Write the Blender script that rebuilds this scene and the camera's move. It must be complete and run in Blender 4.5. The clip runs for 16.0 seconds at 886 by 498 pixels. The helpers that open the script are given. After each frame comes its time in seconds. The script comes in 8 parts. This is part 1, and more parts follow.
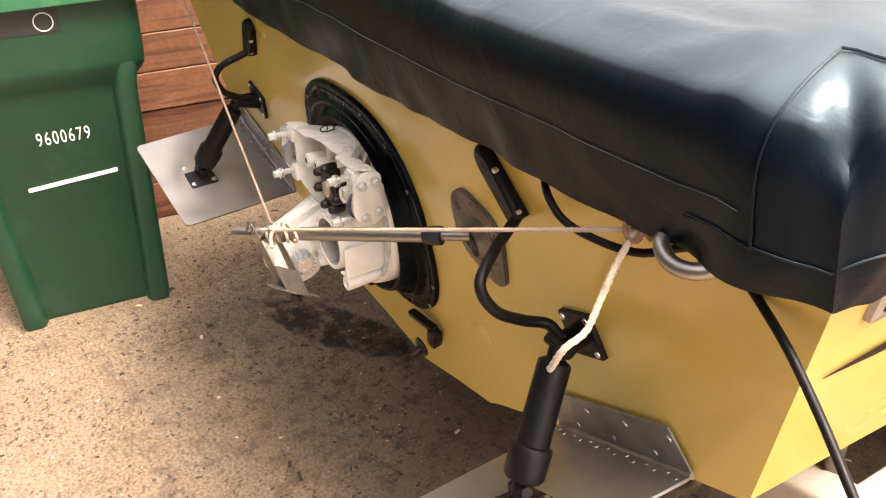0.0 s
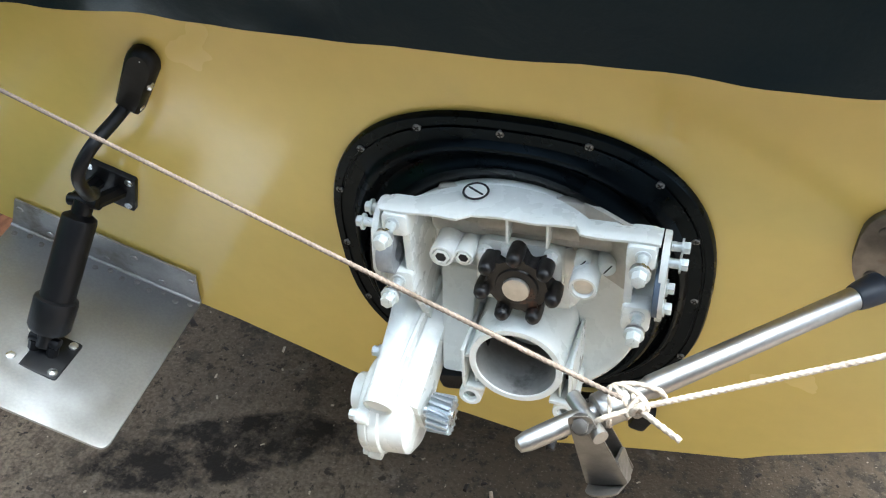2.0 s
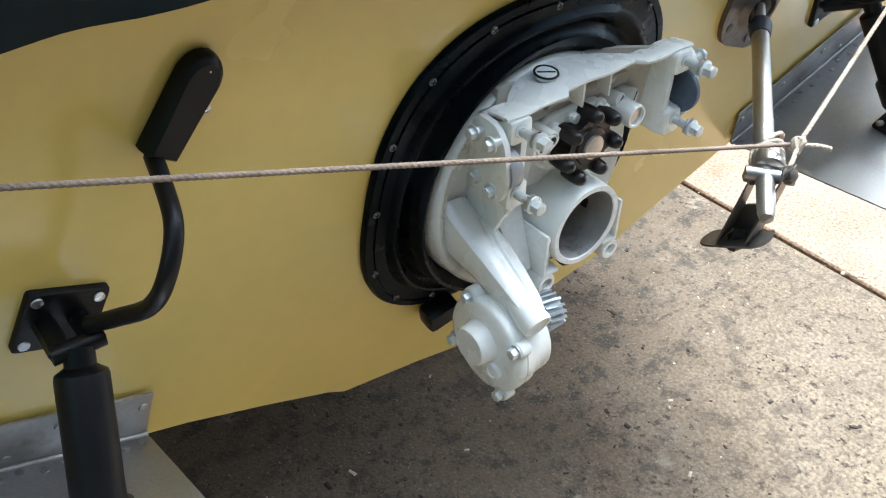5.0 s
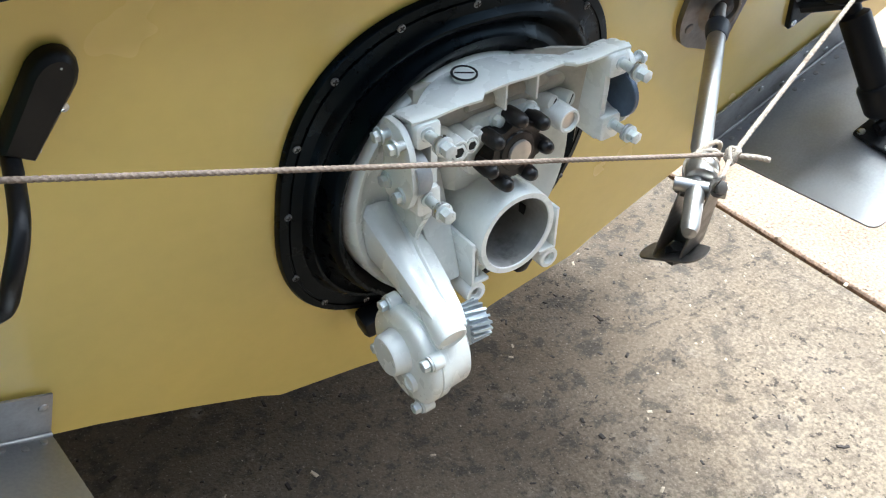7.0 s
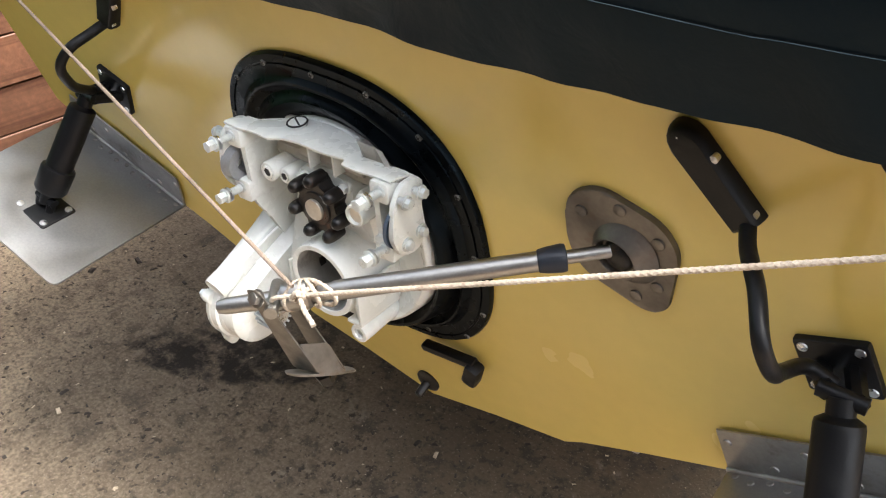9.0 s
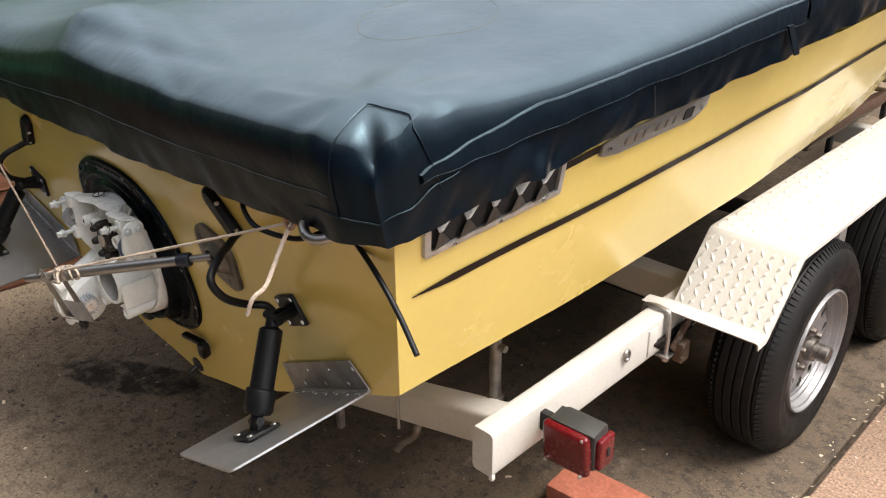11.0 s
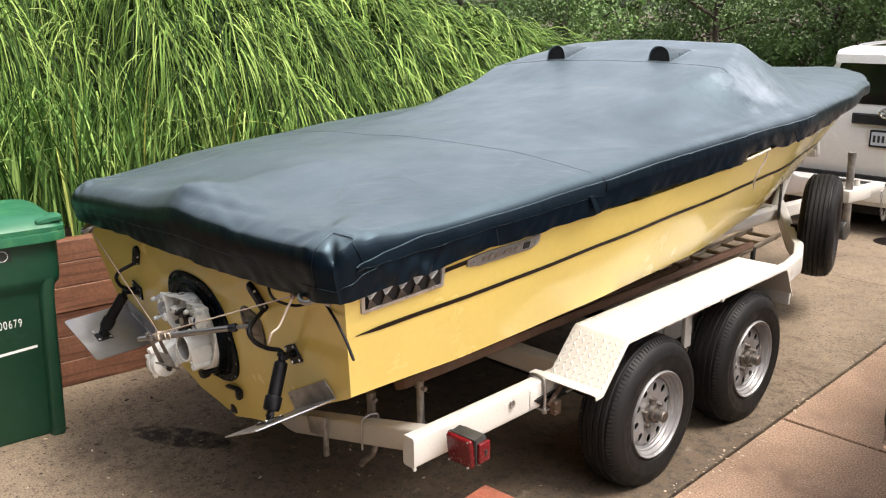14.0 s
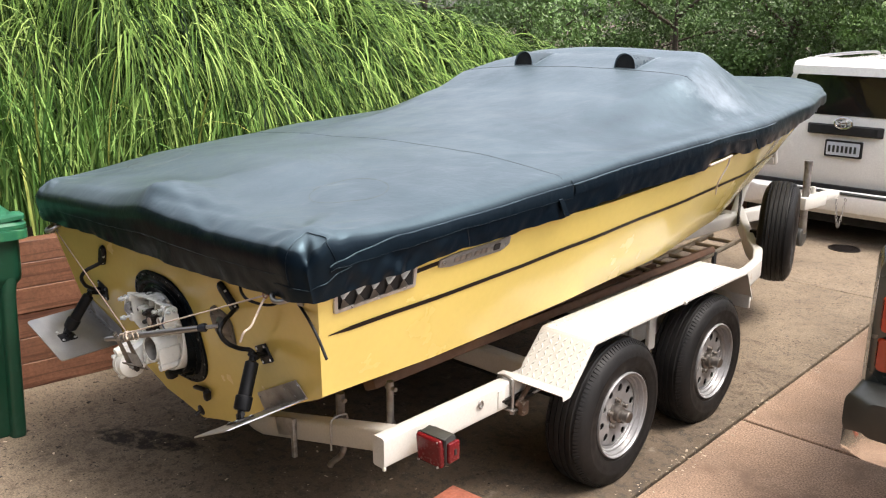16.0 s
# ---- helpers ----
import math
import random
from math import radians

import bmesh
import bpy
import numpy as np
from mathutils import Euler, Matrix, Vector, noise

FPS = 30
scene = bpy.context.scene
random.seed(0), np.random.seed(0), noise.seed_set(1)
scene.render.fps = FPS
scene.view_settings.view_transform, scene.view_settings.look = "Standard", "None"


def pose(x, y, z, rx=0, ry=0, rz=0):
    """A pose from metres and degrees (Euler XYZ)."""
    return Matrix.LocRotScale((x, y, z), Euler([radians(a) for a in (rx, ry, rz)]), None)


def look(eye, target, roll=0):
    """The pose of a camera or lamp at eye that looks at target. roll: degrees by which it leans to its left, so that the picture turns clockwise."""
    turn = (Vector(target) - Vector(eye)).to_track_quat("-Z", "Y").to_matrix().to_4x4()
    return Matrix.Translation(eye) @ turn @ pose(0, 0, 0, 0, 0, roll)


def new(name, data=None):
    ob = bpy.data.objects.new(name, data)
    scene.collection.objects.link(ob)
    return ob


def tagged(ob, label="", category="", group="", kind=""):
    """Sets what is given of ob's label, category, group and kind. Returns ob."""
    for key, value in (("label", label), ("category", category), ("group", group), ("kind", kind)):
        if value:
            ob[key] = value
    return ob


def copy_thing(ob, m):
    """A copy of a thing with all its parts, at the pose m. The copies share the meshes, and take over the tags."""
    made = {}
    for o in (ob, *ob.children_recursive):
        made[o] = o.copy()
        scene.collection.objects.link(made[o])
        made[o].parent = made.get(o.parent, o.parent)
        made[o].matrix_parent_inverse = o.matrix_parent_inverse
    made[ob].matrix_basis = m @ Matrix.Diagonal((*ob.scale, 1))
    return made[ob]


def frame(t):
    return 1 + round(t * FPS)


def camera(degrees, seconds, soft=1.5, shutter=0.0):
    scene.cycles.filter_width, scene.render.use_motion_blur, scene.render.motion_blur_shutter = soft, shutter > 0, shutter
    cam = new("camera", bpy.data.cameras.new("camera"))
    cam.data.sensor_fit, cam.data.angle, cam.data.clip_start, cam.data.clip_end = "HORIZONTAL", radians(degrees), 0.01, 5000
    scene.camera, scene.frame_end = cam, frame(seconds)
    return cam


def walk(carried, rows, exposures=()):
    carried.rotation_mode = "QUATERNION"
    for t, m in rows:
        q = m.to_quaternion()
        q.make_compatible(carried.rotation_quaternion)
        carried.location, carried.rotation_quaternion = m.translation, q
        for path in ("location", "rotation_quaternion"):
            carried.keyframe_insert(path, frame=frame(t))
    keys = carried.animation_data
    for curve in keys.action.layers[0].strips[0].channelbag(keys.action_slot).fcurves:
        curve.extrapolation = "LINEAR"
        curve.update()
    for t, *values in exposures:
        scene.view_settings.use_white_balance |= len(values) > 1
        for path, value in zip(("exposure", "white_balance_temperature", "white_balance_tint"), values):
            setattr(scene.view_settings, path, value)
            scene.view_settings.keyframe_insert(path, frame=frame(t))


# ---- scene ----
cam = camera(54.4, 16.0, 1.15)
PATH = [
    (0, (1.309, -0.655, 1.564), (-0.15, 0.249, 0.538), -1.08),
    (0.5, (1.112, -0.766, 1.553), (-0.198, 0.305, 0.486), -1.28),
    (1, (0.794, -0.767, 1.484), (-0.375, 0.399, 0.354), -2.34),
    (1.5, (0.445, -0.737, 1.472), (-0.482, 0.577, 0.284), -3.51),
    (2, (0.145, -0.771, 1.447), (-0.352, 0.728, 0.218), -1.59),
    (2.5, (-0.032, -0.743, 1.41), (-0.119, 0.799, 0.139), 0.71),
    (3, (-0.211, -0.641, 1.365), (0.12, 0.842, 0.065), 1.19),
    (3.5, (-0.434, -0.563, 1.336), (0.352, 0.743, 0.041), 1.4),
    (4, (-0.563, -0.559, 1.345), (0.417, 0.647, 0.086), 2.05),
    (4.2, (-0.604, -0.588, 1.342), (0.397, 0.62, 0.102), 2.24),
    (6.3, (-0.703, -0.665, 1.35), (0.356, 0.537, 0.153), 4.33),
    (6.5, (-0.67, -0.679, 1.351), (0.382, 0.52, 0.144), 3.9),
    (7, (-0.547, -0.681, 1.338), (0.41, 0.574, 0.11), 2.91),
    (7.5, (-0.274, -0.601, 1.35), (0.31, 0.828, 0.079), 0.22),
    (8, (0.028, -0.604, 1.347), (-0.006, 0.937, 0.073), -0.18),
    (8.2, (0.161, -0.623, 1.362), (-0.184, 0.882, 0.091), 1.19),
    (10.3, (1.464, -0.848, 1.605), (0.133, 0.314, 0.667), -1.7),
    (10.5, (1.562, -0.873, 1.641), (0.293, 0.36, 0.708), -1.2),
    (11, (1.839, -0.841, 1.705), (0.584, 0.447, 0.829), -0.9),
    (11.5, (2.101, -0.813, 1.746), (0.674, 0.396, 1.037), -3.3),
    (12, (2.315, -0.918, 1.729), (0.787, 0.215, 1.113), -3.0),
    (12.5, (2.554, -1.025, 1.765), (1.046, 0.112, 1.105), -0.3),
    (13, (2.737, -1.103, 1.837), (1.257, 0.062, 1.165), -0.1),
    (13.5, (2.836, -1.308, 1.9), (1.366, -0.086, 1.312), -0.4),
    (14, (2.902, -1.519, 1.975), (1.517, -0.178, 1.442), -0.7),
    (14.5, (2.92, -1.579, 1.991), (1.596, -0.166, 1.49), 0.4),
    (15, (2.916, -1.591, 1.985), (1.605, -0.163, 1.493), 0.6),
    (15.5, (2.907, -1.579, 1.979), (1.592, -0.158, 1.478), 0.4),
    (16, (2.895, -1.564, 1.967), (1.573, -0.157, 1.446), 0.4),
]
walk(cam, [(t, look(eye, target, roll)) for t, eye, target, roll in PATH],
     [(0.0, 2.45, 8100, 22), (0.5, 2.5, 7600, 18), (1.0, 2.75, 5750, 1), (1.5, 2.95, 5650, 0), (2.0, 2.76, 5650, 1), (2.5, 2.82, 5950, 3), (3.0, 2.78, 6050, 4), (4.2, 2.4, 5800, 3), (6.5, 2.5, 5500, 2), (8.2, 2.55, 6050, 5), (10.5, 2.14, 6900, 13), (11.0, 1.62, 6700, 12), (12.0, 1.45, 6950, 13), (14.0, 1.70, 6850, 14), (16.0, 1.75, 6700, 13)])

# ---- world and sun ----
world = bpy.data.worlds.new("overcast_sky")
scene.world = world
world.use_nodes = True
wn = world.node_tree
sky = wn.nodes.new("ShaderNodeTexSky")
sky.sky_type = "NISHITA"
sky.sun_disc = False
sky.sun_elevation = radians(64)
sky.sun_rotation = radians(75)
sky.air_density, sky.dust_density = 1.0, 4.0
grey = wn.nodes.new("ShaderNodeHueSaturation")  # thin cloud takes the blue out
grey.inputs["Saturation"].default_value = 0.42
wn.links.new(sky.outputs[0], grey.inputs["Color"])
wn.links.new(grey.outputs[0], wn.nodes["Background"].inputs[0])
wn.nodes["Background"].inputs[1].default_value = 0.13

sun = new("sun", bpy.data.lights.new("sun", "SUN"))
sun.data.energy, sun.data.angle, sun.data.color = 1.5, radians(25), (1.0, 0.95, 0.87)
sun.matrix_world = look((4.2, 1.2, 9.0), (0, 0, 0))


# ---- materials ----
def mat(name, col, rough=0.5, metal=0.0, var=0.12, scale=6.0, fine=90.0, fvar=0.06, bump=0.08, bscale=None, coat=0.0,
        stain=None, stain_scale=3.0, stain_lo=0.55, stain_hi=0.7, obj_var=0.0, rvar=0.12, dist=0.002, spec=0.5):
    """A surface with broad and fine variation, an optional stain colour and fine relief, at real size."""
    m = bpy.data.materials.new(name)
    m.use_nodes = True
    nt, b = m.node_tree, m.node_tree.nodes["Principled BSDF"]
    node, link = nt.nodes.new, nt.links.new
    co = node("ShaderNodeTexCoord")

    def ns(sc, detail=4.0, rgh=0.55):
        n = node("ShaderNodeTexNoise")
        n.inputs["Scale"].default_value, n.inputs["Detail"].default_value, n.inputs["Roughness"].default_value = sc, detail, rgh
        link(co.outputs["Object"], n.inputs["Vector"])
        return n

    def rng(src, lo, hi, a, z):
        r = node("ShaderNodeMapRange")
        r.inputs["From Min"].default_value, r.inputs["From Max"].default_value = lo, hi
        r.inputs["To Min"].default_value, r.inputs["To Max"].default_value = a, z
        link(src, r.inputs["Value"])
        return r.outputs[0]

    def mul(a, c):
        k = node("ShaderNodeMath")
        k.operation = "MULTIPLY"
        link(a, k.inputs[0])
        link(c, k.inputs[1])
        return k.outputs[0]

    big, small = ns(scale), ns(fine, 3.0)
    f = mul(rng(big.outputs[0], 0.3, 0.7, 1 - var, 1 + var), rng(small.outputs[0], 0.3, 0.7, 1 - fvar, 1 + fvar))
    if obj_var:
        oi = node("ShaderNodeObjectInfo")
        f = mul(f, rng(oi.outputs["Random"], 0, 1, 1 - obj_var, 1 + obj_var))
    vm = node("ShaderNodeVectorMath")
    vm.operation = "SCALE"
    vm.inputs[0].default_value = col
    link(f, vm.inputs["Scale"])
    out = vm.outputs[0]
    if stain:
        st = ns(stain_scale, 6.0, 0.65)
        mx = node("ShaderNodeMix")
        mx.data_type = "RGBA"
        link(rng(st.outputs[0], stain_lo, stain_hi, 0, 1), mx.inputs[0])
        link(out, mx.inputs[6])
        mx.inputs[7].default_value = (*stain, 1)
        out = mx.outputs[2]
    link(out, b.inputs["Base Color"])
    link(rng(ns(scale * 2.3).outputs[0], 0.3, 0.7, max(0.02, rough - rvar), min(1, rough + rvar)), b.inputs["Roughness"])
    b.inputs["Metallic"].default_value = metal
    b.inputs["Coat Weight"].default_value = coat
    b.inputs["Coat Roughness"].default_value = 0.12
    b.inputs["Specular IOR Level"].default_value = spec
    if bump:
        bp = node("ShaderNodeBump")
        bp.inputs["Strength"].default_value, bp.inputs["Distance"].default_value = bump, dist
        link(ns(bscale or fine, 4.0, 0.6).outputs[0], bp.inputs["Height"])
        link(bp.outputs[0], b.inputs["Normal"])
    return m


M_GEL = mat("yellow_gelcoat", (0.68, 0.53, 0.15), 0.22, var=0.05, scale=1.7, fine=40, fvar=0.02, bump=0.02, coat=0.35, rvar=0.06)
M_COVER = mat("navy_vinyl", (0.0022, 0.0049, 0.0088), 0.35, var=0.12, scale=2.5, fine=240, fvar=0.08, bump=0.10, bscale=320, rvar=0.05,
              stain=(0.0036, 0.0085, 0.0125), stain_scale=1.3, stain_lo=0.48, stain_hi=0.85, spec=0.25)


def crumple(m, scale=9.0, depth=0.010, strength=0.30):
    """Adds soft crumples of cloth to a material's relief."""
    nt = m.node_tree
    b = nt.nodes["Principled BSDF"]
    co, n, bp = nt.nodes.new("ShaderNodeTexCoord"), nt.nodes.new("ShaderNodeTexNoise"), nt.nodes.new("ShaderNodeBump")
    n.inputs["Scale"].default_value, n.inputs["Detail"].default_value, n.inputs["Distortion"].default_value = scale, 3.0, 1.2
    nt.links.new(co.outputs["Object"], n.inputs["Vector"])
    nt.links.new(n.outputs[0], bp.inputs["Height"])
    bp.inputs["Strength"].default_value, bp.inputs["Distance"].default_value = strength, depth
    nt.links.new(b.inputs["Normal"].links[0].from_socket, bp.inputs["Normal"])
    nt.links.new(bp.outputs[0], b.inputs["Normal"])


def scuff_or_sheen(m, at, size, colour, lo=0.50, hi=0.66):
    """A chalky worn patch, or painted sheen, with ragged, streaky edges round one place."""
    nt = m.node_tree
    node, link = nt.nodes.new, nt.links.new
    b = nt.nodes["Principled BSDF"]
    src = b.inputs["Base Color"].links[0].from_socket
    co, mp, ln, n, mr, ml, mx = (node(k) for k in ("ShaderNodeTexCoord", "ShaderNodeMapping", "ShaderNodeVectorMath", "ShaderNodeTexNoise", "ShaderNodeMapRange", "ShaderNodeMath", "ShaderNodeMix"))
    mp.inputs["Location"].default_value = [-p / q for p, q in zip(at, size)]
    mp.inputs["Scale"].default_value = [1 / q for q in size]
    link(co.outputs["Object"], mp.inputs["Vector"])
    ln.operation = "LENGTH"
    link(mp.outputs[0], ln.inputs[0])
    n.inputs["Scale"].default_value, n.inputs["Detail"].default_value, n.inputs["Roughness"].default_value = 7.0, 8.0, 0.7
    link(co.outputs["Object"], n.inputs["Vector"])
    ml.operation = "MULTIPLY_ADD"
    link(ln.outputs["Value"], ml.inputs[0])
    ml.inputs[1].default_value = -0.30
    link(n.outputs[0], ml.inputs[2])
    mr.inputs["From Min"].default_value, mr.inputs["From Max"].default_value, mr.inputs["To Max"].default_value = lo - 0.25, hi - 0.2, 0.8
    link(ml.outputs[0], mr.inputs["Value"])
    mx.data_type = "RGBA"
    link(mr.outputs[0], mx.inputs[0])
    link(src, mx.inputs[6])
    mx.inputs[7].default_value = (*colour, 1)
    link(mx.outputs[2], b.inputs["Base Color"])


def level_sky_sheen(m, colour, most=0.85):
    """Paints the sky's sheen on the level cloth: paler and glossier, thicker in clouds and thin on slopes."""
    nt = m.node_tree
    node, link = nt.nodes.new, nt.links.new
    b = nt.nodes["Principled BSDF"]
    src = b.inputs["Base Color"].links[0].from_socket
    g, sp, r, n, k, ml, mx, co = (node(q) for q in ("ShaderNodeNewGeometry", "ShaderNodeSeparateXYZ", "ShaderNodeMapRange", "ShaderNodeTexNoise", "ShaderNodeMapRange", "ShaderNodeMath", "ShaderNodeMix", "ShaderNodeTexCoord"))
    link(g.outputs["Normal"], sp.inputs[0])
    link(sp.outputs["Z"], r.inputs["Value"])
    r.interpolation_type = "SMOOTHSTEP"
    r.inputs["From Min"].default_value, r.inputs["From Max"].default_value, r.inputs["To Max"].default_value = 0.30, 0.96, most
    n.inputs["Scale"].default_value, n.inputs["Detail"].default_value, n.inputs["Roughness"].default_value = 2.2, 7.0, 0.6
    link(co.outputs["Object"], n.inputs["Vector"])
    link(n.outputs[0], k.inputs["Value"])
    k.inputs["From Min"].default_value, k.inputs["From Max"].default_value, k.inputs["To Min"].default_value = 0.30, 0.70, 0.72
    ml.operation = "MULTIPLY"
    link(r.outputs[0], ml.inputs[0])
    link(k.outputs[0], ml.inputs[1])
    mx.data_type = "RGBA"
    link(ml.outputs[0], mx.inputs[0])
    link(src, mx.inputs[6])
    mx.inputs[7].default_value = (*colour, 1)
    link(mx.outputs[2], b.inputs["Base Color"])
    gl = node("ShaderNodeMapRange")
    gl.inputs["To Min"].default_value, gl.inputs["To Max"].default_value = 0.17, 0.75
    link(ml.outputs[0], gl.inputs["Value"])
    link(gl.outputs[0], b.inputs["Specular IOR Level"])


# skyward cloth is coloured paler to stand for light on the top
level_sky_sheen(M_COVER, (0.068, 0.095, 0.110))
crumple(M_COVER, 7.0, 0.008, 0.26)
crumple(M_COVER, 24.0, 0.004, 0.25)
M_COVER.node_tree.nodes["Principled BSDF"].inputs["Specular Tint"].default_value = (0.50, 0.80, 1.0, 1)
M_COVER.node_tree.nodes["Principled BSDF"].inputs["Coat Weight"].default_value = 0.03
M_COVER.node_tree.nodes["Principled BSDF"].inputs["Coat Roughness"].default_value = 0.27
# broad soft lightening paints the sky's reflection onto the hump
scuff_or_sheen(M_COVER, (0.35, 2.35, 1.66), (0.80, 1.15, 0.24), (0.13, 0.165, 0.19), 0.35, 1.0)
# chalky worn patch on the hump's starboard face
scuff_or_sheen(M_COVER, (0.88, 2.66, 1.58), (0.17, 0.26, 0.20), (0.26, 0.30, 0.34), 0.42, 0.86)
# two fainter pale patches further aft
scuff_or_sheen(M_COVER, (0.90, 2.05, 1.50), (0.10, 0.30, 0.10), (0.10, 0.125, 0.15), 0.60, 0.84)
scuff_or_sheen(M_COVER, (0.75, 1.9, 1.5), (0.10, 0.4, 0.2), (0.032, 0.042, 0.05), 0.52, 0.74)
M_THREAD = mat("grey_thread", (0.015, 0.019, 0.021), 0.8, fine=300)
M_PALETHREAD = mat("pale_thread", (0.12, 0.12, 0.09), 0.8, fine=300)
M_HOOD = mat("slate_vinyl", (0.13, 0.17, 0.20), 0.34, var=0.10, scale=14, fine=240, bump=0.08, spec=0.5)
M_RUBBER = mat("black_rubber", (0.0012, 0.0016, 0.0024), 0.32, var=0.2, scale=14, bump=0.05, fine=120, spec=0.12)
M_RUBBER.node_tree.nodes["Principled BSDF"].inputs["Specular Tint"].default_value = (0.55, 0.80, 1.0, 1)
M_PLASTIC = mat("black_plastic", (0.006, 0.0062, 0.0072), 0.42, var=0.15, scale=20, bump=0.12, fine=260, spec=0.22)
M_TYRE = mat("tyre_rubber", (0.0065, 0.0062, 0.0062), 0.55, var=0.25, scale=9, bump=0.15, fine=160, spec=0.28, stain=(0.02, 0.018, 0.017), stain_scale=7, stain_lo=0.62, stain_hi=0.8)
M_WHITE = mat("white_drive_paint", (0.75, 0.77, 0.74), 0.28, var=0.03, scale=12, bump=0.06, fine=160, fvar=0.02, stain=(0.45, 0.40, 0.32), stain_scale=16, stain_lo=0.75, stain_hi=0.90, coat=0.25)
# grimed drive paint, darkened further to stand for shade in the trough
M_SHADED_GRIMY = mat("shaded_grimy_white_paint", (0.50, 0.475, 0.42), 0.42, var=0.12, scale=14, bump=0.06, fine=160, stain=(0.30, 0.26, 0.20), stain_scale=18, stain_lo=0.56, stain_hi=0.78)
M_TRAILER = mat("white_trailer_paint", (0.50, 0.49, 0.455), 0.4, var=0.06, scale=5, bump=0.1, fine=110, stain=(0.38, 0.30, 0.22), stain_scale=9, stain_lo=0.66, stain_hi=0.8)
M_STEEL = mat("stainless_steel", (0.36, 0.35, 0.335), 0.40, 1.0, var=0.08, scale=20, bump=0.03, fine=220, rvar=0.05)
M_ZINC = mat("zinc_plated_bolt", (0.62, 0.64, 0.66), 0.32, 1.0, var=0.12, scale=60, bump=0.08, fine=300)
M_BOLT = mat("pale_painted_bolt", (0.60, 0.64, 0.64), 0.36, 0.35, var=0.08, scale=60, bump=0.08, fine=300)
M_PINION = mat("pale_zinc_pinion", (0.42, 0.46, 0.49), 0.42, 0.45, var=0.12, scale=60, bump=0.08, fine=300)
M_WORN = mat("worn_grey_steel", (0.19, 0.178, 0.165), 0.45, 0.85, var=0.2, scale=30, bump=0.12, fine=200, stain=(0.16, 0.125, 0.095), stain_scale=22, stain_lo=0.58, stain_hi=0.75)
M_BADGE = mat("grey_badge_metal", (0.22, 0.22, 0.215), 0.42, 0.6, var=0.12, scale=25, bump=0.1, fine=160)
M_BUSHGREY = mat("dull_grey_bush", (0.30, 0.31, 0.32), 0.5, 0.3, var=0.15, scale=40, bump=0.1, fine=200)
M_DULL = mat("dull_cast_metal", (0.19, 0.175, 0.16), 0.5, 1.0, var=0.25, scale=22, bump=0.15, fine=200, stain=(0.14, 0.10, 0.07), stain_scale=25, stain_lo=0.55, stain_hi=0.75)
M_ALU = mat("brushed_aluminium", (0.35, 0.355, 0.36), 0.42, 0.85, var=0.12, scale=7, bump=0.06, fine=260, stain=(0.33, 0.325, 0.32), stain_scale=6, stain_lo=0.5, stain_hi=0.75)
M_ALUDIRTY = mat("weathered_aluminium", (0.36, 0.35, 0.34), 0.45, 0.9, var=0.25, scale=12, bump=0.1, fine=200, stain=(0.2, 0.18, 0.15), stain_scale=14)
M_CHROME = mat("chrome", (0.72, 0.72, 0.72), 0.12, 1.0, var=0.04, bump=0.0)
M_FRAME = mat("dull_bright_frame", (0.42, 0.415, 0.40), 0.38, 0.55, var=0.15, scale=25, bump=0.05, fine=200)
# darker metal that puts shade on the louvres' lower halves
M_LOUVRE = mat("shaded_vane_metal", (0.20, 0.185, 0.17), 0.40, 0.7, var=0.2, scale=30, bump=0.05, fine=200)
M_BUSH = mat("blue_grey_steel", (0.09, 0.12, 0.17), 0.45, 0.3, var=0.2, scale=30, bump=0.1, fine=200)
M_RUST = mat("rusty_black_iron", (0.011, 0.0095, 0.009), 0.38, 0.25, var=0.3, scale=40, bump=0.2, fine=200, stain=(0.085, 0.036, 0.020), stain_scale=34, stain_lo=0.57, stain_hi=0.70)
M_ROPE = mat("cream_rope", (0.44, 0.37, 0.295), 0.85, var=0.2, scale=15, bump=0.4, fine=500, fvar=0.2, stain=(0.26, 0.18, 0.13), stain_scale=13, stain_lo=0.58, stain_hi=0.72)
M_ROPE_GREY = mat("greyed_rope", (0.20, 0.152, 0.118), 0.9, var=0.25, scale=15, bump=0.4, fine=500, fvar=0.2, stain=(0.12, 0.085, 0.06), stain_scale=13, stain_lo=0.55, stain_hi=0.7)
M_ROPE_OLD = mat("worn_red_rope", (0.30, 0.17, 0.12), 0.9, var=0.3, scale=25, bump=0.4, fine=500, fvar=0.2)
M_SLEEVE = mat("blue_black_rubber", (0.012, 0.017, 0.028), 0.5, bump=0.1)
# white paint greyed to stand for the shade inside the outlet
M_BORE_SHADE = mat("bore_shade_paint", (0.24, 0.235, 0.22), 0.6, var=0.25, scale=22, bump=0.1, fine=160, stain=(0.08, 0.075, 0.07), stain_scale=18)
M_DULLW = mat("bare_turned_metal", (0.52, 0.49, 0.44), 0.4, 0.8, var=0.15, scale=40, bump=0.05)
M_BIN = mat("green_bin_plastic", (0.006, 0.052, 0.027), 0.42, var=0.15, scale=3, bump=0.15, fine=240, stain=(0.022, 0.075, 0.05), stain_scale=5)
M_BINLID = mat("green_lid_plastic", (0.012, 0.115, 0.055), 0.45, var=0.12, scale=3, bump=0.12, fine=240, stain=(0.10, 0.26, 0.09), stain_scale=3, stain_lo=0.55, stain_hi=0.8)
M_PRINT = mat("white_print", (0.7, 0.72, 0.7), 0.6, bump=0)
M_STICKER = mat("dark_sticker", (0.02, 0.025, 0.022), 0.5, bump=0)
M_ORANGE = mat("orange_sticker", (0.75, 0.11, 0.03), 0.5, bump=0)
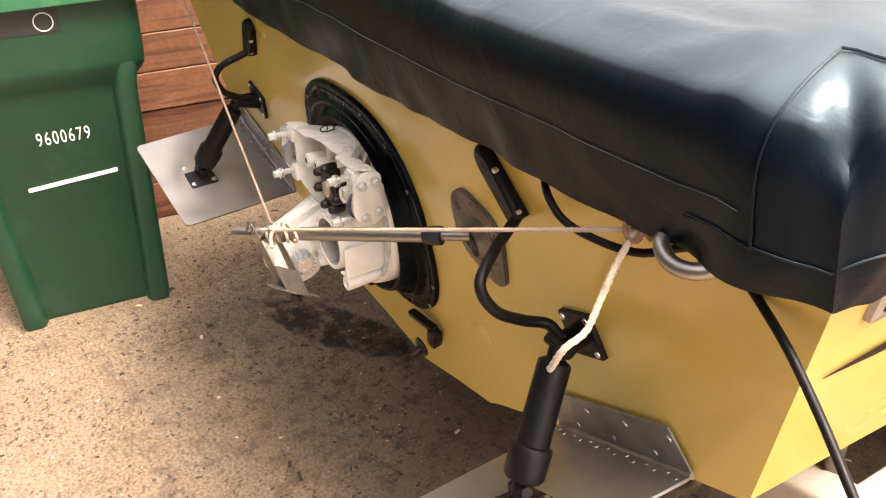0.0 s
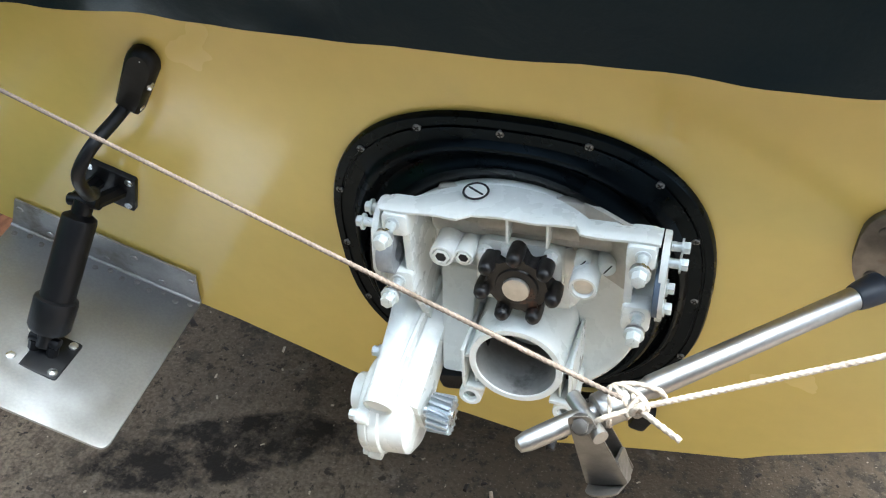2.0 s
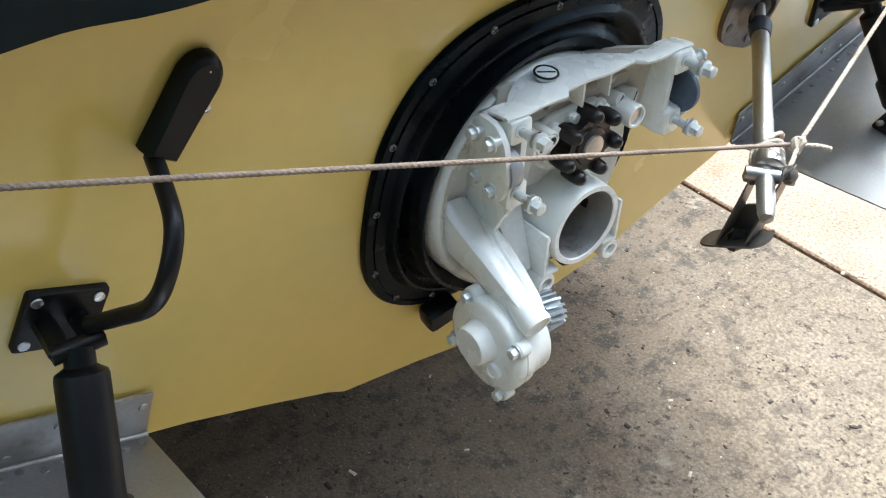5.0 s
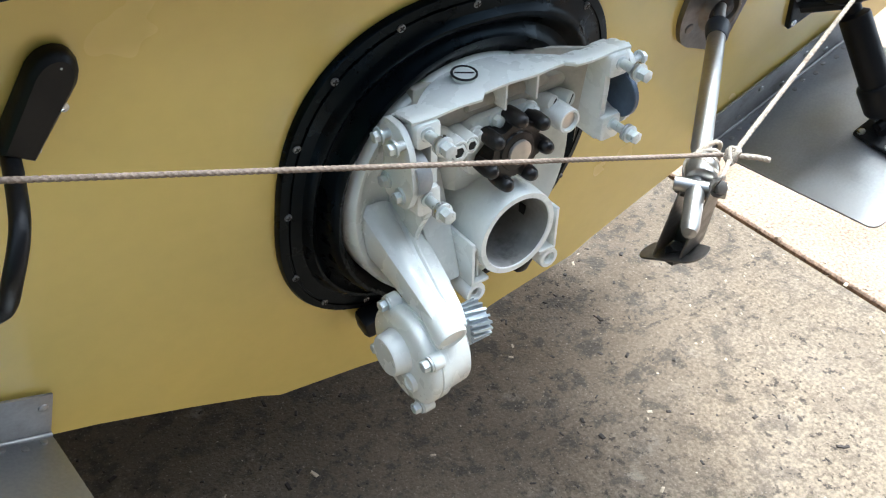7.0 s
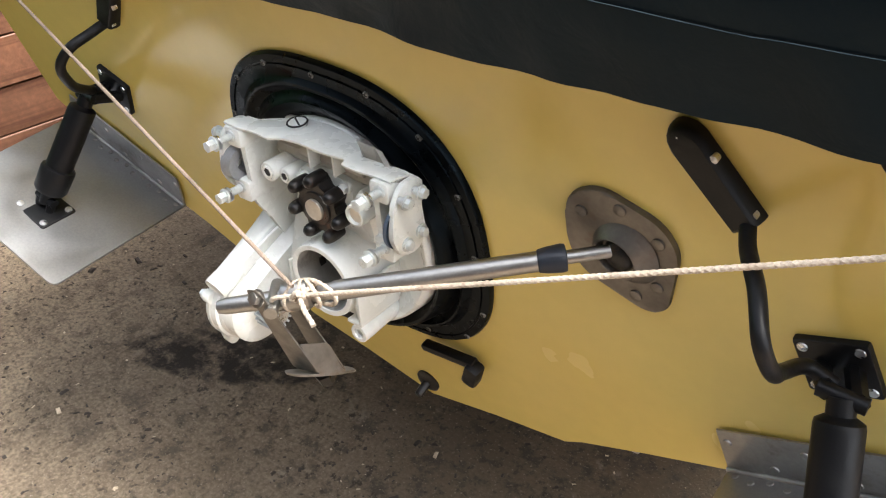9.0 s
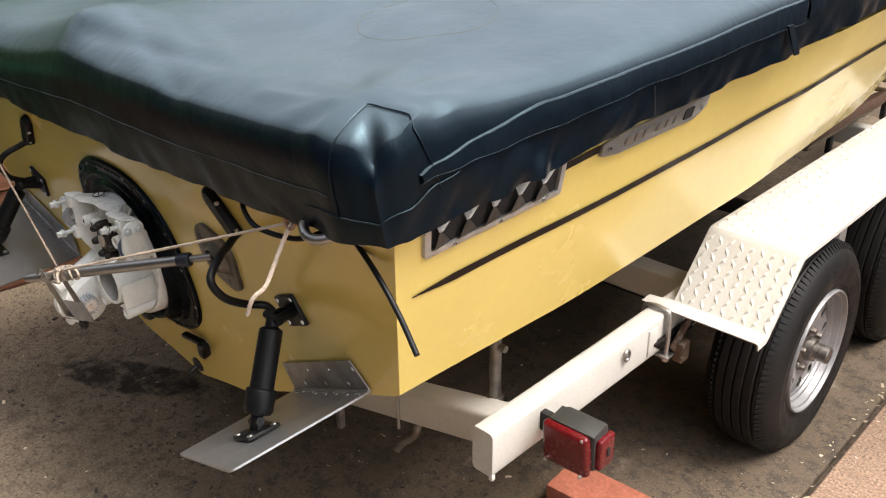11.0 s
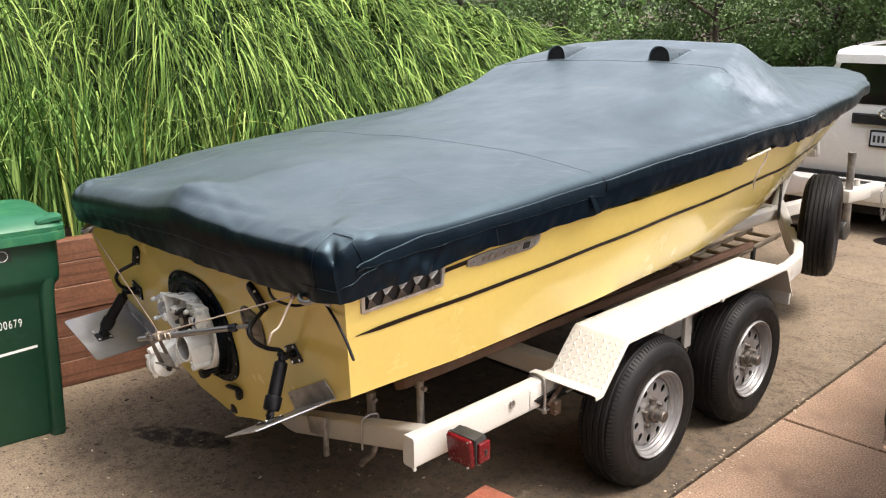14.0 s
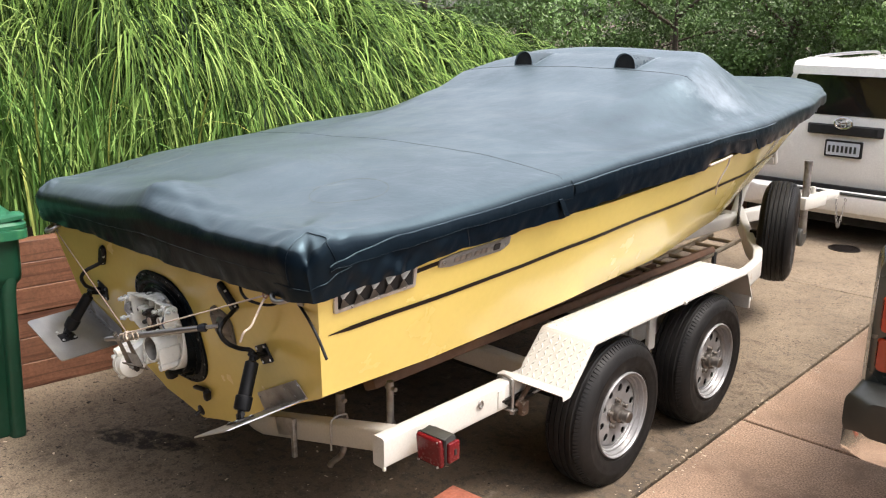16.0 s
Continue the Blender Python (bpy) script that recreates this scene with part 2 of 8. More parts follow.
M_TIMBER = mat("stained_timber", (0.17, 0.075, 0.042), 0.6, var=0.2, scale=5, bump=0.5, fine=60, fvar=0.2, obj_var=0.2, dist=0.004)


def grain(m, turn, stretch=(2.0, 45.0, 45.0), dark=(0.07, 0.024, 0.012), lo=0.48, hi=0.70):
    """Adds long dark grain lines and their relief along one direction."""
    nt = m.node_tree
    node, link = nt.nodes.new, nt.links.new
    b = nt.nodes["Principled BSDF"]
    src = b.inputs["Base Color"].links[0].from_socket
    co, mp, n = node("ShaderNodeTexCoord"), node("ShaderNodeMapping"), node("ShaderNodeTexNoise")
    pre = node("ShaderNodeMapping")
    pre.inputs["Rotation"].default_value = (0, 0, turn)
    link(co.outputs["Object"], pre.inputs["Vector"])
    mp.inputs["Scale"].default_value = stretch
    link(pre.outputs[0], mp.inputs["Vector"])
    link(mp.outputs[0], n.inputs["Vector"])
    n.inputs["Scale"].default_value, n.inputs["Detail"].default_value, n.inputs["Distortion"].default_value = 1.0, 6.0, 0.8
    r, x = node("ShaderNodeMapRange"), node("ShaderNodeMix")
    r.inputs["From Min"].default_value, r.inputs["From Max"].default_value = lo, hi
    link(n.outputs[0], r.inputs["Value"])
    x.data_type = "RGBA"
    link(r.outputs[0], x.inputs[0])
    link(src, x.inputs[6])
    x.inputs[7].default_value = (*dark, 1)
    link(x.outputs[2], b.inputs["Base Color"])


grain(M_TIMBER, math.atan(0.13) - math.pi / 2)
M_BUNK = mat("brown_bunk_carpet", (0.085, 0.042, 0.022), 0.8, var=0.25, scale=10, bump=0.4, fine=200)
M_CONC = mat("stained_concrete", (0.190, 0.149, 0.106), 0.88, var=0.16, scale=2.2, fine=110, fvar=0.45, bump=0.7, bscale=130, dist=0.004,
             stain=(0.13, 0.10, 0.072), stain_scale=3.1, stain_lo=0.55, stain_hi=0.78, spec=0.3)


def worn_concrete(m):
    """Adds the dark oil patch under the drive, the boat's painted shade, pale scuffs and the fine grit of the driveway
    slab.
    """
    nt = m.node_tree
    node, link = nt.nodes.new, nt.links.new
    b = nt.nodes["Principled BSDF"]
    src = b.inputs["Base Color"].links[0].from_socket
    co = node("ShaderNodeTexCoord")

    def step(value, lo, hi):
        r = node("ShaderNodeMapRange")
        r.inputs["From Min"].default_value, r.inputs["From Max"].default_value = lo, hi
        link(value, r.inputs["Value"])
        return r.outputs[0]

    def noise_of(scale, detail=5.0, rgh=0.65):
        n = node("ShaderNodeTexNoise")
        n.inputs["Scale"].default_value, n.inputs["Detail"].default_value, n.inputs["Roughness"].default_value = scale, detail, rgh
        link(co.outputs["Object"], n.inputs["Vector"])
        return n.outputs[0]

    def mix(fac, a, colour):
        x = node("ShaderNodeMix")
        x.data_type = "RGBA"
        link(fac, x.inputs[0])
        link(a, x.inputs[6])
        x.inputs[7].default_value = (*colour, 1)
        return x.outputs[2]

    # oil patch: an ellipse with a ragged rim
    mp = node("ShaderNodeMapping")
    mp.vector_type = "TEXTURE"
    mp.inputs["Location"].default_value = (-0.70, 0.20, 0)
    mp.inputs["Rotation"].default_value = (0, 0, radians(28))
    mp.inputs["Scale"].default_value = (0.31, 0.095, 1)
    link(co.outputs["Object"], mp.inputs["Vector"])
    ln = node("ShaderNodeVectorMath")
    ln.operation = "LENGTH"
    link(mp.outputs[0], ln.inputs[0])
    ad = node("ShaderNodeMath")
    ad.operation = "MULTIPLY_ADD"
    link(noise_of(9.0), ad.inputs[0])
    ad.inputs[1].default_value = 0.55
    link(ln.outputs["Value"], ad.inputs[2])
    # years of engine drips and leaf grime, with the boat's shade painted in
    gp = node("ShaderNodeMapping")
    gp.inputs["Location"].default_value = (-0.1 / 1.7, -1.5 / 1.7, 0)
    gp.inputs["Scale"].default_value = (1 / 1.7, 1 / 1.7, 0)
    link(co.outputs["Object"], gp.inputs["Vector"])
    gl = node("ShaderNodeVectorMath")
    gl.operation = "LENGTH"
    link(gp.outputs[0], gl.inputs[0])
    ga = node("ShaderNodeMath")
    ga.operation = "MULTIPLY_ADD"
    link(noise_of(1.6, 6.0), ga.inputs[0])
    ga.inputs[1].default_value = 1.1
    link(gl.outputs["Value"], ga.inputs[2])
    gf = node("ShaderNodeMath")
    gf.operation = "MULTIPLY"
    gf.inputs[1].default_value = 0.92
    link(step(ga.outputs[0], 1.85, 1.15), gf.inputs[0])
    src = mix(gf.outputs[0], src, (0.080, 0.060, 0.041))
    out = mix(step(noise_of(7.0, 9.0), 0.60, 0.74), src, (0.22, 0.185, 0.145))
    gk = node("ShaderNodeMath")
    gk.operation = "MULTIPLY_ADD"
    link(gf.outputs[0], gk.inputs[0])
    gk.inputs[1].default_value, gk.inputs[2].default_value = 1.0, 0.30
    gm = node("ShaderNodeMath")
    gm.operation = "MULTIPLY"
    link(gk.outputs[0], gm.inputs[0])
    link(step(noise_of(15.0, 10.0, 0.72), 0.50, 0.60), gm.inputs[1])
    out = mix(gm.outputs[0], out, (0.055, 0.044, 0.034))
    fm = node("ShaderNodeMath")
    fm.operation = "MULTIPLY"
    link(step(noise_of(44.0, 6.0, 0.68), 0.55, 0.62), fm.inputs[0])
    link(step(noise_of(3.6, 4.0, 0.6), 0.32, 0.58), fm.inputs[1])
    out = mix(fm.outputs[0], out, (0.040, 0.031, 0.024))
    out = mix(step(noise_of(150.0, 3.0, 0.6), 0.60, 0.72), out, (0.22, 0.18, 0.14))
    pm = node("ShaderNodeMath")
    pm.operation = "MULTIPLY"
    link(step(ad.outputs[0], 1.26, 1.12), pm.inputs[0])
    link(step(noise_of(13.0, 9.0, 0.72), 0.37, 0.53), pm.inputs[1])
    out = mix(pm.outputs[0], out, (0.018, 0.014, 0.011))
    link(out, b.inputs["Base Color"])


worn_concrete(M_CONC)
M_AGG = mat("exposed_aggregate", (0.255, 0.170, 0.116), 0.85, var=0.24, scale=2, fine=120, fvar=0.55, bump=0.7, bscale=80, dist=0.004,
            stain=(0.16, 0.10, 0.064), stain_scale=3)
M_SOIL = mat("dark_soil", (0.07, 0.05, 0.035), 0.95, var=0.4, scale=4, fine=40, fvar=0.3, bump=0.8, dist=0.02)
M_DEBRIS = mat("dark_debris", (0.03, 0.022, 0.017), 0.8, var=0.4)
M_CRUMB = mat("pale_crumb", (0.42, 0.34, 0.25), 0.9, var=0.4, scale=30)
M_HANGER = mat("rusty_steel", (0.11, 0.068, 0.045), 0.7, 0.2, var=0.4, scale=40, bump=0.3, fine=200, stain=(0.34, 0.30, 0.25), stain_scale=25)
M_BRICK = mat("red_brick", (0.27, 0.085, 0.050), 0.85, var=0.2, scale=14, bump=0.5, fine=90, fvar=0.2, dist=0.003)
M_TRUCKBUMPER = mat("black_bumper_plastic", (0.022, 0.024, 0.022), 0.42, var=0.15, scale=6, bump=0.1, fine=200, spec=0.4)
M_STRIPE = mat("black_brown_stripe", (0.010, 0.006, 0.004), 0.45, var=0.1, bump=0, spec=0.2)


def blade_mat(name, tones, rough=0.55):
    """Leaf colour that differs from blade to blade, with a little variation along them."""
    m = mat(name, (0.1, 0.2, 0.05), rough, bump=0, spec=0.04)
    nt = m.node_tree
    b = nt.nodes["Principled BSDF"]
    g, r, n, h = (nt.nodes.new(k) for k in ("ShaderNodeNewGeometry", "ShaderNodeValToRGB", "ShaderNodeTexNoise", "ShaderNodeHueSaturation"))
    el = r.color_ramp.elements
    while len(el) < len(tones):
        el.new(0.5)
    for e, (pos, c) in zip(el, tones):
        e.position, e.color = pos, (*c, 1)
    nt.links.new(g.outputs["Random Per Island"], r.inputs[0])
    n.inputs["Scale"].default_value = 5.0
    co = nt.nodes.new("ShaderNodeTexCoord")
    nt.links.new(co.outputs["Object"], n.inputs["Vector"])
    k = nt.nodes.new("ShaderNodeMapRange")
    k.inputs["From Min"].default_value, k.inputs["From Max"].default_value, k.inputs["To Min"].default_value, k.inputs["To Max"].default_value = 0.3, 0.7, 0.65, 1.35
    nt.links.new(n.outputs[0], k.inputs["Value"])
    nt.links.new(k.outputs[0], h.inputs["Value"])
    nt.links.new(r.outputs[0], h.inputs["Color"])
    nt.links.new(h.outputs[0], b.inputs["Base Color"])
    return m


# soil colour darkened to deepen the shade between the grass blades
M_BANK = mat("darkened_bank_soil", (0.020, 0.016, 0.011), 0.95, var=0.4, scale=4, fine=40, fvar=0.3, bump=0.8, dist=0.02, spec=0.1)
# the near-black first tone paints dark gaps among the blades
M_BLADE = blade_mat("weeping_grass_blade", ((0.0, (0.004, 0.010, 0.004)), (0.34, (0.030, 0.064, 0.013)), (0.70, (0.108, 0.188, 0.040)), (1.0, (0.25, 0.345, 0.10))))
M_IRIS = blade_mat("broad_green_blade", ((0.0, (0.016, 0.042, 0.010)), (0.50, (0.100, 0.200, 0.050)), (0.97, (0.30, 0.44, 0.13)), (1.0, (0.38, 0.36, 0.09))))
M_LEAF = mat("tree_leaf", (0.074, 0.140, 0.034), 0.5, var=0.5, scale=0.8, fine=3, fvar=0.45, bump=0)
M_BARK = mat("tree_bark", (0.06, 0.045, 0.035), 0.9, var=0.3, scale=6, bump=0.7, fine=30, dist=0.02)
M_CARWHITE = mat("white_car_paint", (0.86, 0.85, 0.81), 0.2, var=0.02, bump=0, coat=0.6)
M_CARGREY = mat("dark_car_paint", (0.03, 0.035, 0.032), 0.25, var=0.05, bump=0, coat=0.6)
M_BUMPER = mat("grey_bumper_plastic", (0.028, 0.030, 0.029), 0.45, var=0.1, bump=0.1, fine=200)
M_REDLENS = mat("red_lens", (0.10, 0.004, 0.007), 0.22, var=0.08, scale=40, bump=0.3, fine=130, coat=0.1, spec=0.3)
M_ORANGELENS = mat("amber_lens", (0.26, 0.032, 0.012), 0.15, bump=0)
M_DARKGLASS = mat("dark_window_glass", (0.006, 0.007, 0.008), 0.05, bump=0, var=0.0, rvar=0.02)
M_PLATE = mat("licence_plate", (0.55, 0.58, 0.62), 0.4, bump=0)
M_BLOCKER = mat("dark_blocker", (0.055, 0.055, 0.055), 0.8, var=0.15, scale=3, bump=0.3, fine=40)
M_BRONZE = mat("bronze_tube", (0.30, 0.25, 0.19), 0.4, 0.8, var=0.2, scale=12, bump=0.1)
# near-black for dark parts, and for shade filled into slots, bores and openings
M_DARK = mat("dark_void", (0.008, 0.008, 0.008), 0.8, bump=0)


# ---- building helpers ----
def mesh_from(name, bm, material, smooth=True):
    bmesh.ops.recalc_face_normals(bm, faces=bm.faces)
    me = bpy.data.meshes.new(name)
    bm.to_mesh(me)
    bm.free()
    me.materials.append(material)
    if smooth:
        me.shade_smooth()
        me.set_sharp_from_angle(angle=radians(38))
    return me


def part(name, bm, material, parent=None, label="", smooth=True):
    ob = new(name, mesh_from(name, bm, material, smooth))
    if parent:
        ob.parent = parent
        if parent.type == "EMPTY":
            ob.matrix_parent_inverse = parent.matrix_basis.inverted()
    return tagged(ob, label=label)


def thing(name, label, category, at=(0, 0, 0), group="", kind=""):
    ob = new(name)
    ob.location = at
    ob.empty_display_size = 0.05
    return tagged(ob, label, category, group, kind)


def box(bm, c, s, rot=None, bevel=0.0, seg=2):
    g = bmesh.ops.create_cube(bm, size=1.0)["verts"]
    m = Matrix.Translation(c) @ (rot.to_4x4() if rot else Matrix.Identity(4)) @ Matrix.Diagonal((*s, 1))
    bmesh.ops.transform(bm, matrix=m, verts=g)
    if bevel:
        ed = {e for v in g for e in v.link_edges}
        bmesh.ops.bevel(bm, geom=list(ed), offset=bevel, segments=seg, profile=0.5, affect="EDGES")
    return bm


def axis_mat(p0, p1):
    p0, p1 = Vector(p0), Vector(p1)
    return Matrix.Translation((p0 + p1) / 2) @ (p1 - p0).to_track_quat("Z", "Y").to_matrix().to_4x4(), (p1 - p0).length


def cyl(bm, p0, p1, r, r2=None, seg=20, bevel=0.0):
    m, h = axis_mat(p0, p1)
    g = bmesh.ops.create_cone(bm, cap_ends=True, segments=seg, radius1=r, radius2=r if r2 is None else r2, depth=h, matrix=m)["verts"]
    if bevel:
        caps = {f for v in g for f in v.link_faces if len(f.verts) > 4}
        ed = {e for f in caps for e in f.edges}
        bmesh.ops.bevel(bm, geom=list(ed), offset=bevel, segments=2, profile=0.5, affect="EDGES")
    return bm


def ring_loop(bm, pts):
    return [bm.verts.new(p) for p in pts]


def bridge(bm, a, b, closed=True):
    n = len(a)
    for i in range(n if closed else n - 1):
        j = (i + 1) % n
        bm.faces.new((a[i], a[j], b[j], b[i]))


def lathe(bm, p0, p1, profile, seg=32, close=False):
    """Turns (radius, distance along the axis) pairs round the axis from p0 towards p1."""
    z = (Vector(p1) - Vector(p0)).normalized()
    q = z.to_track_quat("Z", "Y")
    rings = []
    for r, d in profile:
        rings.append(ring_loop(bm, [Vector(p0) + q @ Vector((max(r, 1e-5) * math.cos(a), max(r, 1e-5) * math.sin(a), d)) for a in [2 * math.pi * k / seg for k in range(seg)]]))
    for a, b in zip(rings, rings[1:]):
        bridge(bm, a, b)
    if close:
        bridge(bm, rings[-1], rings[0])
    return bm


def smooth_path(pts, n=8):
    """A Catmull-Rom line through the points."""
    p = [Vector(v) for v in pts]
    p = [2 * p[0] - p[1]] + p + [2 * p[-1] - p[-2]]
    out = []
    for i in range(1, len(p) - 2):
        for k in range(n):
            t = k / n
            a, b, c, d = p[i - 1:i + 3]
            out.append(0.5 * ((2 * b) + (c - a) * t + (2 * a - 5 * b + 4 * c - d) * t * t + (3 * b - a - 3 * c + d) * t ** 3))
    return out + [p[-2]]


def frames_along(path):
    """Turned frames along a path, without twist."""
    out, up = [], None
    for i, p in enumerate(path):
        t = (path[min(i + 1, len(path) - 1)] - path[max(i - 1, 0)]).normalized()
        if up is None:
            up = t.orthogonal().normalized()
        up = (up - t * up.dot(t)).normalized()
        out.append((p, up, t.cross(up)))
    return out


def tube(bm, path, r, seg=10, cap=True):
    loops = []
    n = len(path)
    for i, (p, u, v) in enumerate(frames_along([Vector(q) for q in path])):
        rr = r(i / (n - 1)) if callable(r) else r
        loops.append(ring_loop(bm, [p + rr * (math.cos(a) * u + math.sin(a) * v) for a in [2 * math.pi * k / seg for k in range(seg)]]))
    for a, b in zip(loops, loops[1:]):
        bridge(bm, a, b)
    if cap:
        bm.faces.new(loops[0])
        bm.faces.new(loops[-1])
    return bm


def rope_mesh(bm, path, r, pitch=0.016, strands=3):
    """A laid rope: one round strand whose lobes wind about the path."""
    fine, run, last = [], 0.0, None
    path = [Vector(p) for p in path]
    for a, b in zip(path, path[1:]):
        k = max(1, int((b - a).length / (pitch / 6)))
        fine += [a.lerp(b, i / k) for i in range(k)]
    fine.append(path[-1])
    for i, (p, u, v) in enumerate(frames_along(fine)):
        if i:
            run += (p - fine[i - 1]).length
        turn = 2 * math.pi * run / pitch / strands
        ring = ring_loop(bm, [p + r * (0.90 + 0.10 * math.cos(strands * (a - turn))) * (math.cos(a) * u + math.sin(a) * v) for a in [2 * math.pi * k / 12 for k in range(12)]])
        if last:
            bridge(bm, last, ring)
        else:
            bm.faces.new(ring)
        last = ring
    bm.faces.new(last)
    return bm


def prism(bm, outer, holes, place, thick, bevel=0.0):
    """A plate of the 2D outline with holes; place(u, v, w) gives the point, w from 0 to thick."""
    loops, edges = [], []
    for pts in [outer, *holes]:
        vs = [bm.verts.new(place(u, v, 0)) for u, v in pts]
        loops.append(vs)
        edges += [bm.edges.new((vs[i], vs[(i + 1) % len(vs)])) for i in range(len(vs))]
    if holes:
        top = [g for g in bmesh.ops.triangle_fill(bm, edges=edges, use_beauty=True)["geom"] if isinstance(g, bmesh.types.BMFace)]
    else:
        top = [bm.faces.new(loops[0])]
    back = {}
    for pts, vs in zip([outer, *holes], loops):
        for (u, v), w in zip(pts, vs):
            back[w] = bm.verts.new(place(u, v, thick))
    for f in top:
        bm.faces.new([back[v] for v in reversed(f.verts)])
    for vs in loops:
        for i in range(len(vs)):
            j = (i + 1) % len(vs)
            bm.faces.new((vs[i], vs[j], back[vs[j]], back[vs[i]]))
    if bevel:
        bmesh.ops.bevel(bm, geom=[e for vs in loops[:1] for i in range(len(vs)) for e in [bm.edges.get((back[vs[i]], back[vs[(i + 1) % len(vs)]]))] if e],
                        offset=bevel, segments=2, profile=0.5, affect="EDGES")
    return bm


def circle(r, n=16, c=(0, 0), start=0.0):
    return [(c[0] + r * math.cos(start + 2 * math.pi * k / n), c[1] + r * math.sin(start + 2 * math.pi * k / n)) for k in range(n)]


def rounded(pts, r, n=4):
    """A 2D outline with its corners rounded by r."""
    out, m = [], len(pts)
    for i in range(m):
        a, b, c = (Vector(pts[(i + k) % m]) for k in (-1, 0, 1))
        u, v = (a - b).normalized(), (c - b).normalized()
        d = min(r, (a - b).length * 0.48, (c - b).length * 0.48)
        p, q = b + u * d, b + v * d
        for k in range(n + 1):
            t = k / n
            out.append(tuple((1 - t) ** 2 * p + 2 * t * (1 - t) * b + t * t * q))
    return out


def hexbolt(bm, p, d, r=0.008, h=0.007, washer=True):
    d = Vector(d).normalized()
    p = Vector(p)
    if washer:
        cyl(bm, p, p + d * 0.002, r * 1.35, seg=16)
    cyl(bm, p + d * 0.002, p + d * (0.002 + h), r, seg=6, bevel=r * 0.12)
    return bm


def lerp_table(table, y):
    if y <= table[0][0]:
        return table[0][1]
    for (a, u), (b, v) in zip(table, table[1:]):
        if y <= b:
            t = (y - a) / (b - a)
            t = t * t * (3 - 2 * t) * 0.35 + t * 0.65
            return u + (v - u) * t
    return table[-1][1]


# ---- the boat ----
CX = 0.03  # the boat's centre line


def transom_y(z):
    return 0.01 - 0.2 * (z - 0.8)


def on_transom(x, z, proud=0.0):
    n = Vector((0, -1, -0.2)).normalized()
    return Vector((x, transom_y(z), z)) + n * proud


T_UP = Vector((0, -0.2, 1)).normalized()
T_OUT = Vector((0, -1, -0.2)).normalized()


SHEER_B = [(0, 0.962), (0.7, 1.01), (1.3, 1.04), (2.05, 1.055), (2.75, 1.03), (3.6, 0.92), (4.3, 0.75), (5.0, 0.48), (5.5, 0.21), (5.75, 0.02)]
SHEER_Z = [(0, 1.22), (1.3, 1.25), (2.05, 1.29), (2.75, 1.35), (3.6, 1.42), (4.3, 1.46), (5.0, 1.47), (5.75, 1.45)]
CHINE_B = [(0, 0.866), (0.7, 0.89), (1.3, 0.90), (2.05, 0.87), (2.75, 0.80), (3.6, 0.63), (4.3, 0.42), (5.0, 0.19), (5.5, 0.05), (5.75, 0.01)]
CHINE_Z = [(0, 0.798), (0.45, 0.797), (0.75, 0.807), (1.1, 0.820), (1.5, 0.834), (2.05, 0.846), (2.75, 0.895), (3.6, 0.977), (4.3, 1.08), (5.0, 1.22), (5.5, 1.36), (5.75, 1.43)]
KEEL_Z = [(0, 0.405), (3.0, 0.41), (3.9, 0.52), (4.7, 0.78), (5.3, 1.1), (5.75, 1.42)]


ROLL = 0.042  # the hull leans a little to port on its bunks


def hull_side(y, z):
    """The starboard side's x at that place."""
    zc, zs = lerp_table(CHINE_Z, y), lerp_table(SHEER_Z, y)
    t = (z - zc) / (zs - zc)
    return CX + lerp_table(CHINE_B, y) * (1 - t) + lerp_table(SHEER_B, y) * t


boat = thing("motorboat", "yellow fibreglass motorboat resting on a white trailer", "boat", (CX, 2.6, 0.4))

# height of the bottom between keel and chine, with the strake's step
BOTTOM = [(0, 0), (0.16, 0.10), (0.31, 0.175), (0.345, 0.235), (0.46, 0.38), (0.6, 0.54), (1, 1)]
bm = bmesh.new()
rows = []
NY = 64
for j in range(NY + 1):
    Y = 5.75 * (j / NY)
    zs, zc, zk = (lerp_table(t, Y) for t in (SHEER_Z, CHINE_Z, KEEL_Z))
    bs, bc = lerp_table(SHEER_B, Y), lerp_table(CHINE_B, Y)
    zs, zc = zs - ROLL * bs, zc - ROLL * bc
    half = []
    for k in range(5):
        t = k / 4
        half.append((bs + (bc - bs) * t, zs + (zc - zs) * t))
    half.append((bc - 0.02, zc - 0.012))
    for t in (0.15, 0.3, 0.42, 0.54, 0.655, 0.69, 0.76, 0.84, 0.92, 1.0):
        q = lerp_table(BOTTOM, 1 - t)
        half.append(((bc - 0.02) * (1 - t), zk + (zc - 0.012 - zk) * q))
    pts = [(CX + b, z) for b, z in half] + [(CX - b, z) for b, z in reversed(half[:-1])]
    pts = [(x, z + ROLL * (x - CX)) for x, z in pts]
    rows.append([bm.verts.new((x, Y + transom_y(z) * max(0.0, 1 - Y / 0.8), z)) for x, z in pts])
for a, b in zip(rows, rows[1:]):
    bridge(bm, a, b, closed=False)
bm.faces.new(rows[0])
hull = part("hull", bm, M_GEL, boat)
bm = bmesh.new()
deck = [[bm.verts.new((CX + u * lerp_table(SHEER_B, Y) * 0.995, Y + transom_y(1.22) * max(0, 1 - Y / 0.8), lerp_table(SHEER_Z, Y) - 0.004 + ROLL * (u - 1) * lerp_table(SHEER_B, Y))) for u in (1, 0.5, 0, -0.5, -1)]
        for Y in [5.75 * j / 20 for j in range(21)]]
for a, b in zip(deck, deck[1:]):
    bridge(bm, a, b, closed=False)
part("deck", bm, M_GEL, boat)

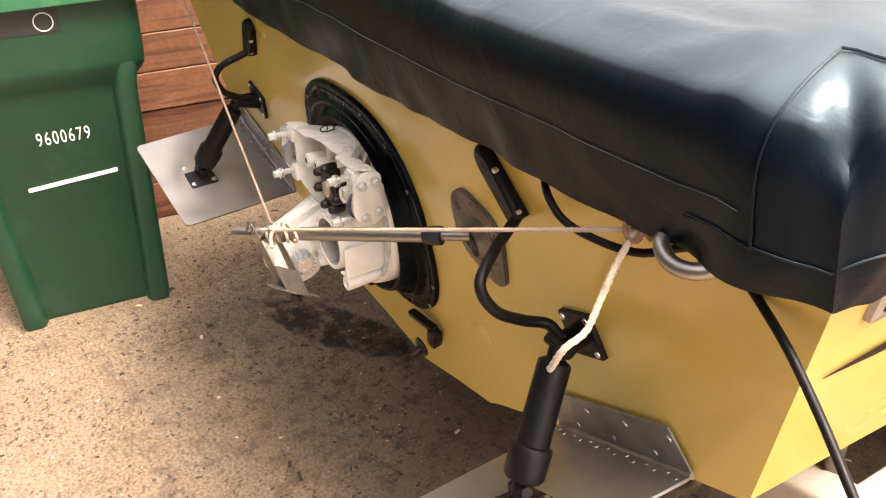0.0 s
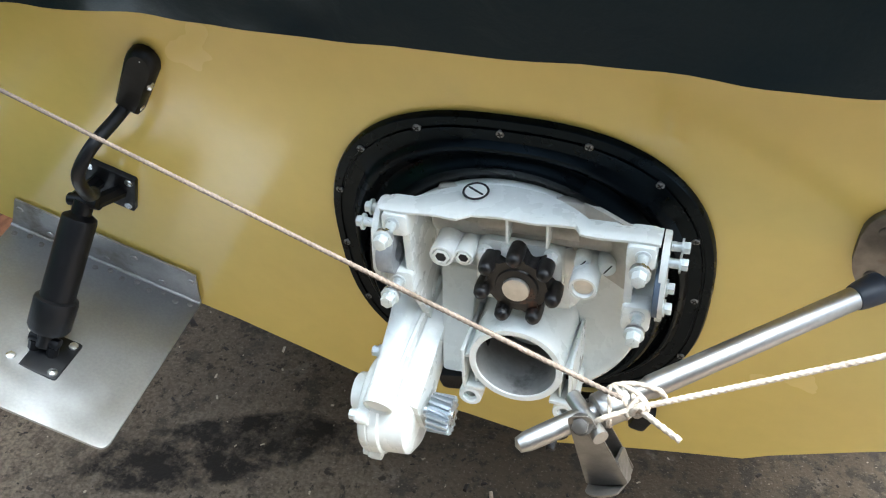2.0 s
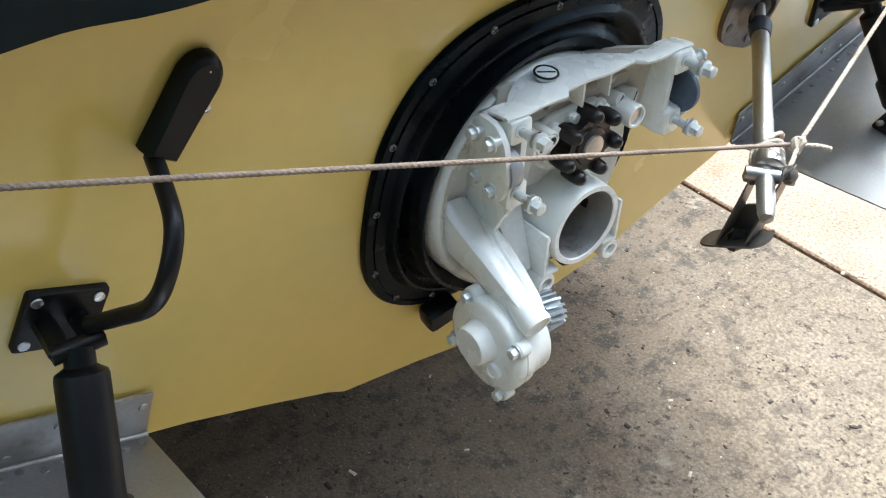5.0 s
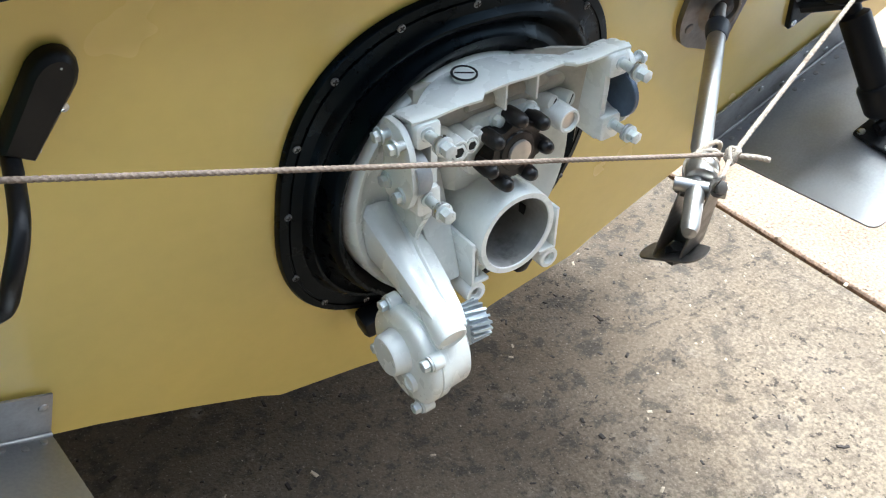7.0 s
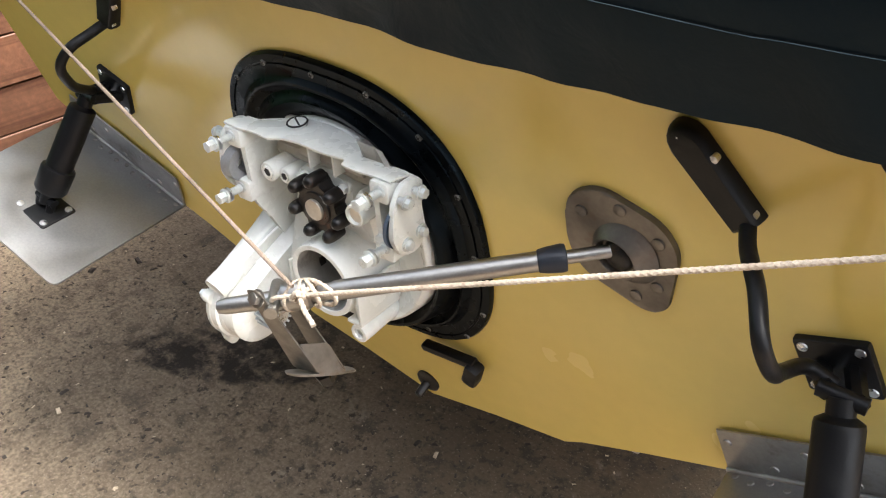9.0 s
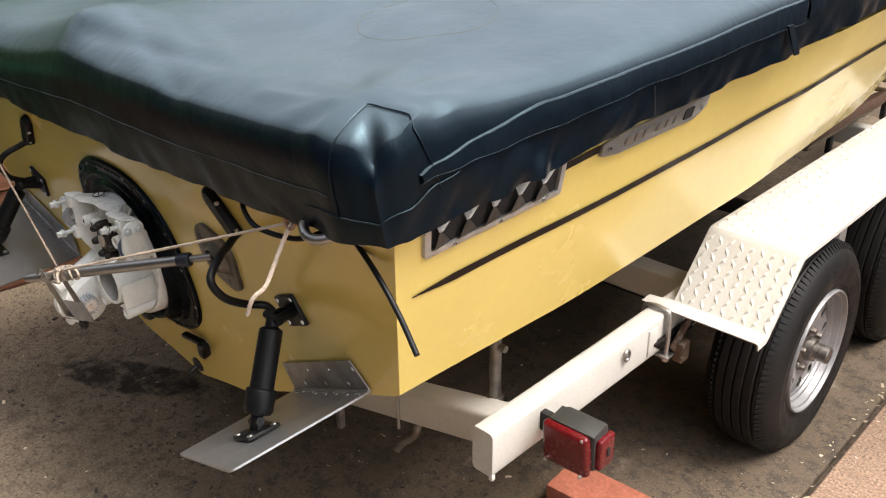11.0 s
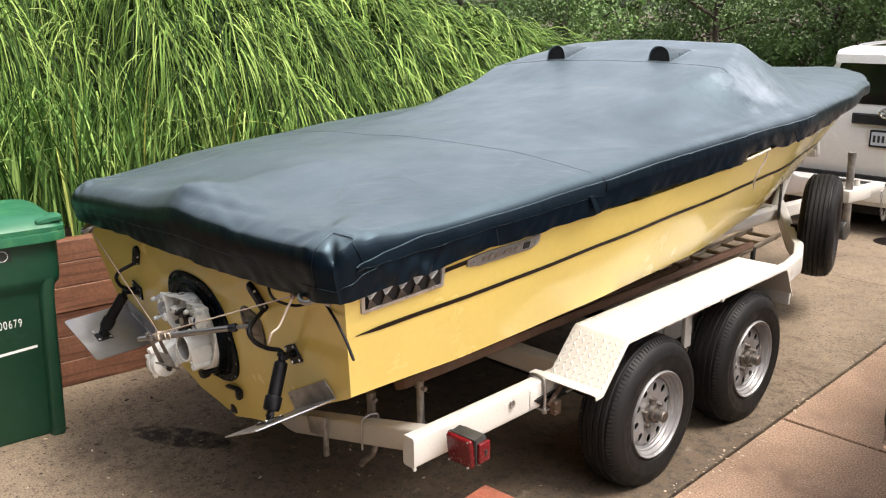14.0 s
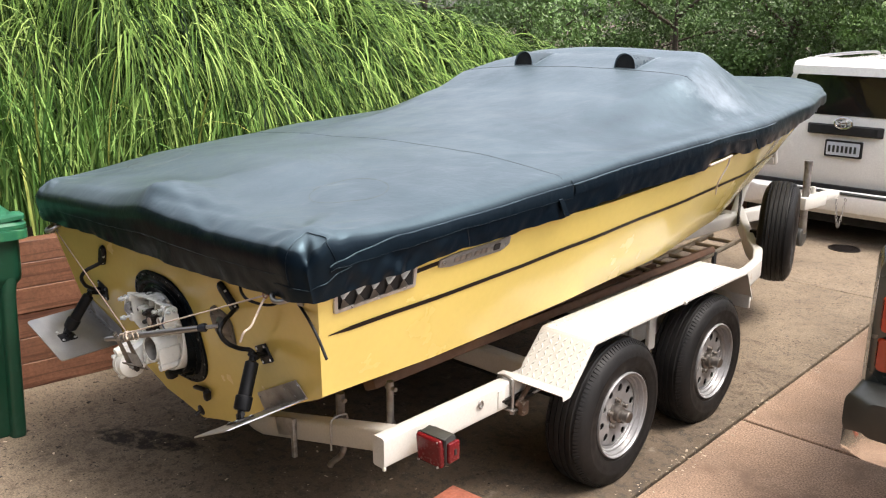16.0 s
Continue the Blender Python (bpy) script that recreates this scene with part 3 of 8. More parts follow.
# the dark stripe along the side, and the shorter one by the badge
def side_strip(name, zs, y0, y1, width, mat_, proud=0.0025, taper=0.25):
    bm = bmesh.new()
    n, rows = 60, []
    for j in range(n + 1):
        Y = y0 + (y1 - y0) * j / n
        w = width * min(1, 0.15 + (Y - y0) / taper)
        z = lerp_table(zs, Y)
        yy = lambda zz: Y + transom_y(zz) * max(0, 1 - Y / 0.8)
        rows.append([bm.verts.new((hull_side(Y, zz) + proud, yy(zz), zz)) for zz in (z - w / 2, z + w / 2)])
    for a, b in zip(rows, rows[1:]):
        bridge(bm, a, b, closed=False)
    return part(name, bm, mat_, boat)


STRIPE_Z = [(0.0, 1.022), (0.37, 1.042), (0.8, 1.068), (1.2, 1.100), (1.75, 1.133), (2.24, 1.156), (3.25, 1.172), (4.4, 1.215), (5.4, 1.30)]
side_strip("stripe", STRIPE_Z, 0.03, 5.2, 0.017, M_STRIPE, taper=0.07)
side_strip("short_stripe", [(0, 1.158), (0.33, 1.168), (0.46, 1.183)], 0.352, 0.46, 0.017, M_STRIPE, taper=0.01)

# louvred engine vent on the side
def side_place(y0, z0, slope=0.1):
    """Plate coordinates on the side: u forward, v up, w out."""
    def f(u, v, w):
        Y, z = y0 + u, z0 + v + slope * u
        return Vector((hull_side(Y, z) + w, Y + transom_y(z) * max(0, 1 - Y / 0.8), z))
    return f


vent = part("vent_frame", prism(bmesh.new(), rounded([(0, 0), (0.305, 0), (0.305, 0.085), (0, 0.085)], 0.008),
            [rounded([(0.012, 0.012), (0.293, 0.012), (0.293, 0.075), (0.012, 0.075)], 0.004)], side_place(0.052, 1.095, 0.07), 0.008, 0.002), M_FRAME, boat, "polished metal frame of the louvred vent")
part("vent_back", prism(bmesh.new(), [(0.012, 0.012), (0.293, 0.012), (0.293, 0.075), (0.012, 0.075)], [], side_place(0.052, 1.095, 0.07), 0.0015), M_DARK, vent)
pl = side_place(0.052, 1.095, 0.07)
for i in range(5):
    u0 = 0.016 + i * 0.0555
    # flap coloured as lit, narrowing to a point; widening vane below coloured as shaded
    bm = bmesh.new()
    bm.faces.new([bm.verts.new(p) for p in (pl(u0 + 0.001, 0.0755, 0.0035), pl(u0 + 0.041, 0.0755, 0.0035), pl(u0 + 0.040, 0.063, 0.0065), pl(u0 + 0.016, 0.046, 0.0125), pl(u0 + 0.008, 0.046, 0.0125))])
    bmesh.ops.solidify(bm, geom=list(bm.faces), thickness=0.0012)
    part("louvre_flap", bm, M_BOLT, vent, smooth=False)
    bm = bmesh.new()
    bm.faces.new([bm.verts.new(p) for p in (pl(u0 + 0.009, 0.047, 0.0125), pl(u0 + 0.013, 0.047, 0.0125), pl(u0 + 0.041, 0.0125, 0.0028), pl(u0 - 0.006 if i else u0, 0.0125, 0.0115))])
    bmesh.ops.solidify(bm, geom=list(bm.faces), thickness=0.0012)
    part("louvre", bm, M_LOUVRE, vent, smooth=False)
for u in (0.06, 0.16, 0.26):
    p = side_place(0.052, 1.095, 0.07)
    part("vent_screw", cyl(bmesh.new(), p(u, 0.006, 0.007), p(u, 0.006, 0.0105), 0.004, seg=10), M_ZINC, vent)

# maker's badge: a plain bar on a metal plate
bp = side_place(0.447, 1.16, 0.045)
badge = part("badge", prism(bmesh.new(), rounded([(0, 0.004), (0.05, -0.004), (0.28, -0.004), (0.315, 0.012), (0.315, 0.046), (0.27, 0.042), (0.05, 0.04), (0, 0.03)], 0.006), [], bp, 0.008, 0.002),
             M_BADGE, boat, "grey metal badge with raised plain shapes")
for u, w in ((0.06, 0.022), (0.088, 0.018), (0.112, 0.018), (0.15, 0.022), (0.178, 0.018), (0.202, 0.016)):
    part("badge_shape", prism(bmesh.new(), rounded([(u, 0.010), (u + w, 0.010), (u + w + 0.003, 0.027), (u + 0.003, 0.027)], 0.004), [], bp, 0.0105), M_STEEL, badge)
bm = bmesh.new()
prism(bm, rounded([(0.24, 0.006), (0.268, 0.006), (0.268, 0.03), (0.24, 0.03)], 0.003), [], bp, 0.0095)
part("badge_panel", bm, M_DARK, badge)
for u in (0.018, 0.297):
    part("badge_screw", cyl(bmesh.new(), bp(u, 0.018, 0.008), bp(u, 0.018, 0.011), 0.005, seg=10), M_ZINC, badge)

# ---- the fitted boat cover ----
EDGE_Z = [(-0.12, 1.318), (0.1, 1.33), (0.52, 1.36), (1.0, 1.394), (1.41, 1.428), (2.04, 1.458), (2.6, 1.467), (3.6, 1.50), (4.3, 1.51), (5.0, 1.497), (5.8, 1.47)]
LOW_Z = [(-0.12, 1.153), (0.0, 1.166), (0.25, 1.194), (0.5, 1.220), (0.8, 1.232), (0.93, 1.243), (1.43, 1.280), (2.07, 1.299), (2.13, 1.335), (2.42, 1.345), (2.50, 1.325), (3.09, 1.354), (3.64, 1.405), (4.3, 1.43), (5.8, 1.42)]
HUMP = [(0.9, 0.0), (1.3, 0.02), (1.7, 0.065), (2.1, 0.13), (2.47, 0.218), (2.7, 0.265), (2.93, 0.298), (3.03, 0.285), (3.2, 0.22), (3.45, 0.10), (3.7, 0.03), (4.0, 0.0)]
HUMP_IN = [(1.5, 0.50), (2.2, 0.66), (2.47, 0.74), (2.7, 0.67), (2.95, 0.555), (3.2, 0.50), (3.7, 0.42)]  # half-width of its top, and of its foot
HUMP_OUT = [(1.5, 0.92), (2.3, 0.98), (2.8, 0.97), (3.2, 0.92), (3.7, 0.82)]
CROWN = [(-0.12, 0.0), (0.0, 0.022), (0.5, 0.073), (1.0, 0.060), (1.3, 0.043), (2.0, 0.020), (2.6, 0.045), (3.6, 0.06), (4.6, 0.06), (5.4, 0.04), (5.8, 0.01)]


def cover_half(Y):
    return lerp_table(SHEER_B, max(Y, 0)) + 0.022 if Y < 5.6 else max(0.03, (5.82 - Y) / 0.22 * 0.16)


# creases of the cloth: start, end, width and height of each ridge (a minus is a valley)
CREASES = (((0.075, -0.055), (-0.80, -0.07), 0.035, 0.008), ((0.075, -0.055), (0.46, 0.0), 0.040, 0.005), ((0.09, -0.07), (0.60, -0.02), 0.022, -0.007), ((0.085, -0.05), (0.10, 0.30), 0.06, 0.006),
           ((0.06, 0.03), (0.42, -0.10), 0.045, 0.010), ((0.14, 0.06), (0.55, -0.07), 0.028, 0.006), ((0.22, 0.09), (0.66, -0.05), 0.024, 0.005),
           ((0.10, 0.03), (0.50, -0.11), 0.022, -0.006), ((0.06, 0.03), (-0.55, 0.02), 0.09, 0.010), ((0.04, -0.02), (-0.30, -0.12), 0.05, 0.004),
           ((0.90, 0.0), (0.72, 0.34), 0.045, 0.007), ((0.86, -0.05), (0.70, -0.07), 0.014, 0.006), ((0.94, 0.02), (0.93, 0.16), 0.012, 0.005),
           ((0.90, 0.02), (0.84, 0.13), 0.012, 0.005), ((-0.86, -0.04), (-0.45, 0.10), 0.05, 0.008), ((-0.80, 0.05), (-0.55, 0.35), 0.04, 0.005),
           ((0.62, 0.30), (0.90, 0.08), 0.10, 0.008), ((0.80, 0.95), (1.02, 0.55), 0.02, 0.004), ((0.75, 1.12), (1.0, 1.5), 0.025, 0.004))


def crease(x, y):
    z = 0.0
    for (ax, ay), (bx, by), w, h in CREASES:
        dx, dy = bx - ax, by - ay
        t = ((x - ax) * dx + (y - ay) * dy) / (dx * dx + dy * dy)
        if -0.25 < t < 1.3:
            tc = min(1.0, max(0.0, t))
            d = math.hypot(x - ax - tc * dx, y - ay - tc * dy) / w
            if d < 3:
                z += h * math.exp(-d * d) * (1 - 0.45 * tc)
    return z


def cover_top(u, Y):
    """Height of the cover's top at u (-1 to 1 across) and Y, with its folds."""
    E, b = lerp_table(EDGE_Z, Y), cover_half(Y)
    x = CX + u * b
    a = abs(x - CX)
    wi, wo = lerp_table(HUMP_IN, Y), lerp_table(HUMP_OUT, Y)
    t = min(1, max(0, (a - wi) / (wo - wi)))
    z = E + lerp_table(CROWN, Y) * (1 - abs(u) ** 2.6) + lerp_table(HUMP, Y) * (1 - 0.35 * t * t * (3 - 2 * t) - 0.65 * t) * (1 - 0.12 * (a / 0.8) ** 2)
    z += 0.5 * ROLL * (x - CX - b)  # the cover leans with the hull
    if Y < 0.5 and u < 0:
        z += 0.035 * u * (1 - max(0, Y) / 0.5)
    flat = (1 - abs(u) ** 6)
    z += flat * 0.014 * (noise.noise(Vector((x * 1.6, Y * 1.1, 3.1))))
    z += flat * 0.005 * noise.noise(Vector((x * 4.1 + Y, Y * 3 - x, 1.7)))
    z += 0.0012 * noise.noise(Vector((x * 15, Y * 9, 4.4)))
    if Y < 1.7:
        z += crease(x, Y)
        # a hidden fitting lifts the cloth at the middle of the stern
        q = math.hypot((x - 0.075) / 1.25, Y + 0.055)
        z += 0.018 * math.exp(-(q / 0.085)) + 0.016 * math.exp(-(q / 0.16) ** 2)
        if u > 0:
            z += 0.024 * u ** 4 * max(0, 1 - (Y + 0.12) / 0.40)
    # the edges roll over
    s, r = (Y + 0.12) / 0.12, (1 - abs(u)) * b / 0.045
    if Y < 0.4:
        z += 0.016 * (0.4 - Y) / 0.52
    if s < 1:
        z -= 0.026 * (1 - max(0, s)) ** 3
    if r < 1:
        z -= 0.013 * (1 - max(0, r)) ** 2
    cx_, cy_ = (abs(u) - 1) * b / 0.11 + 1, 1 - (Y + 0.12) / 0.11
    if cx_ > 0 and cy_ > 0:
        z -= 0.034 * cx_ * cy_
    # puckers round the corner pads
    for px in (0.92, -0.88):
        q = Vector((x - px, Y + 0.03))
        if q.length < 0.3:
            z += 0.004 * math.exp(-(q.length / 0.09) ** 2) + 0.0030 * math.sin(9 * math.atan2(q.y, q.x)) * math.exp(-((q.length - 0.10) / 0.05) ** 2)
    return z


def skirt_wave(u, Y, d):
    """How far the hanging cloth stands out: nearly flat at the hem, crinkled below."""
    near = math.exp(-((Y - 0.12) / 0.28) ** 2)
    w = 0.004 * noise.noise(Vector((u * 3, Y * 3.3, 5))) + (0.009 + 0.010 * near) * noise.noise(Vector((u * 8 + d, Y * 13 - 1.2 * d, 2)))
    w += (0.005 + 0.007 * near) * noise.noise(Vector((u * 17, Y * 26 + 3 * d, 9 + 1.5 * d)))
    return w * min(1.0, 0.25 * d + max(0.0, d - 0.40) * 1.8) + 0.006 * math.sin(math.pi * min(1, d))


cover = thing("boat_cover", "dark navy vinyl boat cover with sewn hems, stretched over the boat", "boat cover", (CX, 2.6, 1.3))
bm = bmesh.new()
drops = [1.0, 0.93, 0.84, 0.74, 0.63, 0.52, 0.41, 0.31, 0.22, 0.14, 0.075, 0.03, 0.008]
us = [(1.0, d) for d in drops] + [(math.copysign(abs(v) ** 0.85, v), 0.0) for v in np.linspace(0.992, -0.992, 120)] + [(-1.0, d) for d in reversed(drops)]
ys = [(-0.12, d) for d in drops] + [(-0.116 + 5.916 * (k / 280) ** 1.35, 0.0) for k in range(1, 281)]
cov = []
RC = 0.118  # the corner's round in plan


def cover_pos(u, du, Y, dy, lift=0.0):
    """A point of the cover: du and dy say how far down the side and the stern it hangs."""
    d = max(dy, du)
    b = cover_half(Y)
    low = lerp_table(LOW_Z, Y) + 0.002 * math.sin(Y * 17) + 0.002 * math.sin(Y * 41)
    if dy:
        low = 1.120 + 0.036 * max(0, u) ** 1.5 - 0.02 * max(0, -u) ** 3 + 0.0012 * math.sin(u * 11)
    top = cover_top(u, Y)
    wave = skirt_wave(u, Y, d) * min(1, (1 - abs(u)) * b / 0.06 if dy else (Y + 0.12) / 0.06) + lift if d else 0
    x = CX + u * (b + (wave if du else 0))
    y = Y - (wave if dy else 0)
    z = top + d * (low - top) + (0 if d else lift)
    cx_, cy_ = abs(x - CX) - (b - RC), (-0.12 + RC) - y
    if cx_ > 0 and cy_ > 0:
        k = (cx_ ** 8 + cy_ ** 8) ** 0.125 / max(math.hypot(cx_, cy_), 1e-6)
        k += (1 - k) * 0.12 * min(1, d / 0.8)
        x, y = CX + math.copysign(b - RC + cx_ * k, u), -0.12 + RC - cy_ * k
    # soft rolls where the cloth bends over the stern and the gunwales
    y += 0.018 * ((1 - min(1, d / 0.32)) ** 2 if dy else max(0, 1 - (Y + 0.12) / 0.25) ** 2 * (1 - min(1, d / 0.32)) ** 2)
    side = (1 - min(1, d / 0.22)) ** 2 * max(0, 1 - (1 - abs(u)) * b / 0.06) ** 2
    x -= math.copysign(0.011 * side, u)
    if dy or (Y < 0.13 and not du):
        y += (transom_y(z) - transom_y(1.2)) * (1 if dy else 1 - (Y + 0.12) / 0.25)
    elif Y < 0.8 and du:
        y += (transom_y(z) - transom_y(1.2)) * (1 - max(0, Y) / 0.8)
    return Vector((x, y, z))


for Y, dy in ys:
    cov.append([bm.verts.new(cover_pos(u, du, Y, dy)) for u, du in us])
for a, b in zip(cov, cov[1:]):
    bridge(bm, a, b, closed=False)
bmesh.ops.remove_doubles(bm, verts=list(bm.verts), dist=0.00003)
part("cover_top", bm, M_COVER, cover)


def on_cover(x, Y, lift=0.001):
    return Vector((x, Y, cover_top((x - CX) / cover_half(Y), Y) + lift))


def cover_seam(pts, r=0.0009, label="thin stitched seam", mat_=None):
    part("seam", tube(bmesh.new(), pts, r, seg=5), mat_ or M_THREAD, cover, label)


def side_point(Y, d, out=0.001):
    return cover_pos(1.0, d, Y, 0.0, out)


def side_band(name, y0, y1, d0, d1, thick, label):
    """A sewn strip that lies on the hanging cloth between two depths."""
    bm = bmesh.new()
    rows = []
    n = int((y1 - y0) / 0.012)
    for k in range(n + 1):
        Y = y0 + (y1 - y0) * k / n
        wob = 0.0012 * noise.noise(Vector((Y * 30, 1, 1))) + 0.0008 * noise.noise(Vector((Y * 75, 4, 1)))
        a0, a1 = (q(Y) if callable(q) else q for q in (d0, d1))
        rows.append([bm.verts.new(side_point(Y, a0 + (a1 - a0) * v, h + wob * (1 if h > 0 else 0))) for v, h in ((0.0, -0.002), (0.04, thick), (0.5, thick * 1.3), (0.96, thick), (1.0, -0.002))])
    for a, b in zip(rows, rows[1:]):
        bridge(bm, a, b, closed=False)
    return part(name, bm, M_COVER, cover, label)


def upper_hem(Y):
    return max(0.12, 0.42 - 1.1 * max(0, Y + 0.04))


def lower_hem(Y):
    return 0.50 - 0.06 * math.sin(3.0 * max(0, Y))


# seams: across the top, along the hem, and the two round patches
cover_seam([cover_pos(u, 0, 1.03, 0, 0.0004) for u in np.linspace(0.99, -0.95, 80)], 0.0008)
cover_seam([cover_pos(u, 0, -0.12, 0.52, 0.002) for u in np.linspace(0.90, -0.90, 80)], 0.0007, "stitched seam along the stern skirt", M_COVER)
cover_seam([on_cover(x, 2.47, 0.0004) for x in np.linspace(0.80, -0.74, 60)], 0.0010)
for px in (0.655, -0.63):
    cover_seam([on_cover(px + 0.125 * math.cos(a), 0.345 + 0.145 * math.sin(a), 0.0002) for a in np.linspace(0, 2 * math.pi, 40)], 0.0006, "round stitched patch seam", M_PALETHREAD)
side_band("hem_band", -0.03, 1.06, upper_hem, lower_hem, 0.0060, "turned hem with stitching along the cover's edge")
side_band("hem_band", 1.075, 2.9, 0.14, 0.46, 0.0055, "turned hem with stitching along the cover's edge")
cover_seam([side_point(Y, upper_hem(Y), 0.0066) for Y in np.linspace(-0.03, 1.06, 110)], 0.0006, "thin stitched seam", M_COVER)
cover_seam([side_point(Y, lower_hem(Y) - 0.02, 0.0078) for Y in np.linspace(-0.03, 1.06, 110)], 0.0006, "thin stitched seam", M_COVER)
cover_seam([side_point(Y, 0.17, 0.0068) for Y in np.linspace(1.08, 2.9, 110)], 0.0006, "thin stitched seam", M_COVER)
for Y, a, b_ in ((0.52, 0.5, 0.96), (1.065, 0.03, 0.5)):
    cover_seam([side_point(Y + 0.004 * math.sin(9 * q), q, 0.003) for q in np.linspace(a, b_, 14)], 0.001, "short upright seam")
# pads sewn over the stern corners: their corded seams and the seam that runs round the corner
for sx in (1, -1):
    up = lambda x: sx * x
    left = [cover_pos(up(0.915), 0, y, 0, 0.002) for y in np.linspace(-0.05, -0.118, 6)] + [cover_pos(up(0.915), 0, -0.12, d, 0.002) for d in np.linspace(0.03, 0.72, 12)]
    cover_seam(left, 0.0013, "corded seam of the corner pad", M_COVER)
    cover_seam([cover_pos(up(0.915 + 0.075 * math.sin(k / 8 * 1.57)), 0, -0.05 + 0.025 * math.sin(k / 8 * 1.57), 0, 0.0025) for k in range(9)]
               + [cover_pos(sx * 1.0, d, -0.025 + 0.05 * d, 0, 0.002) for d in np.linspace(0.05, 0.62, 10)], 0.0014, "corded seam of the corner pad", M_COVER)
    cover_seam([cover_pos(up(q), 0, -0.12, 0.70, 0.002) for q in np.linspace(0.84, 0.995, 10)] + [cover_pos(sx * 1.0, 0.66 - 1.6 * max(0, y + 0.05), y, 0, 0.002) for y in np.linspace(-0.11, 0.04, 12)], 0.0011, "thin stitched seam", M_COVER)


# two half-dome air vents sewn to the raised part
for hx in (-0.285, 0.395):
    bm = bmesh.new()
    loops = []
    for k in range(13):
        t = k / 12
        w, h = 0.064 * (1 - 0.97 * max(0, (t - 0.18) / 0.82)), 0.078 * (1 - t) ** 0.9 * (1 - 0.25 * t)
        ax, Y = hx + 0.05 * max(0, t - 0.15), 2.492 + 0.25 * t
        loops.append([bm.verts.new(on_cover(ax + w * math.copysign(abs(math.cos(a)) ** 0.85, math.cos(a)), Y, -0.003) + Vector((0, 0, (h + 0.004) * math.sin(a) ** 0.85))) for a in np.linspace(0, math.pi, 17)])
    for a, b in zip(loops, loops[1:]):
        bridge(bm, a, b, closed=False)
    bmesh.ops.solidify(bm, geom=list(bm.faces), thickness=0.003)
    hood = part("air_vent", bm, M_HOOD, cover, "slate blue half-dome air vent")
    # black sheet stands in for the unlit inside of the hood
    bm = bmesh.new()
    bm.faces.new([bm.verts.new(on_cover(hx + 0.061 * math.cos(a), 2.502, -0.002) + Vector((0, 0, 0.074 * math.sin(a) ** 0.9))) for a in np.linspace(0, math.pi, 17)])
    part("vent_opening", bm, M_DARK, hood)
    bm = bmesh.new()
    rows = [[bm.verts.new(on_cover(hx + 0.055 * t + sx * 0.085 * (1 - 0.93 * t), 2.50 + 0.27 * t, 0.0012)) for sx in (-1, -0.33, 0.33, 1)] for t in np.linspace(0, 1, 10)]
    for a, b in zip(rows, rows[1:]):
        bridge(bm, a, b, closed=False)
    part("vent_patch", bm, M_HOOD, hood, "tapered patch sewn round the vent")
# hem strap and its loose end, and the dark tie-down tab further forward
for Y, lo, h in ((0.985, 0.42, -0.012), (2.62, 0.5, 0.0)):
    a, b_ = side_point(Y, lo, 0.006), side_point(Y + 0.025, 1.0, 0.014) - Vector((0, 0, h))
    bm = bmesh.new()
    prism(bm, [(-0.012, 0), (0.012, 0), (0.018, 0.8), (0.022, 1), (0.0, 1), (-0.008, 0.8)], [], lambda u, v, w: a.lerp(b_, v) + Vector((w + 0.004 * math.sin(3 * v), u, 0)), 0.004)
    part("strap", bm, M_COVER, cover, "short webbing strap")
# bow line lashed along the side
bl = thing("bow_line", "thin cream cord lashed under the cover's edge", "rope", (1.08, 2.2, 1.3))
part("cord", tube(bmesh.new(), smooth_path([(hull_side(2.12, 1.315) + 0.012, 2.12, 1.315), (hull_side(2.25, 1.325) + 0.014, 2.25, 1.325), (hull_side(2.36, 1.335) + 0.014, 2.36, 1.335)], 5), 0.006, 7), M_ROPE, bl)
part("loose_end", tube(bmesh.new(), smooth_path([(hull_side(2.34, 1.33) + 0.016, 2.34, 1.335), (hull_side(2.36, 1.28) + 0.02, 2.36, 1.28), (hull_side(2.33, 1.22) + 0.02, 2.33, 1.20), (hull_side(2.40, 1.15) + 0.02, 2.40, 1.13)], 6), 0.004, 7), M_ROPE, bl)


# ---- stern drive on the transom ----
P = on_transom  # (x, z, distance out)
drive = thing("stern_drive", "white-painted stern drive housing with its lower unit removed", "stern drive", tuple(P(-0.005, 0.58, 0.02)))
XA = Vector((1, 0, 0))


def flat(x, z, w):
    """A frame on the drive: across, up the transom, out of it."""
    o = P(x, z, w)
    return lambda a, b, c: o + XA * a + T_UP * b + T_OUT * c


DROT = Matrix((XA, T_UP, T_OUT)).transposed()


def dbox(bm, x, z, w, sx, sz, sw, bevel=0.003, turn=None):
    return box(bm, P(x, z, w), (sx, sz, sw), DROT @ turn if turn else DROT, bevel)


def superell(a, b, n, k=64):
    out = []
    for i in range(k):
        t = 2 * math.pi * i / k
        c, s = math.cos(t), math.sin(t)
        out.append((a * math.copysign(abs(c) ** (2 / n), c), b * math.copysign(abs(s) ** (2 / n), s)))
    return out


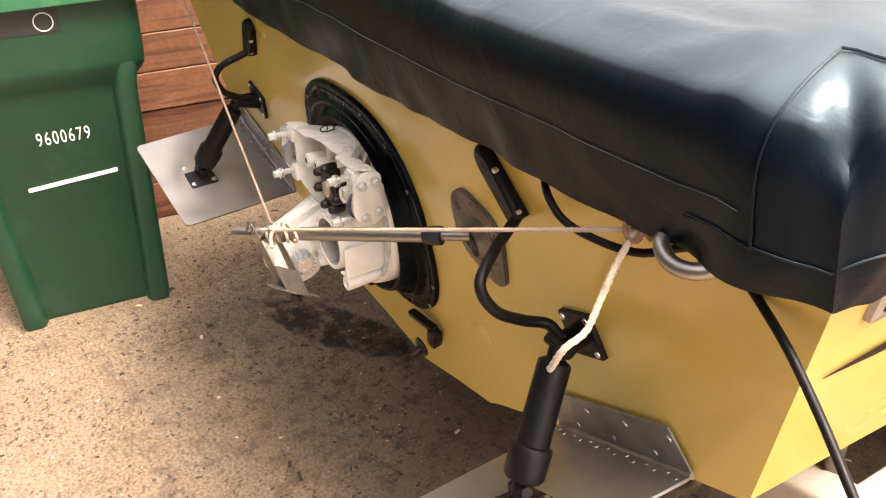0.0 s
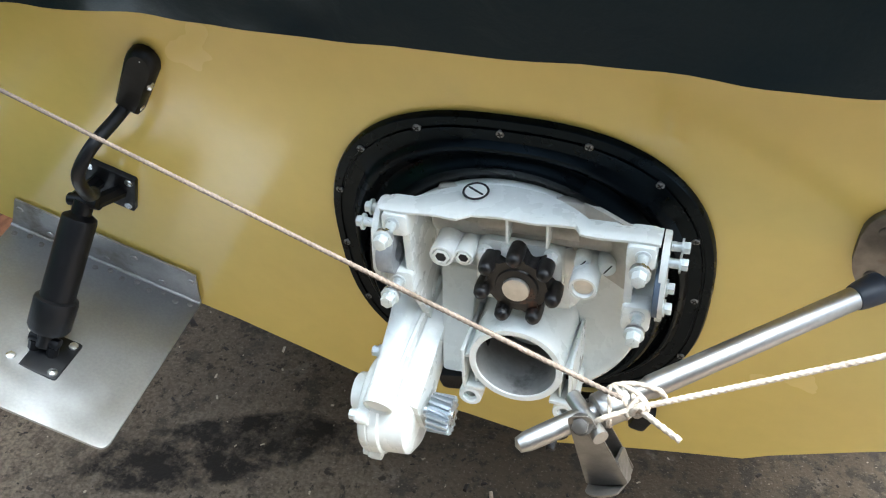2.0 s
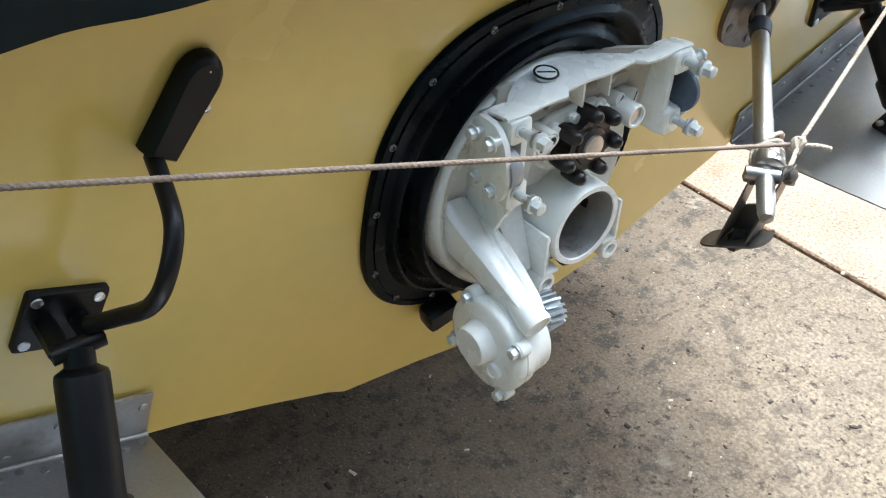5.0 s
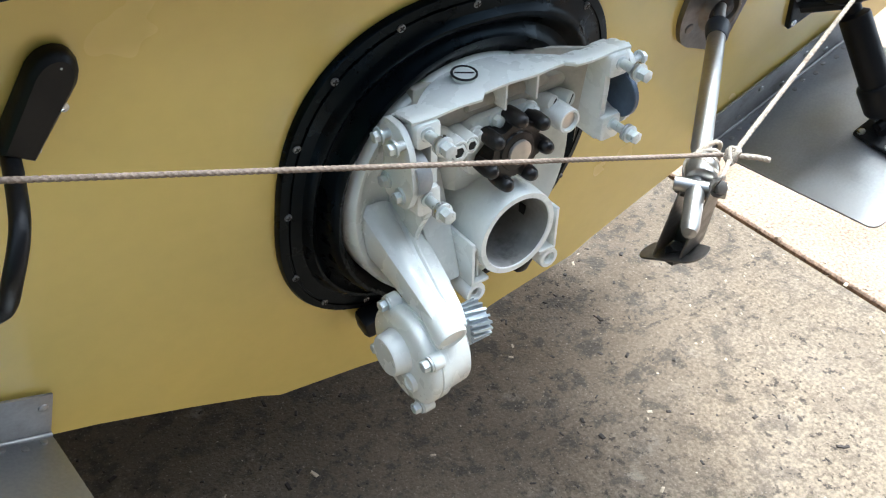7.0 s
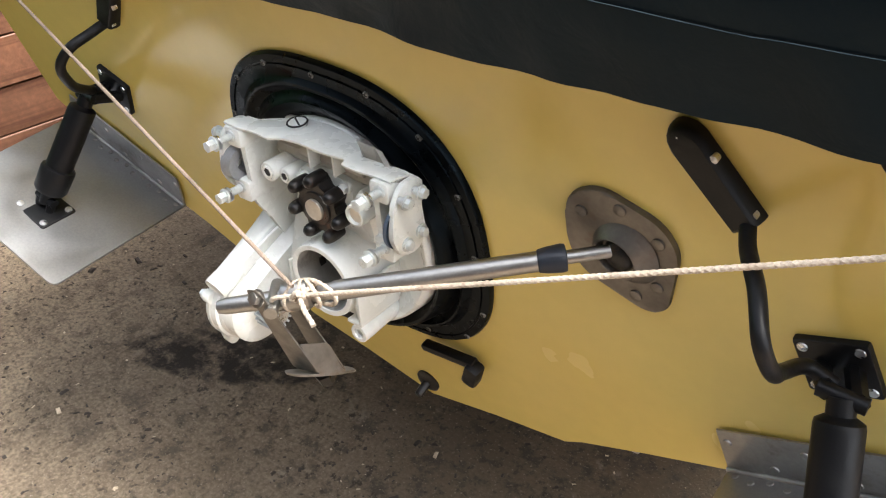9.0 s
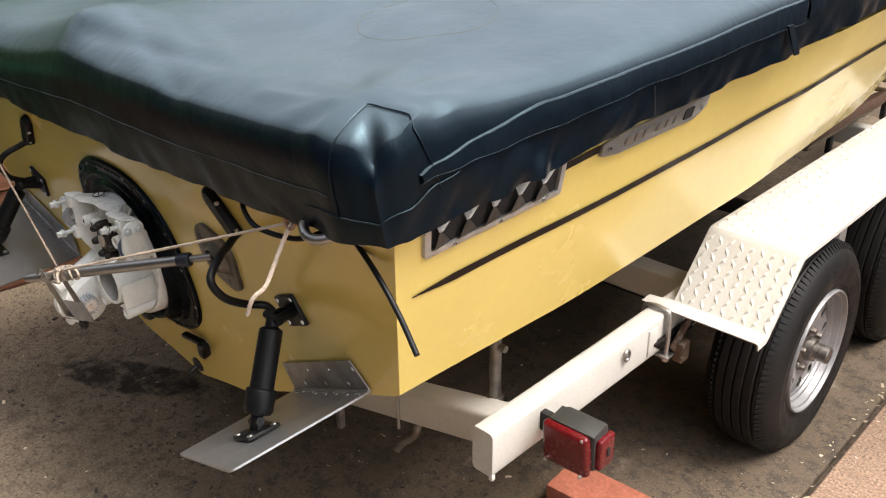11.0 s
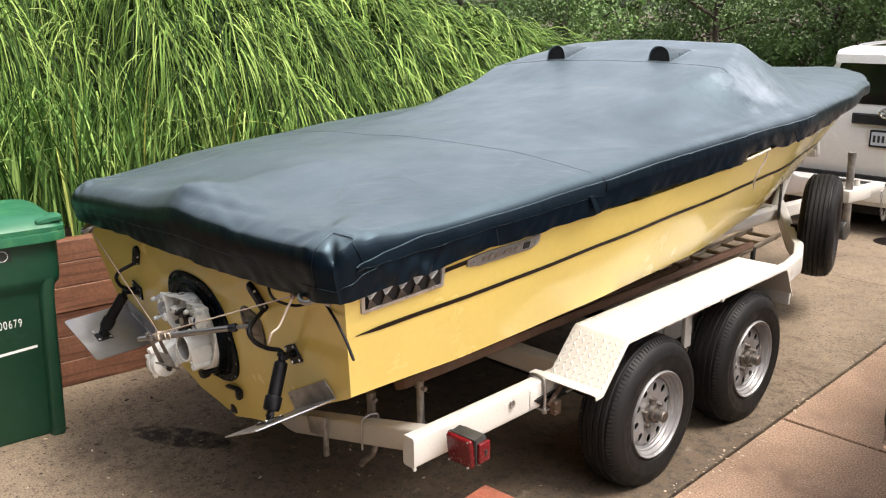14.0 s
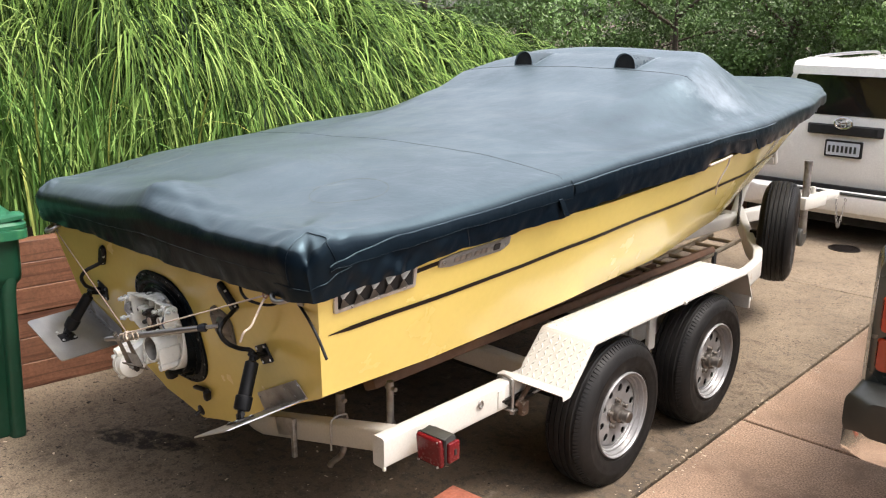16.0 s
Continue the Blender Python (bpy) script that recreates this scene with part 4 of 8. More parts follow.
# the rubber boot: a screwed flange, two folds, and the neck at the housing
boot = thing("transom_boot", "black rubber boot screwed to the transom round the drive", "rubber boot", tuple(P(-0.0225, 0.60)))
bm = bmesh.new()
loops = []
for a, b, n, w in ((0.2235, 0.2305, 2.6, 0.001), (0.2235, 0.2305, 2.6, 0.006), (0.2215, 0.2285, 2.6, 0.0095), (0.2130, 0.2200, 2.6, 0.0105), (0.2123, 0.2193, 2.6, 0.0086), (0.2100, 0.2170, 2.6, 0.0086), (0.2093, 0.2163, 2.6, 0.0108),
                   (0.1965, 0.2035, 2.5, 0.0115), (0.1940, 0.2010, 2.45, 0.015), (0.1920, 0.1990, 2.4, 0.0195), (0.1890, 0.1960, 2.38, 0.0215), (0.1865, 0.1935, 2.35, 0.0205), (0.1835, 0.1905, 2.3, 0.015), (0.1800, 0.1870, 2.25, 0.0125),
                   (0.1770, 0.1845, 2.15, 0.0175), (0.1745, 0.1825, 2.1, 0.029), (0.1715, 0.1800, 2.05, 0.0375), (0.1680, 0.1765, 2.0, 0.0405), (0.1640, 0.1720, 2.0, 0.039), (0.1600, 0.1670, 2.0, 0.033), (0.1560, 0.1615, 2.0, 0.022), (0.1450, 0.1480, 2.0, 0.014)):
    k = min(1, max(0, (0.195 - a) / 0.03))
    pl = flat(-0.0225, 0.802 - 0.008 * k, 0)
    deep = lambda v: 1 + k * (-0.62 * max(0, v / b) + 0.30 * max(0, -v / b))  # the neck lies flat above and stands out below
    loops.append([bm.verts.new(pl(u, v, w * deep(v) + (0.0012 * noise.noise(Vector((u * 14, v * 14, a * 40))) if 0.15 < a < 0.195 else 0))) for u, v in superell(a, b, n, 96)])
for a, b in zip(loops, loops[1:]):
    bridge(bm, a, b)
part("bellows", bm, M_RUBBER, boot)
SCREWS = [(-0.2279, 0.894), (-0.1905, 0.963), (-0.1217, 1.004), (-0.0333, 1.0105), (0.056, 1.0095), (0.128, 0.973), (0.172, 0.902), (0.1835, 0.807), (0.182, 0.700), (0.145, 0.633), (0.07, 0.604), (-0.03, 0.598), (-0.118, 0.604), (-0.1808, 0.634), (-0.2226, 0.700), (-0.2350, 0.803)]
for i, (sx_, sz_) in enumerate(SCREWS):
    pl = flat(sx_, sz_, 0.0108)
    sc = part("screw", lathe(bmesh.new(), pl(0, 0, 0), pl(0, 0, 1), [(0.0043, -0.002), (0.0043, 0.0008), (0.0035, 0.0015), (0.0, 0.0017)], 14), M_BADGE, boot)
    bm = bmesh.new()
    for q in (0.4, 0.4 + math.pi / 2):
        box(bm, pl(0, 0, 0.0015), (0.0062, 0.0014, 0.0012), DROT @ Matrix.Rotation(q + i, 3, "Z"))
    part("screw_slot", bm, M_DARK, sc)
bm = bmesh.new()
dbox(bm, 0.105, 0.572, 0.014, 0.10, 0.013, 0.018, 0.004, Matrix.Rotation(0.16, 3, "Z"))
part("clamp_bar", bm, M_PLASTIC, boot)
bm = bmesh.new()
dbox(bm, 0.150, 0.560, 0.018, 0.026, 0.046, 0.026, 0.007, Matrix.Rotation(-0.3, 3, "Z"))
part("lower_clamp", bm, M_PLASTIC, boot)
bm = bmesh.new()
dbox(bm, -0.105, 0.572, 0.020, 0.05, 0.036, 0.034, 0.008, Matrix.Rotation(0.25, 3, "Z"))
part("lower_clamp", bm, M_PLASTIC, boot, "black clamp below the boot")

# the drive stands square to the shaft, which runs level out of the transom, and leans a little to port
LEAN = radians(2.3)
DO, DU, DV, DQ = Vector((-0.0004, 0, 0.850)), Vector((math.cos(LEAN), 0, math.sin(LEAN))), Vector((-math.sin(LEAN), 0, math.cos(LEAN))), Vector((0, -1, 0))
DR = Matrix((DU, DV, DQ)).transposed()


def dd(u, v, q):
    """A place on the drive: across, up and out from the shaft's axis."""
    return DO + DU * u + DV * v + DQ * q


def dblock(bm, u, v, q, bevel=0.003, turn=None):
    """A block between two places on each axis."""
    c = dd(*((a + b) / 2 for a, b in (u, v, q)))
    return box(bm, c, [b - a for a, b in (u, v, q)], DR @ turn if turn else DR, bevel)


def dturn(bm, u, v, q, profile, seg=28):
    """A turned piece whose axis points out of the transom."""
    return lathe(bm, dd(u, v, q), dd(u, v, q + 1), profile, seg)


# the bell housing: a dished disc with a rounded rim and a skirt that goes into the boot
BU, BV, BR = -0.0233, -0.0591, 0.1545
bell = part("bell_housing", dturn(bmesh.new(), BU, BV, 0, [(BR + 0.004, -0.060), (BR + 0.003, 0.0), (BR + 0.001, 0.024), (BR - 0.001, 0.031), (BR - 0.004, 0.0335), (BR - 0.009, 0.032), (BR - 0.014, 0.026), (BR - 0.030, 0.017), (0.07, 0.012), (0.0, 0.012)], 88), M_WHITE, drive, "round white cast housing with a dished face")

# the roof of the trough: level from the bell's rim out to a thin wavy lip
bm = bmesh.new()
rows = []
for k in range(49):
    u = -0.143 + 0.286 * k / 48
    dip = min(1, max(0, (u + 0.060) / 0.012)) * min(1, max(0, (0.066 - u) / 0.006))
    lip = 0.099 - 0.013 * dip + 0.0012 * math.sin(u * 90)
    s = max(-0.98, min(0.98, (u - BU) / BR))
    rim = BV + (BR - 0.003) * math.sqrt(1 - s * s)
    vb = min(rim, 0.0965)
    qb = 0.028 + 0.042 * min(1, max(0, 0.090 - rim) / 0.03)
    vb = max(vb, 0.0875)
    lo = 0.0895 + 0.0022 * (1 - dip)
    rows.append([bm.verts.new(dd(u, v, q)) for v, q in ((vb, qb), ((vb + lo) / 2 + 0.001, (qb + lip) / 2), (lo, lip - 0.003), (lo - 0.0012, lip), (lo - 0.0042, lip - 0.0006), (lo - 0.0052, lip - 0.006), (lo - 0.009, 0.060), (vb - 0.014, qb - 0.006))])
for a, b in zip(rows, rows[1:]):
    bridge(bm, a, b)
bm.faces.new(rows[0])
bm.faces.new(rows[-1])
tray = part("trough_roof", bm, M_WHITE, drive, "white cast roof with a thin wavy lip")
for u in (-0.012, 0.030):
    part("roof_rib", dblock(bmesh.new(), (u - 0.0016, u + 0.0016), (0.052, 0.087), (0.03, 0.079), 0.001), M_WHITE, tray)
# the trough's back, its ledge and the rolled edge over the ports
bm = bmesh.new()
dblock(bm, (-0.100, 0.066), (0.02, 0.084), (0.008, 0.036), 0.004)
# its starboard end slants out to the cheek
vs = [bm.verts.new(dd(*p)) for p in ((0.060, 0.085, 0.036), (0.114, 0.085, 0.072), (0.114, -0.004, 0.062), (0.060, 0.004, 0.030), (0.060, 0.085, 0.028), (0.114, 0.085, 0.066), (0.114, -0.004, 0.056), (0.060, 0.004, 0.022))]
for f in ((0, 1, 2, 3), (7, 6, 5, 4), (0, 4, 5, 1), (1, 5, 6, 2), (2, 6, 7, 3), (3, 7, 4, 0)):
    bm.faces.new([vs[i] for i in f])
dblock(bm, (-0.105, 0.098), (0.036, 0.058), (0.03, 0.056), 0.010)
part("trough_back", bm, M_SHADED_GRIMY, tray)
bm = bmesh.new()
tube(bm, [dd(-0.048, 0.058, 0.054), dd(0.060, 0.058, 0.054)], 0.008, 12)
part("rolled_edge", bm, M_SHADED_GRIMY, tray)
# cheeks that run out from the bell to the bolt blocks
for sx, ol in ((-1, [(0.050, 0.012), (0.088, 0.066), (0.090, 0.094), (0.055, 0.097), (-0.020, 0.095), (-0.060, 0.072), (-0.099, 0.054), (-0.099, 0.012)]),
               (1, [(0.010, 0.012), (0.060, 0.050), (0.088, 0.072), (0.090, 0.094), (0.055, 0.097), (-0.020, 0.096), (-0.016, 0.040), (-0.045, 0.012)])):
    bm = bmesh.new()
    prism(bm, rounded(ol, 0.006, 3), [], lambda v, q, w: dd(sx * (0.112 + w), v, q), 0.008, 0.0015)
    part("cheek", bm, M_WHITE, tray)
    # upper and lower bolt blocks with the hollow for the pivot between them
    for v0, v1, vs in ((0.060, 0.0870, 0.0760), (-0.020, 0.012, 0.000)):
        bm = bmesh.new()
        prism(bm, rounded([(0.1115, v0), (0.1405, v0), (0.1405, v1), (0.1115, v1)], 0.006, 3), [], lambda u, v, w: dd(sx * u, v, 0.064 + w), 0.0385, 0.0025)
        blk = part("bolt_block", bm, M_WHITE, drive)
        c = lambda q: dd(sx * 0.128, vs, q)
        part("stud", lathe(bmesh.new(), c(0.098), c(1), [(0.0080, 0.0), (0.0080, 0.0060), (0.0054, 0.0066), (0.0054, 0.030), (0.0, 0.030)], 18), M_BOLT, blk)
        bm = bmesh.new()
        lathe(bm, c(0.1235), c(1), [(0.006, 0.0), (0.0098, 0.0), (0.0102, 0.0012), (0.0098, 0.0024), (0.0080, 0.0028), (0.0080, 0.0036), (0.0100, 0.0040), (0.0100, 0.0056), (0.006, 0.0056)], 24)
        part("washer", bm, M_ZINC, blk)
        bm = bmesh.new()
        cyl(bm, c(0.1290), c(0.1312), 0.0104, seg=24, bevel=0.0006)
        cyl(bm, c(0.1308), c(0.1420), 0.0076, seg=6, bevel=0.0010)
        part("bolt_head", bm, M_BOLT, blk)
    # saddle and bush of the pivot
    bm = bmesh.new()
    loops = []
    for r, t0, t1 in ((0.0255, -1.75, 1.75), (0.0285, -1.75, 1.75)):
        for w in (0.1125, 0.142):
            loops.append([bm.verts.new(dd(sx * w, 0.0355 + r * math.sin(t), 0.092 - r * math.cos(t))) for t in np.linspace(t0, t1, 21)])
    for i, j in ((0, 1), (1, 3), (3, 2), (2, 0)):
        bridge(bm, loops[i], loops[j], closed=False)
    sad = part("pivot_saddle", bm, M_WHITE, drive)
    prof = [(0.0285, 0.0), (0.0285, 0.005), (0.0275, 0.006), (0.0, 0.0062)] if sx > 0 else [(0.0245, 0.0), (0.0245, 0.016), (0.0235, 0.0175), (0.0100, 0.0175), (0.0092, 0.016), (0.0092, 0.002), (0.0, 0.002)]
    part("pivot_bush", lathe(bmesh.new(), dd(sx * 0.1470, 0.0300, 0.0905), dd(0, 0.0300, 0.0905), prof, 36), M_BUSH if sx > 0 else M_BUSHGREY, sad, "blue-grey pivot bush" if sx > 0 else "grey pivot bush with an open bore")
    # side plate and its four bolts
    bm = bmesh.new()
    ol = rounded([(0.085, 0.060), (0.085, 0.090), (0.066, 0.106), (0.022, 0.113), (-0.006, 0.101), (-0.012, 0.068), (0.004, 0.054), (0.05, 0.060), (0.068, 0.052)], 0.009, 4)
    prism(bm, ol, [], lambda v, q, w: dd(sx * (0.1445 + w), v, q), 0.0070, 0.002)
    plate = part("side_plate", bm, M_WHITE, drive)
    for v, q in ((0.0707, 0.0711), (0.0695, 0.0967), (0.0119, 0.0645), (0.0064, 0.0901)):
        bm = bmesh.new()
        d = DU * sx
        c = dd(sx * 0.1515, v, q)
        far = 0.010 if v > 0.05 else 0.0
        cyl(bm, c, c + d * (0.004 + far), 0.0050, seg=12)
        cyl(bm, c + d * far, c + d * (far + 0.0022), 0.0090, seg=18)
        cyl(bm, c + d * (far + 0.0015), c + d * (far + 0.0085), 0.0064, seg=6, bevel=0.0008)
        part("plate_bolt", bm, M_BOLT, plate)

# slotted screw plug in the roof
plug_c = dd(-0.0502, 0.0955, 0.0554)
PN = (DV + DQ * 0.10).normalized()
PF = DU.cross(PN)
pl = lambda a, b, c: plug_c + DU * a + PF * b + PN * c
plug = part("drain_plug", lathe(bmesh.new(), pl(0, 0, -0.004), pl(0, 0, 1), [(0.0122, 0.0), (0.0122, 0.0048), (0.0112, 0.0056), (0.0, 0.0056)], 28), M_WHITE, drive)
part("plug_ring", tube(bmesh.new(), [pl(0.0130 * math.cos(a), 0.0130 * math.sin(a), 0.0012) for a in np.linspace(0, 2 * math.pi, 29)], 0.0013, 6), M_DARK, plug)
part("plug_slot", box(bmesh.new(), pl(0, 0, 0.0012), (0.0205, 0.0024, 0.0016), Matrix((DU, PF, PN)).transposed() @ Matrix.Rotation(radians(30), 3, "Z")), M_DARK, plug)

# exhaust outlet with its box webs and lugs
bm = bmesh.new()
dturn(bm, 0, -0.104, 0.0, [(0.0585, 0.008), (0.0560, 0.04), (0.0545, 0.097), (0.0535, 0.100), (0.0470, 0.100), (0.0460, 0.0985)], 64)
pipe = part("exhaust_outlet", bm, M_WHITE, drive, "open white exhaust outlet")
# the greyer inner wall carries the bore's shade in its colour
part("bore", dturn(bmesh.new(), 0, -0.104, 0.0, [(0.0461, 0.0986), (0.0455, 0.092), (0.0450, -0.050), (0.0, -0.051)], 64), M_BORE_SHADE, pipe, "inside of the outlet, greyed to stand for its shade")
for sx in (-1, 1):
    bm = bmesh.new()
    # an open-ended box: outer wall, top, inner wall, floor
    for u, v, q in (((0.060, 0.0645), (-0.152, -0.094), (0.010, 0.098)), ((0.0500, 0.0640), (-0.108, -0.103), (0.010, 0.094)), ((0.0480, 0.0515), (-0.152, -0.10), (0.010, 0.090)), ((0.0385, 0.0645), (-0.1555, -0.1505), (0.010, 0.098))):
        dblock(bm, tuple(sorted((sx * u[0], sx * u[1]))), v, q, 0.0012)
    web = part("pipe_web", bm, M_WHITE, pipe)
    part("web_end", dblock(bmesh.new(), tuple(sorted((sx * 0.0425, sx * 0.0605))), (-0.151, -0.107), (0.05, 0.06), 0.0), M_DARK, web)
    lug = part("lug", dturn(bmesh.new(), sx * 0.0563, -0.169, 0.0, [(0.0, 0.020), (0.0115, 0.022), (0.0140, 0.080), (0.0140, 0.096), (0.0130, 0.0975), (0.0085, 0.0975), (0.0078, 0.096), (0.0078, 0.0925), (0.0060, 0.092), (0.0060, 0.082), (0.0, 0.082)], 28), M_WHITE, drive)
    part("lug_bore", dturn(bmesh.new(), sx * 0.0563, -0.169, 0.0825, [(0.0060, 0.0), (0.0, 0.001)], 16), M_DARK, lug)
# the neck between coupling and pipe
bm = bmesh.new()
loops = []
for v, hw, q in ((0.030, 0.047, 0.052), (-0.005, 0.052, 0.050), (-0.030, 0.055, 0.046), (-0.046, 0.056, 0.044), (-0.058, 0.054, 0.043)):
    loops.append([bm.verts.new(dd(u, v, qq)) for u, qq in ((-hw - 0.008, 0.008), (-hw, q - 0.010), (-hw + 0.006, q - 0.002), (-hw * 0.5, q), (0, q + 0.001), (hw * 0.5, q), (hw - 0.006, q - 0.002), (hw, q - 0.010), (hw + 0.008, 0.008))])
for a, b in zip(loops, loops[1:]):
    bridge(bm, a, b, closed=False)
for lp in (loops[0], loops[-1]):
    bm.faces.new(lp)
part("neck", bm, M_WHITE, drive)
# the bearing carrier with its three white nuts
bm = bmesh.new()
prism(bm, rounded([(-0.050, -0.026), (0.044, -0.026), (0.044, 0.034), (0.030, 0.043), (-0.040, 0.043), (-0.050, 0.034)], 0.010, 4), [], lambda u, v, w: dd(u, v, 0.045 + w), 0.020, 0.005)
car = part("bearing_carrier", bm, M_WHITE, drive)
for u, v in ((-0.040, 0.027), (-0.014, 0.036), (0.0335, 0.033)):
    bm = bmesh.new()
    cyl(bm, dd(u, v, 0.062), dd(u, v, 0.068), 0.0095, seg=18, bevel=0.001)
    cyl(bm, dd(u, v, 0.067), dd(u, v, 0.075), 0.0070, seg=6, bevel=0.001)
    part("carrier_nut", bm, M_WHITE, car)

# ports: two with open bores, one capped, and two slotted plugs beside it
for u, v, q1, r, bore in ((-0.0814, 0.0320, 0.091, 0.0135, 0.0065), (-0.0590, 0.0285, 0.083, 0.0110, 0.0058), (0.0702, 0.0173, 0.0925, 0.0150, 0)):
    pr = part("port", dturn(bmesh.new(), u, v, 0.0, [(r * 1.25, 0.02), (r * 1.05, 0.045), (r, 0.06), (r, q1 - 0.002), (r - 0.001, q1), (r * 0.76, q1), (r * 0.74, q1 - 0.002), (r * 0.70, q1 - 0.004), (0.0, q1 - 0.004)], 30), M_WHITE, drive)
    if bore:
        part("port_ring", dturn(bmesh.new(), u, v, q1 - 0.0045, [(r * 0.72, 0.0), (r * 0.72, 0.0055), (bore, 0.0058), (bore, 0.0008), (0.0, 0.0008)], 6), M_WHITE, pr, smooth=False)
        part("port_bore", dturn(bmesh.new(), u, v, q1 + 0.0004, [(bore, 0.0), (0.0, 0.0003)], 18), M_DARK, pr)
    else:
        part("port_cap", dturn(bmesh.new(), u, v, q1 - 0.0038, [(r * 0.66, 0.0), (0.0, 0.0003)], 24), M_DULLW, pr)
for u, v, lean in ((0.0655, 0.027, -0.02), (0.084, 0.024, 0.22)):
    a, d = dd(u, v, 0.034), (DQ + DU * lean + DV * 0.12).normalized()
    pg = part("side_plug", lathe(bmesh.new(), a, a + d, [(0.0100, 0.0), (0.0088, 0.034), (0.0080, 0.0355), (0.0, 0.036)], 22), M_WHITE, drive)
    part("plug_slot", box(bmesh.new(), a + d * 0.0358, (0.0120, 0.0013, 0.0012), d.to_track_quat("Z", "Y").to_matrix() @ Matrix.Rotation(0.9, 3, "Z")), M_DARK, pg)

# the black coupling with its fingers round a bare shaft end
star = []
for k in range(84):
    t = 2 * math.pi * k / 84 + math.pi / 2
    star.append(((0.0355 + 0.0062 * math.cos(7 * (t - math.pi / 2))) * math.cos(t), (0.0355 + 0.0062 * math.cos(7 * (t - math.pi / 2))) * math.sin(t)))
bm = bmesh.new()
prism(bm, star, [], lambda u, v, w: dd(u, v + 0.003, 0.064 + w), 0.023, 0.003)
dturn(bm, 0, 0.003, 0.0, [(0.026, 0.040), (0.026, 0.066)], 32)
dturn(bm, 0, 0.003, 0.0, [(0.024, 0.086), (0.0225, 0.0895), (0.0165, 0.0905), (0.0, 0.0905)], 32)
cpl = part("coupling", bm, M_RUST, drive, "rust-flecked black iron coupling")
for k in range(7):
    t = 2 * math.pi * k / 7 + math.pi / 2 + 0.04
    u, v = 0.0395 * math.cos(t), 0.003 + 0.0395 * math.sin(t)
    part("finger", lathe(bmesh.new(), dd(u, v, 0.068), dd(u * 1.06, v * 1.06, 0.568), [(0.0, 0.0), (0.0084, 0.001), (0.0092, 0.012), (0.0090, 0.021), (0.0078, 0.0275), (0.0052, 0.0310), (0.0, 0.0325)], 18), M_RUST, cpl)
part("shaft_end", cyl(bmesh.new(), dd(0, 0.003, 0.088), dd(0, 0.003, 0.0946), 0.0147, seg=36, bevel=0.0012), M_DULLW, cpl, "bare metal shaft end")

# the arm: a broad cast beam from the bell down to the gearbox, with a round end and a ribbed flank
bm = bmesh.new()
loops = []
A0, A1 = dd(-0.1385, -0.078, 0.010), dd(-0.1430, -0.1330, 0.1690)
ad = (A1 - A0).normalized()
asd = (DU - ad * DU.dot(ad)).normalized()
aup = asd.cross(ad)
aup = aup if aup.z > 0 else -aup
sec = [(-0.98, -0.60), (-1.0, 0.50), (-0.92, 0.82), (-0.62, 1.0), (-0.10, 0.98), (0.30, 0.86), (0.48, 0.70), (0.70, 0.68), (0.85, 0.78), (1.0, 0.70), (1.0, -0.75), (0.6, -1.0), (-0.5, -1.0), (-0.85, -0.88)]
for t, hw, hh, dx in ((0.0, 0.0275, 0.034, 0.004), (0.18, 0.0245, 0.028, 0.0025), (0.40, 0.0195, 0.0220, 0.001), (0.70, 0.0152, 0.0170, 0.0), (0.90, 0.0135, 0.0140, 0.0), (0.955, 0.0125, 0.0125, 0.0)):
    c = A0.lerp(A1, t) + asd * dx - aup * 0.002
    loops.append([bm.verts.new(c + asd * (u * hw) + aup * (v * hh)) for u, v in sec])
for a, b in zip(loops, loops[1:]):
    bridge(bm, a, b)
bm.faces.new(loops[0])
bm.faces.new(loops[-1])
arm = part("arm", bm, M_WHITE, drive, "white cast arm")
part("arm_end", lathe(bmesh.new(), A1 - ad * 0.05 - aup * 0.002, A1 - aup * 0.002, [(0.012, 0.0), (0.0160, 0.010), (0.0178, 0.030), (0.0182, 0.049), (0.0172, 0.0515), (0.0148, 0.0518), (0.0142, 0.0502), (0.0135, 0.0495), (0.0, 0.0492)], 36), M_WHITE, arm)
# the second, lower rib that runs down to the pinion
bm = bmesh.new()
loops = []
for t, du, hw, top, low in ((0.0, 0.034, 0.014, 0.010, -0.040), (0.3, 0.031, 0.0130, 0.004, -0.050), (0.6, 0.028, 0.0140, -0.003, -0.060), (0.80, 0.026, 0.0135, -0.010, -0.078), (0.90, 0.025, 0.0120, -0.018, -0.086)):
    c = A0.lerp(A1, t) + asd * du
    loops.append([bm.verts.new(c + asd * (u * hw) + aup * v) for u, v in ((-1, low), (-1, top - 0.004), (-0.5, top), (0.3, top - 0.003), (1, top - 0.009), (1, low))])
for a, b in zip(loops, loops[1:]):
    bridge(bm, a, b)
bm.faces.new(loops[0])
bm.faces.new(loops[-1])
part("arm_rib", bm, M_WHITE, arm)
# sloping apron between the arm and the pipe's web
bm = bmesh.new()
prism(bm, rounded([(-0.104, -0.03), (-0.060, -0.03), (-0.066, -0.150), (-0.094, -0.150)], 0.004, 2), [], lambda u, v, w: dd(u, v, 0.022 + (-0.03 - v) * 0.42 + w), 0.007, 0.0015)
part("apron", bm, M_WHITE, drive)

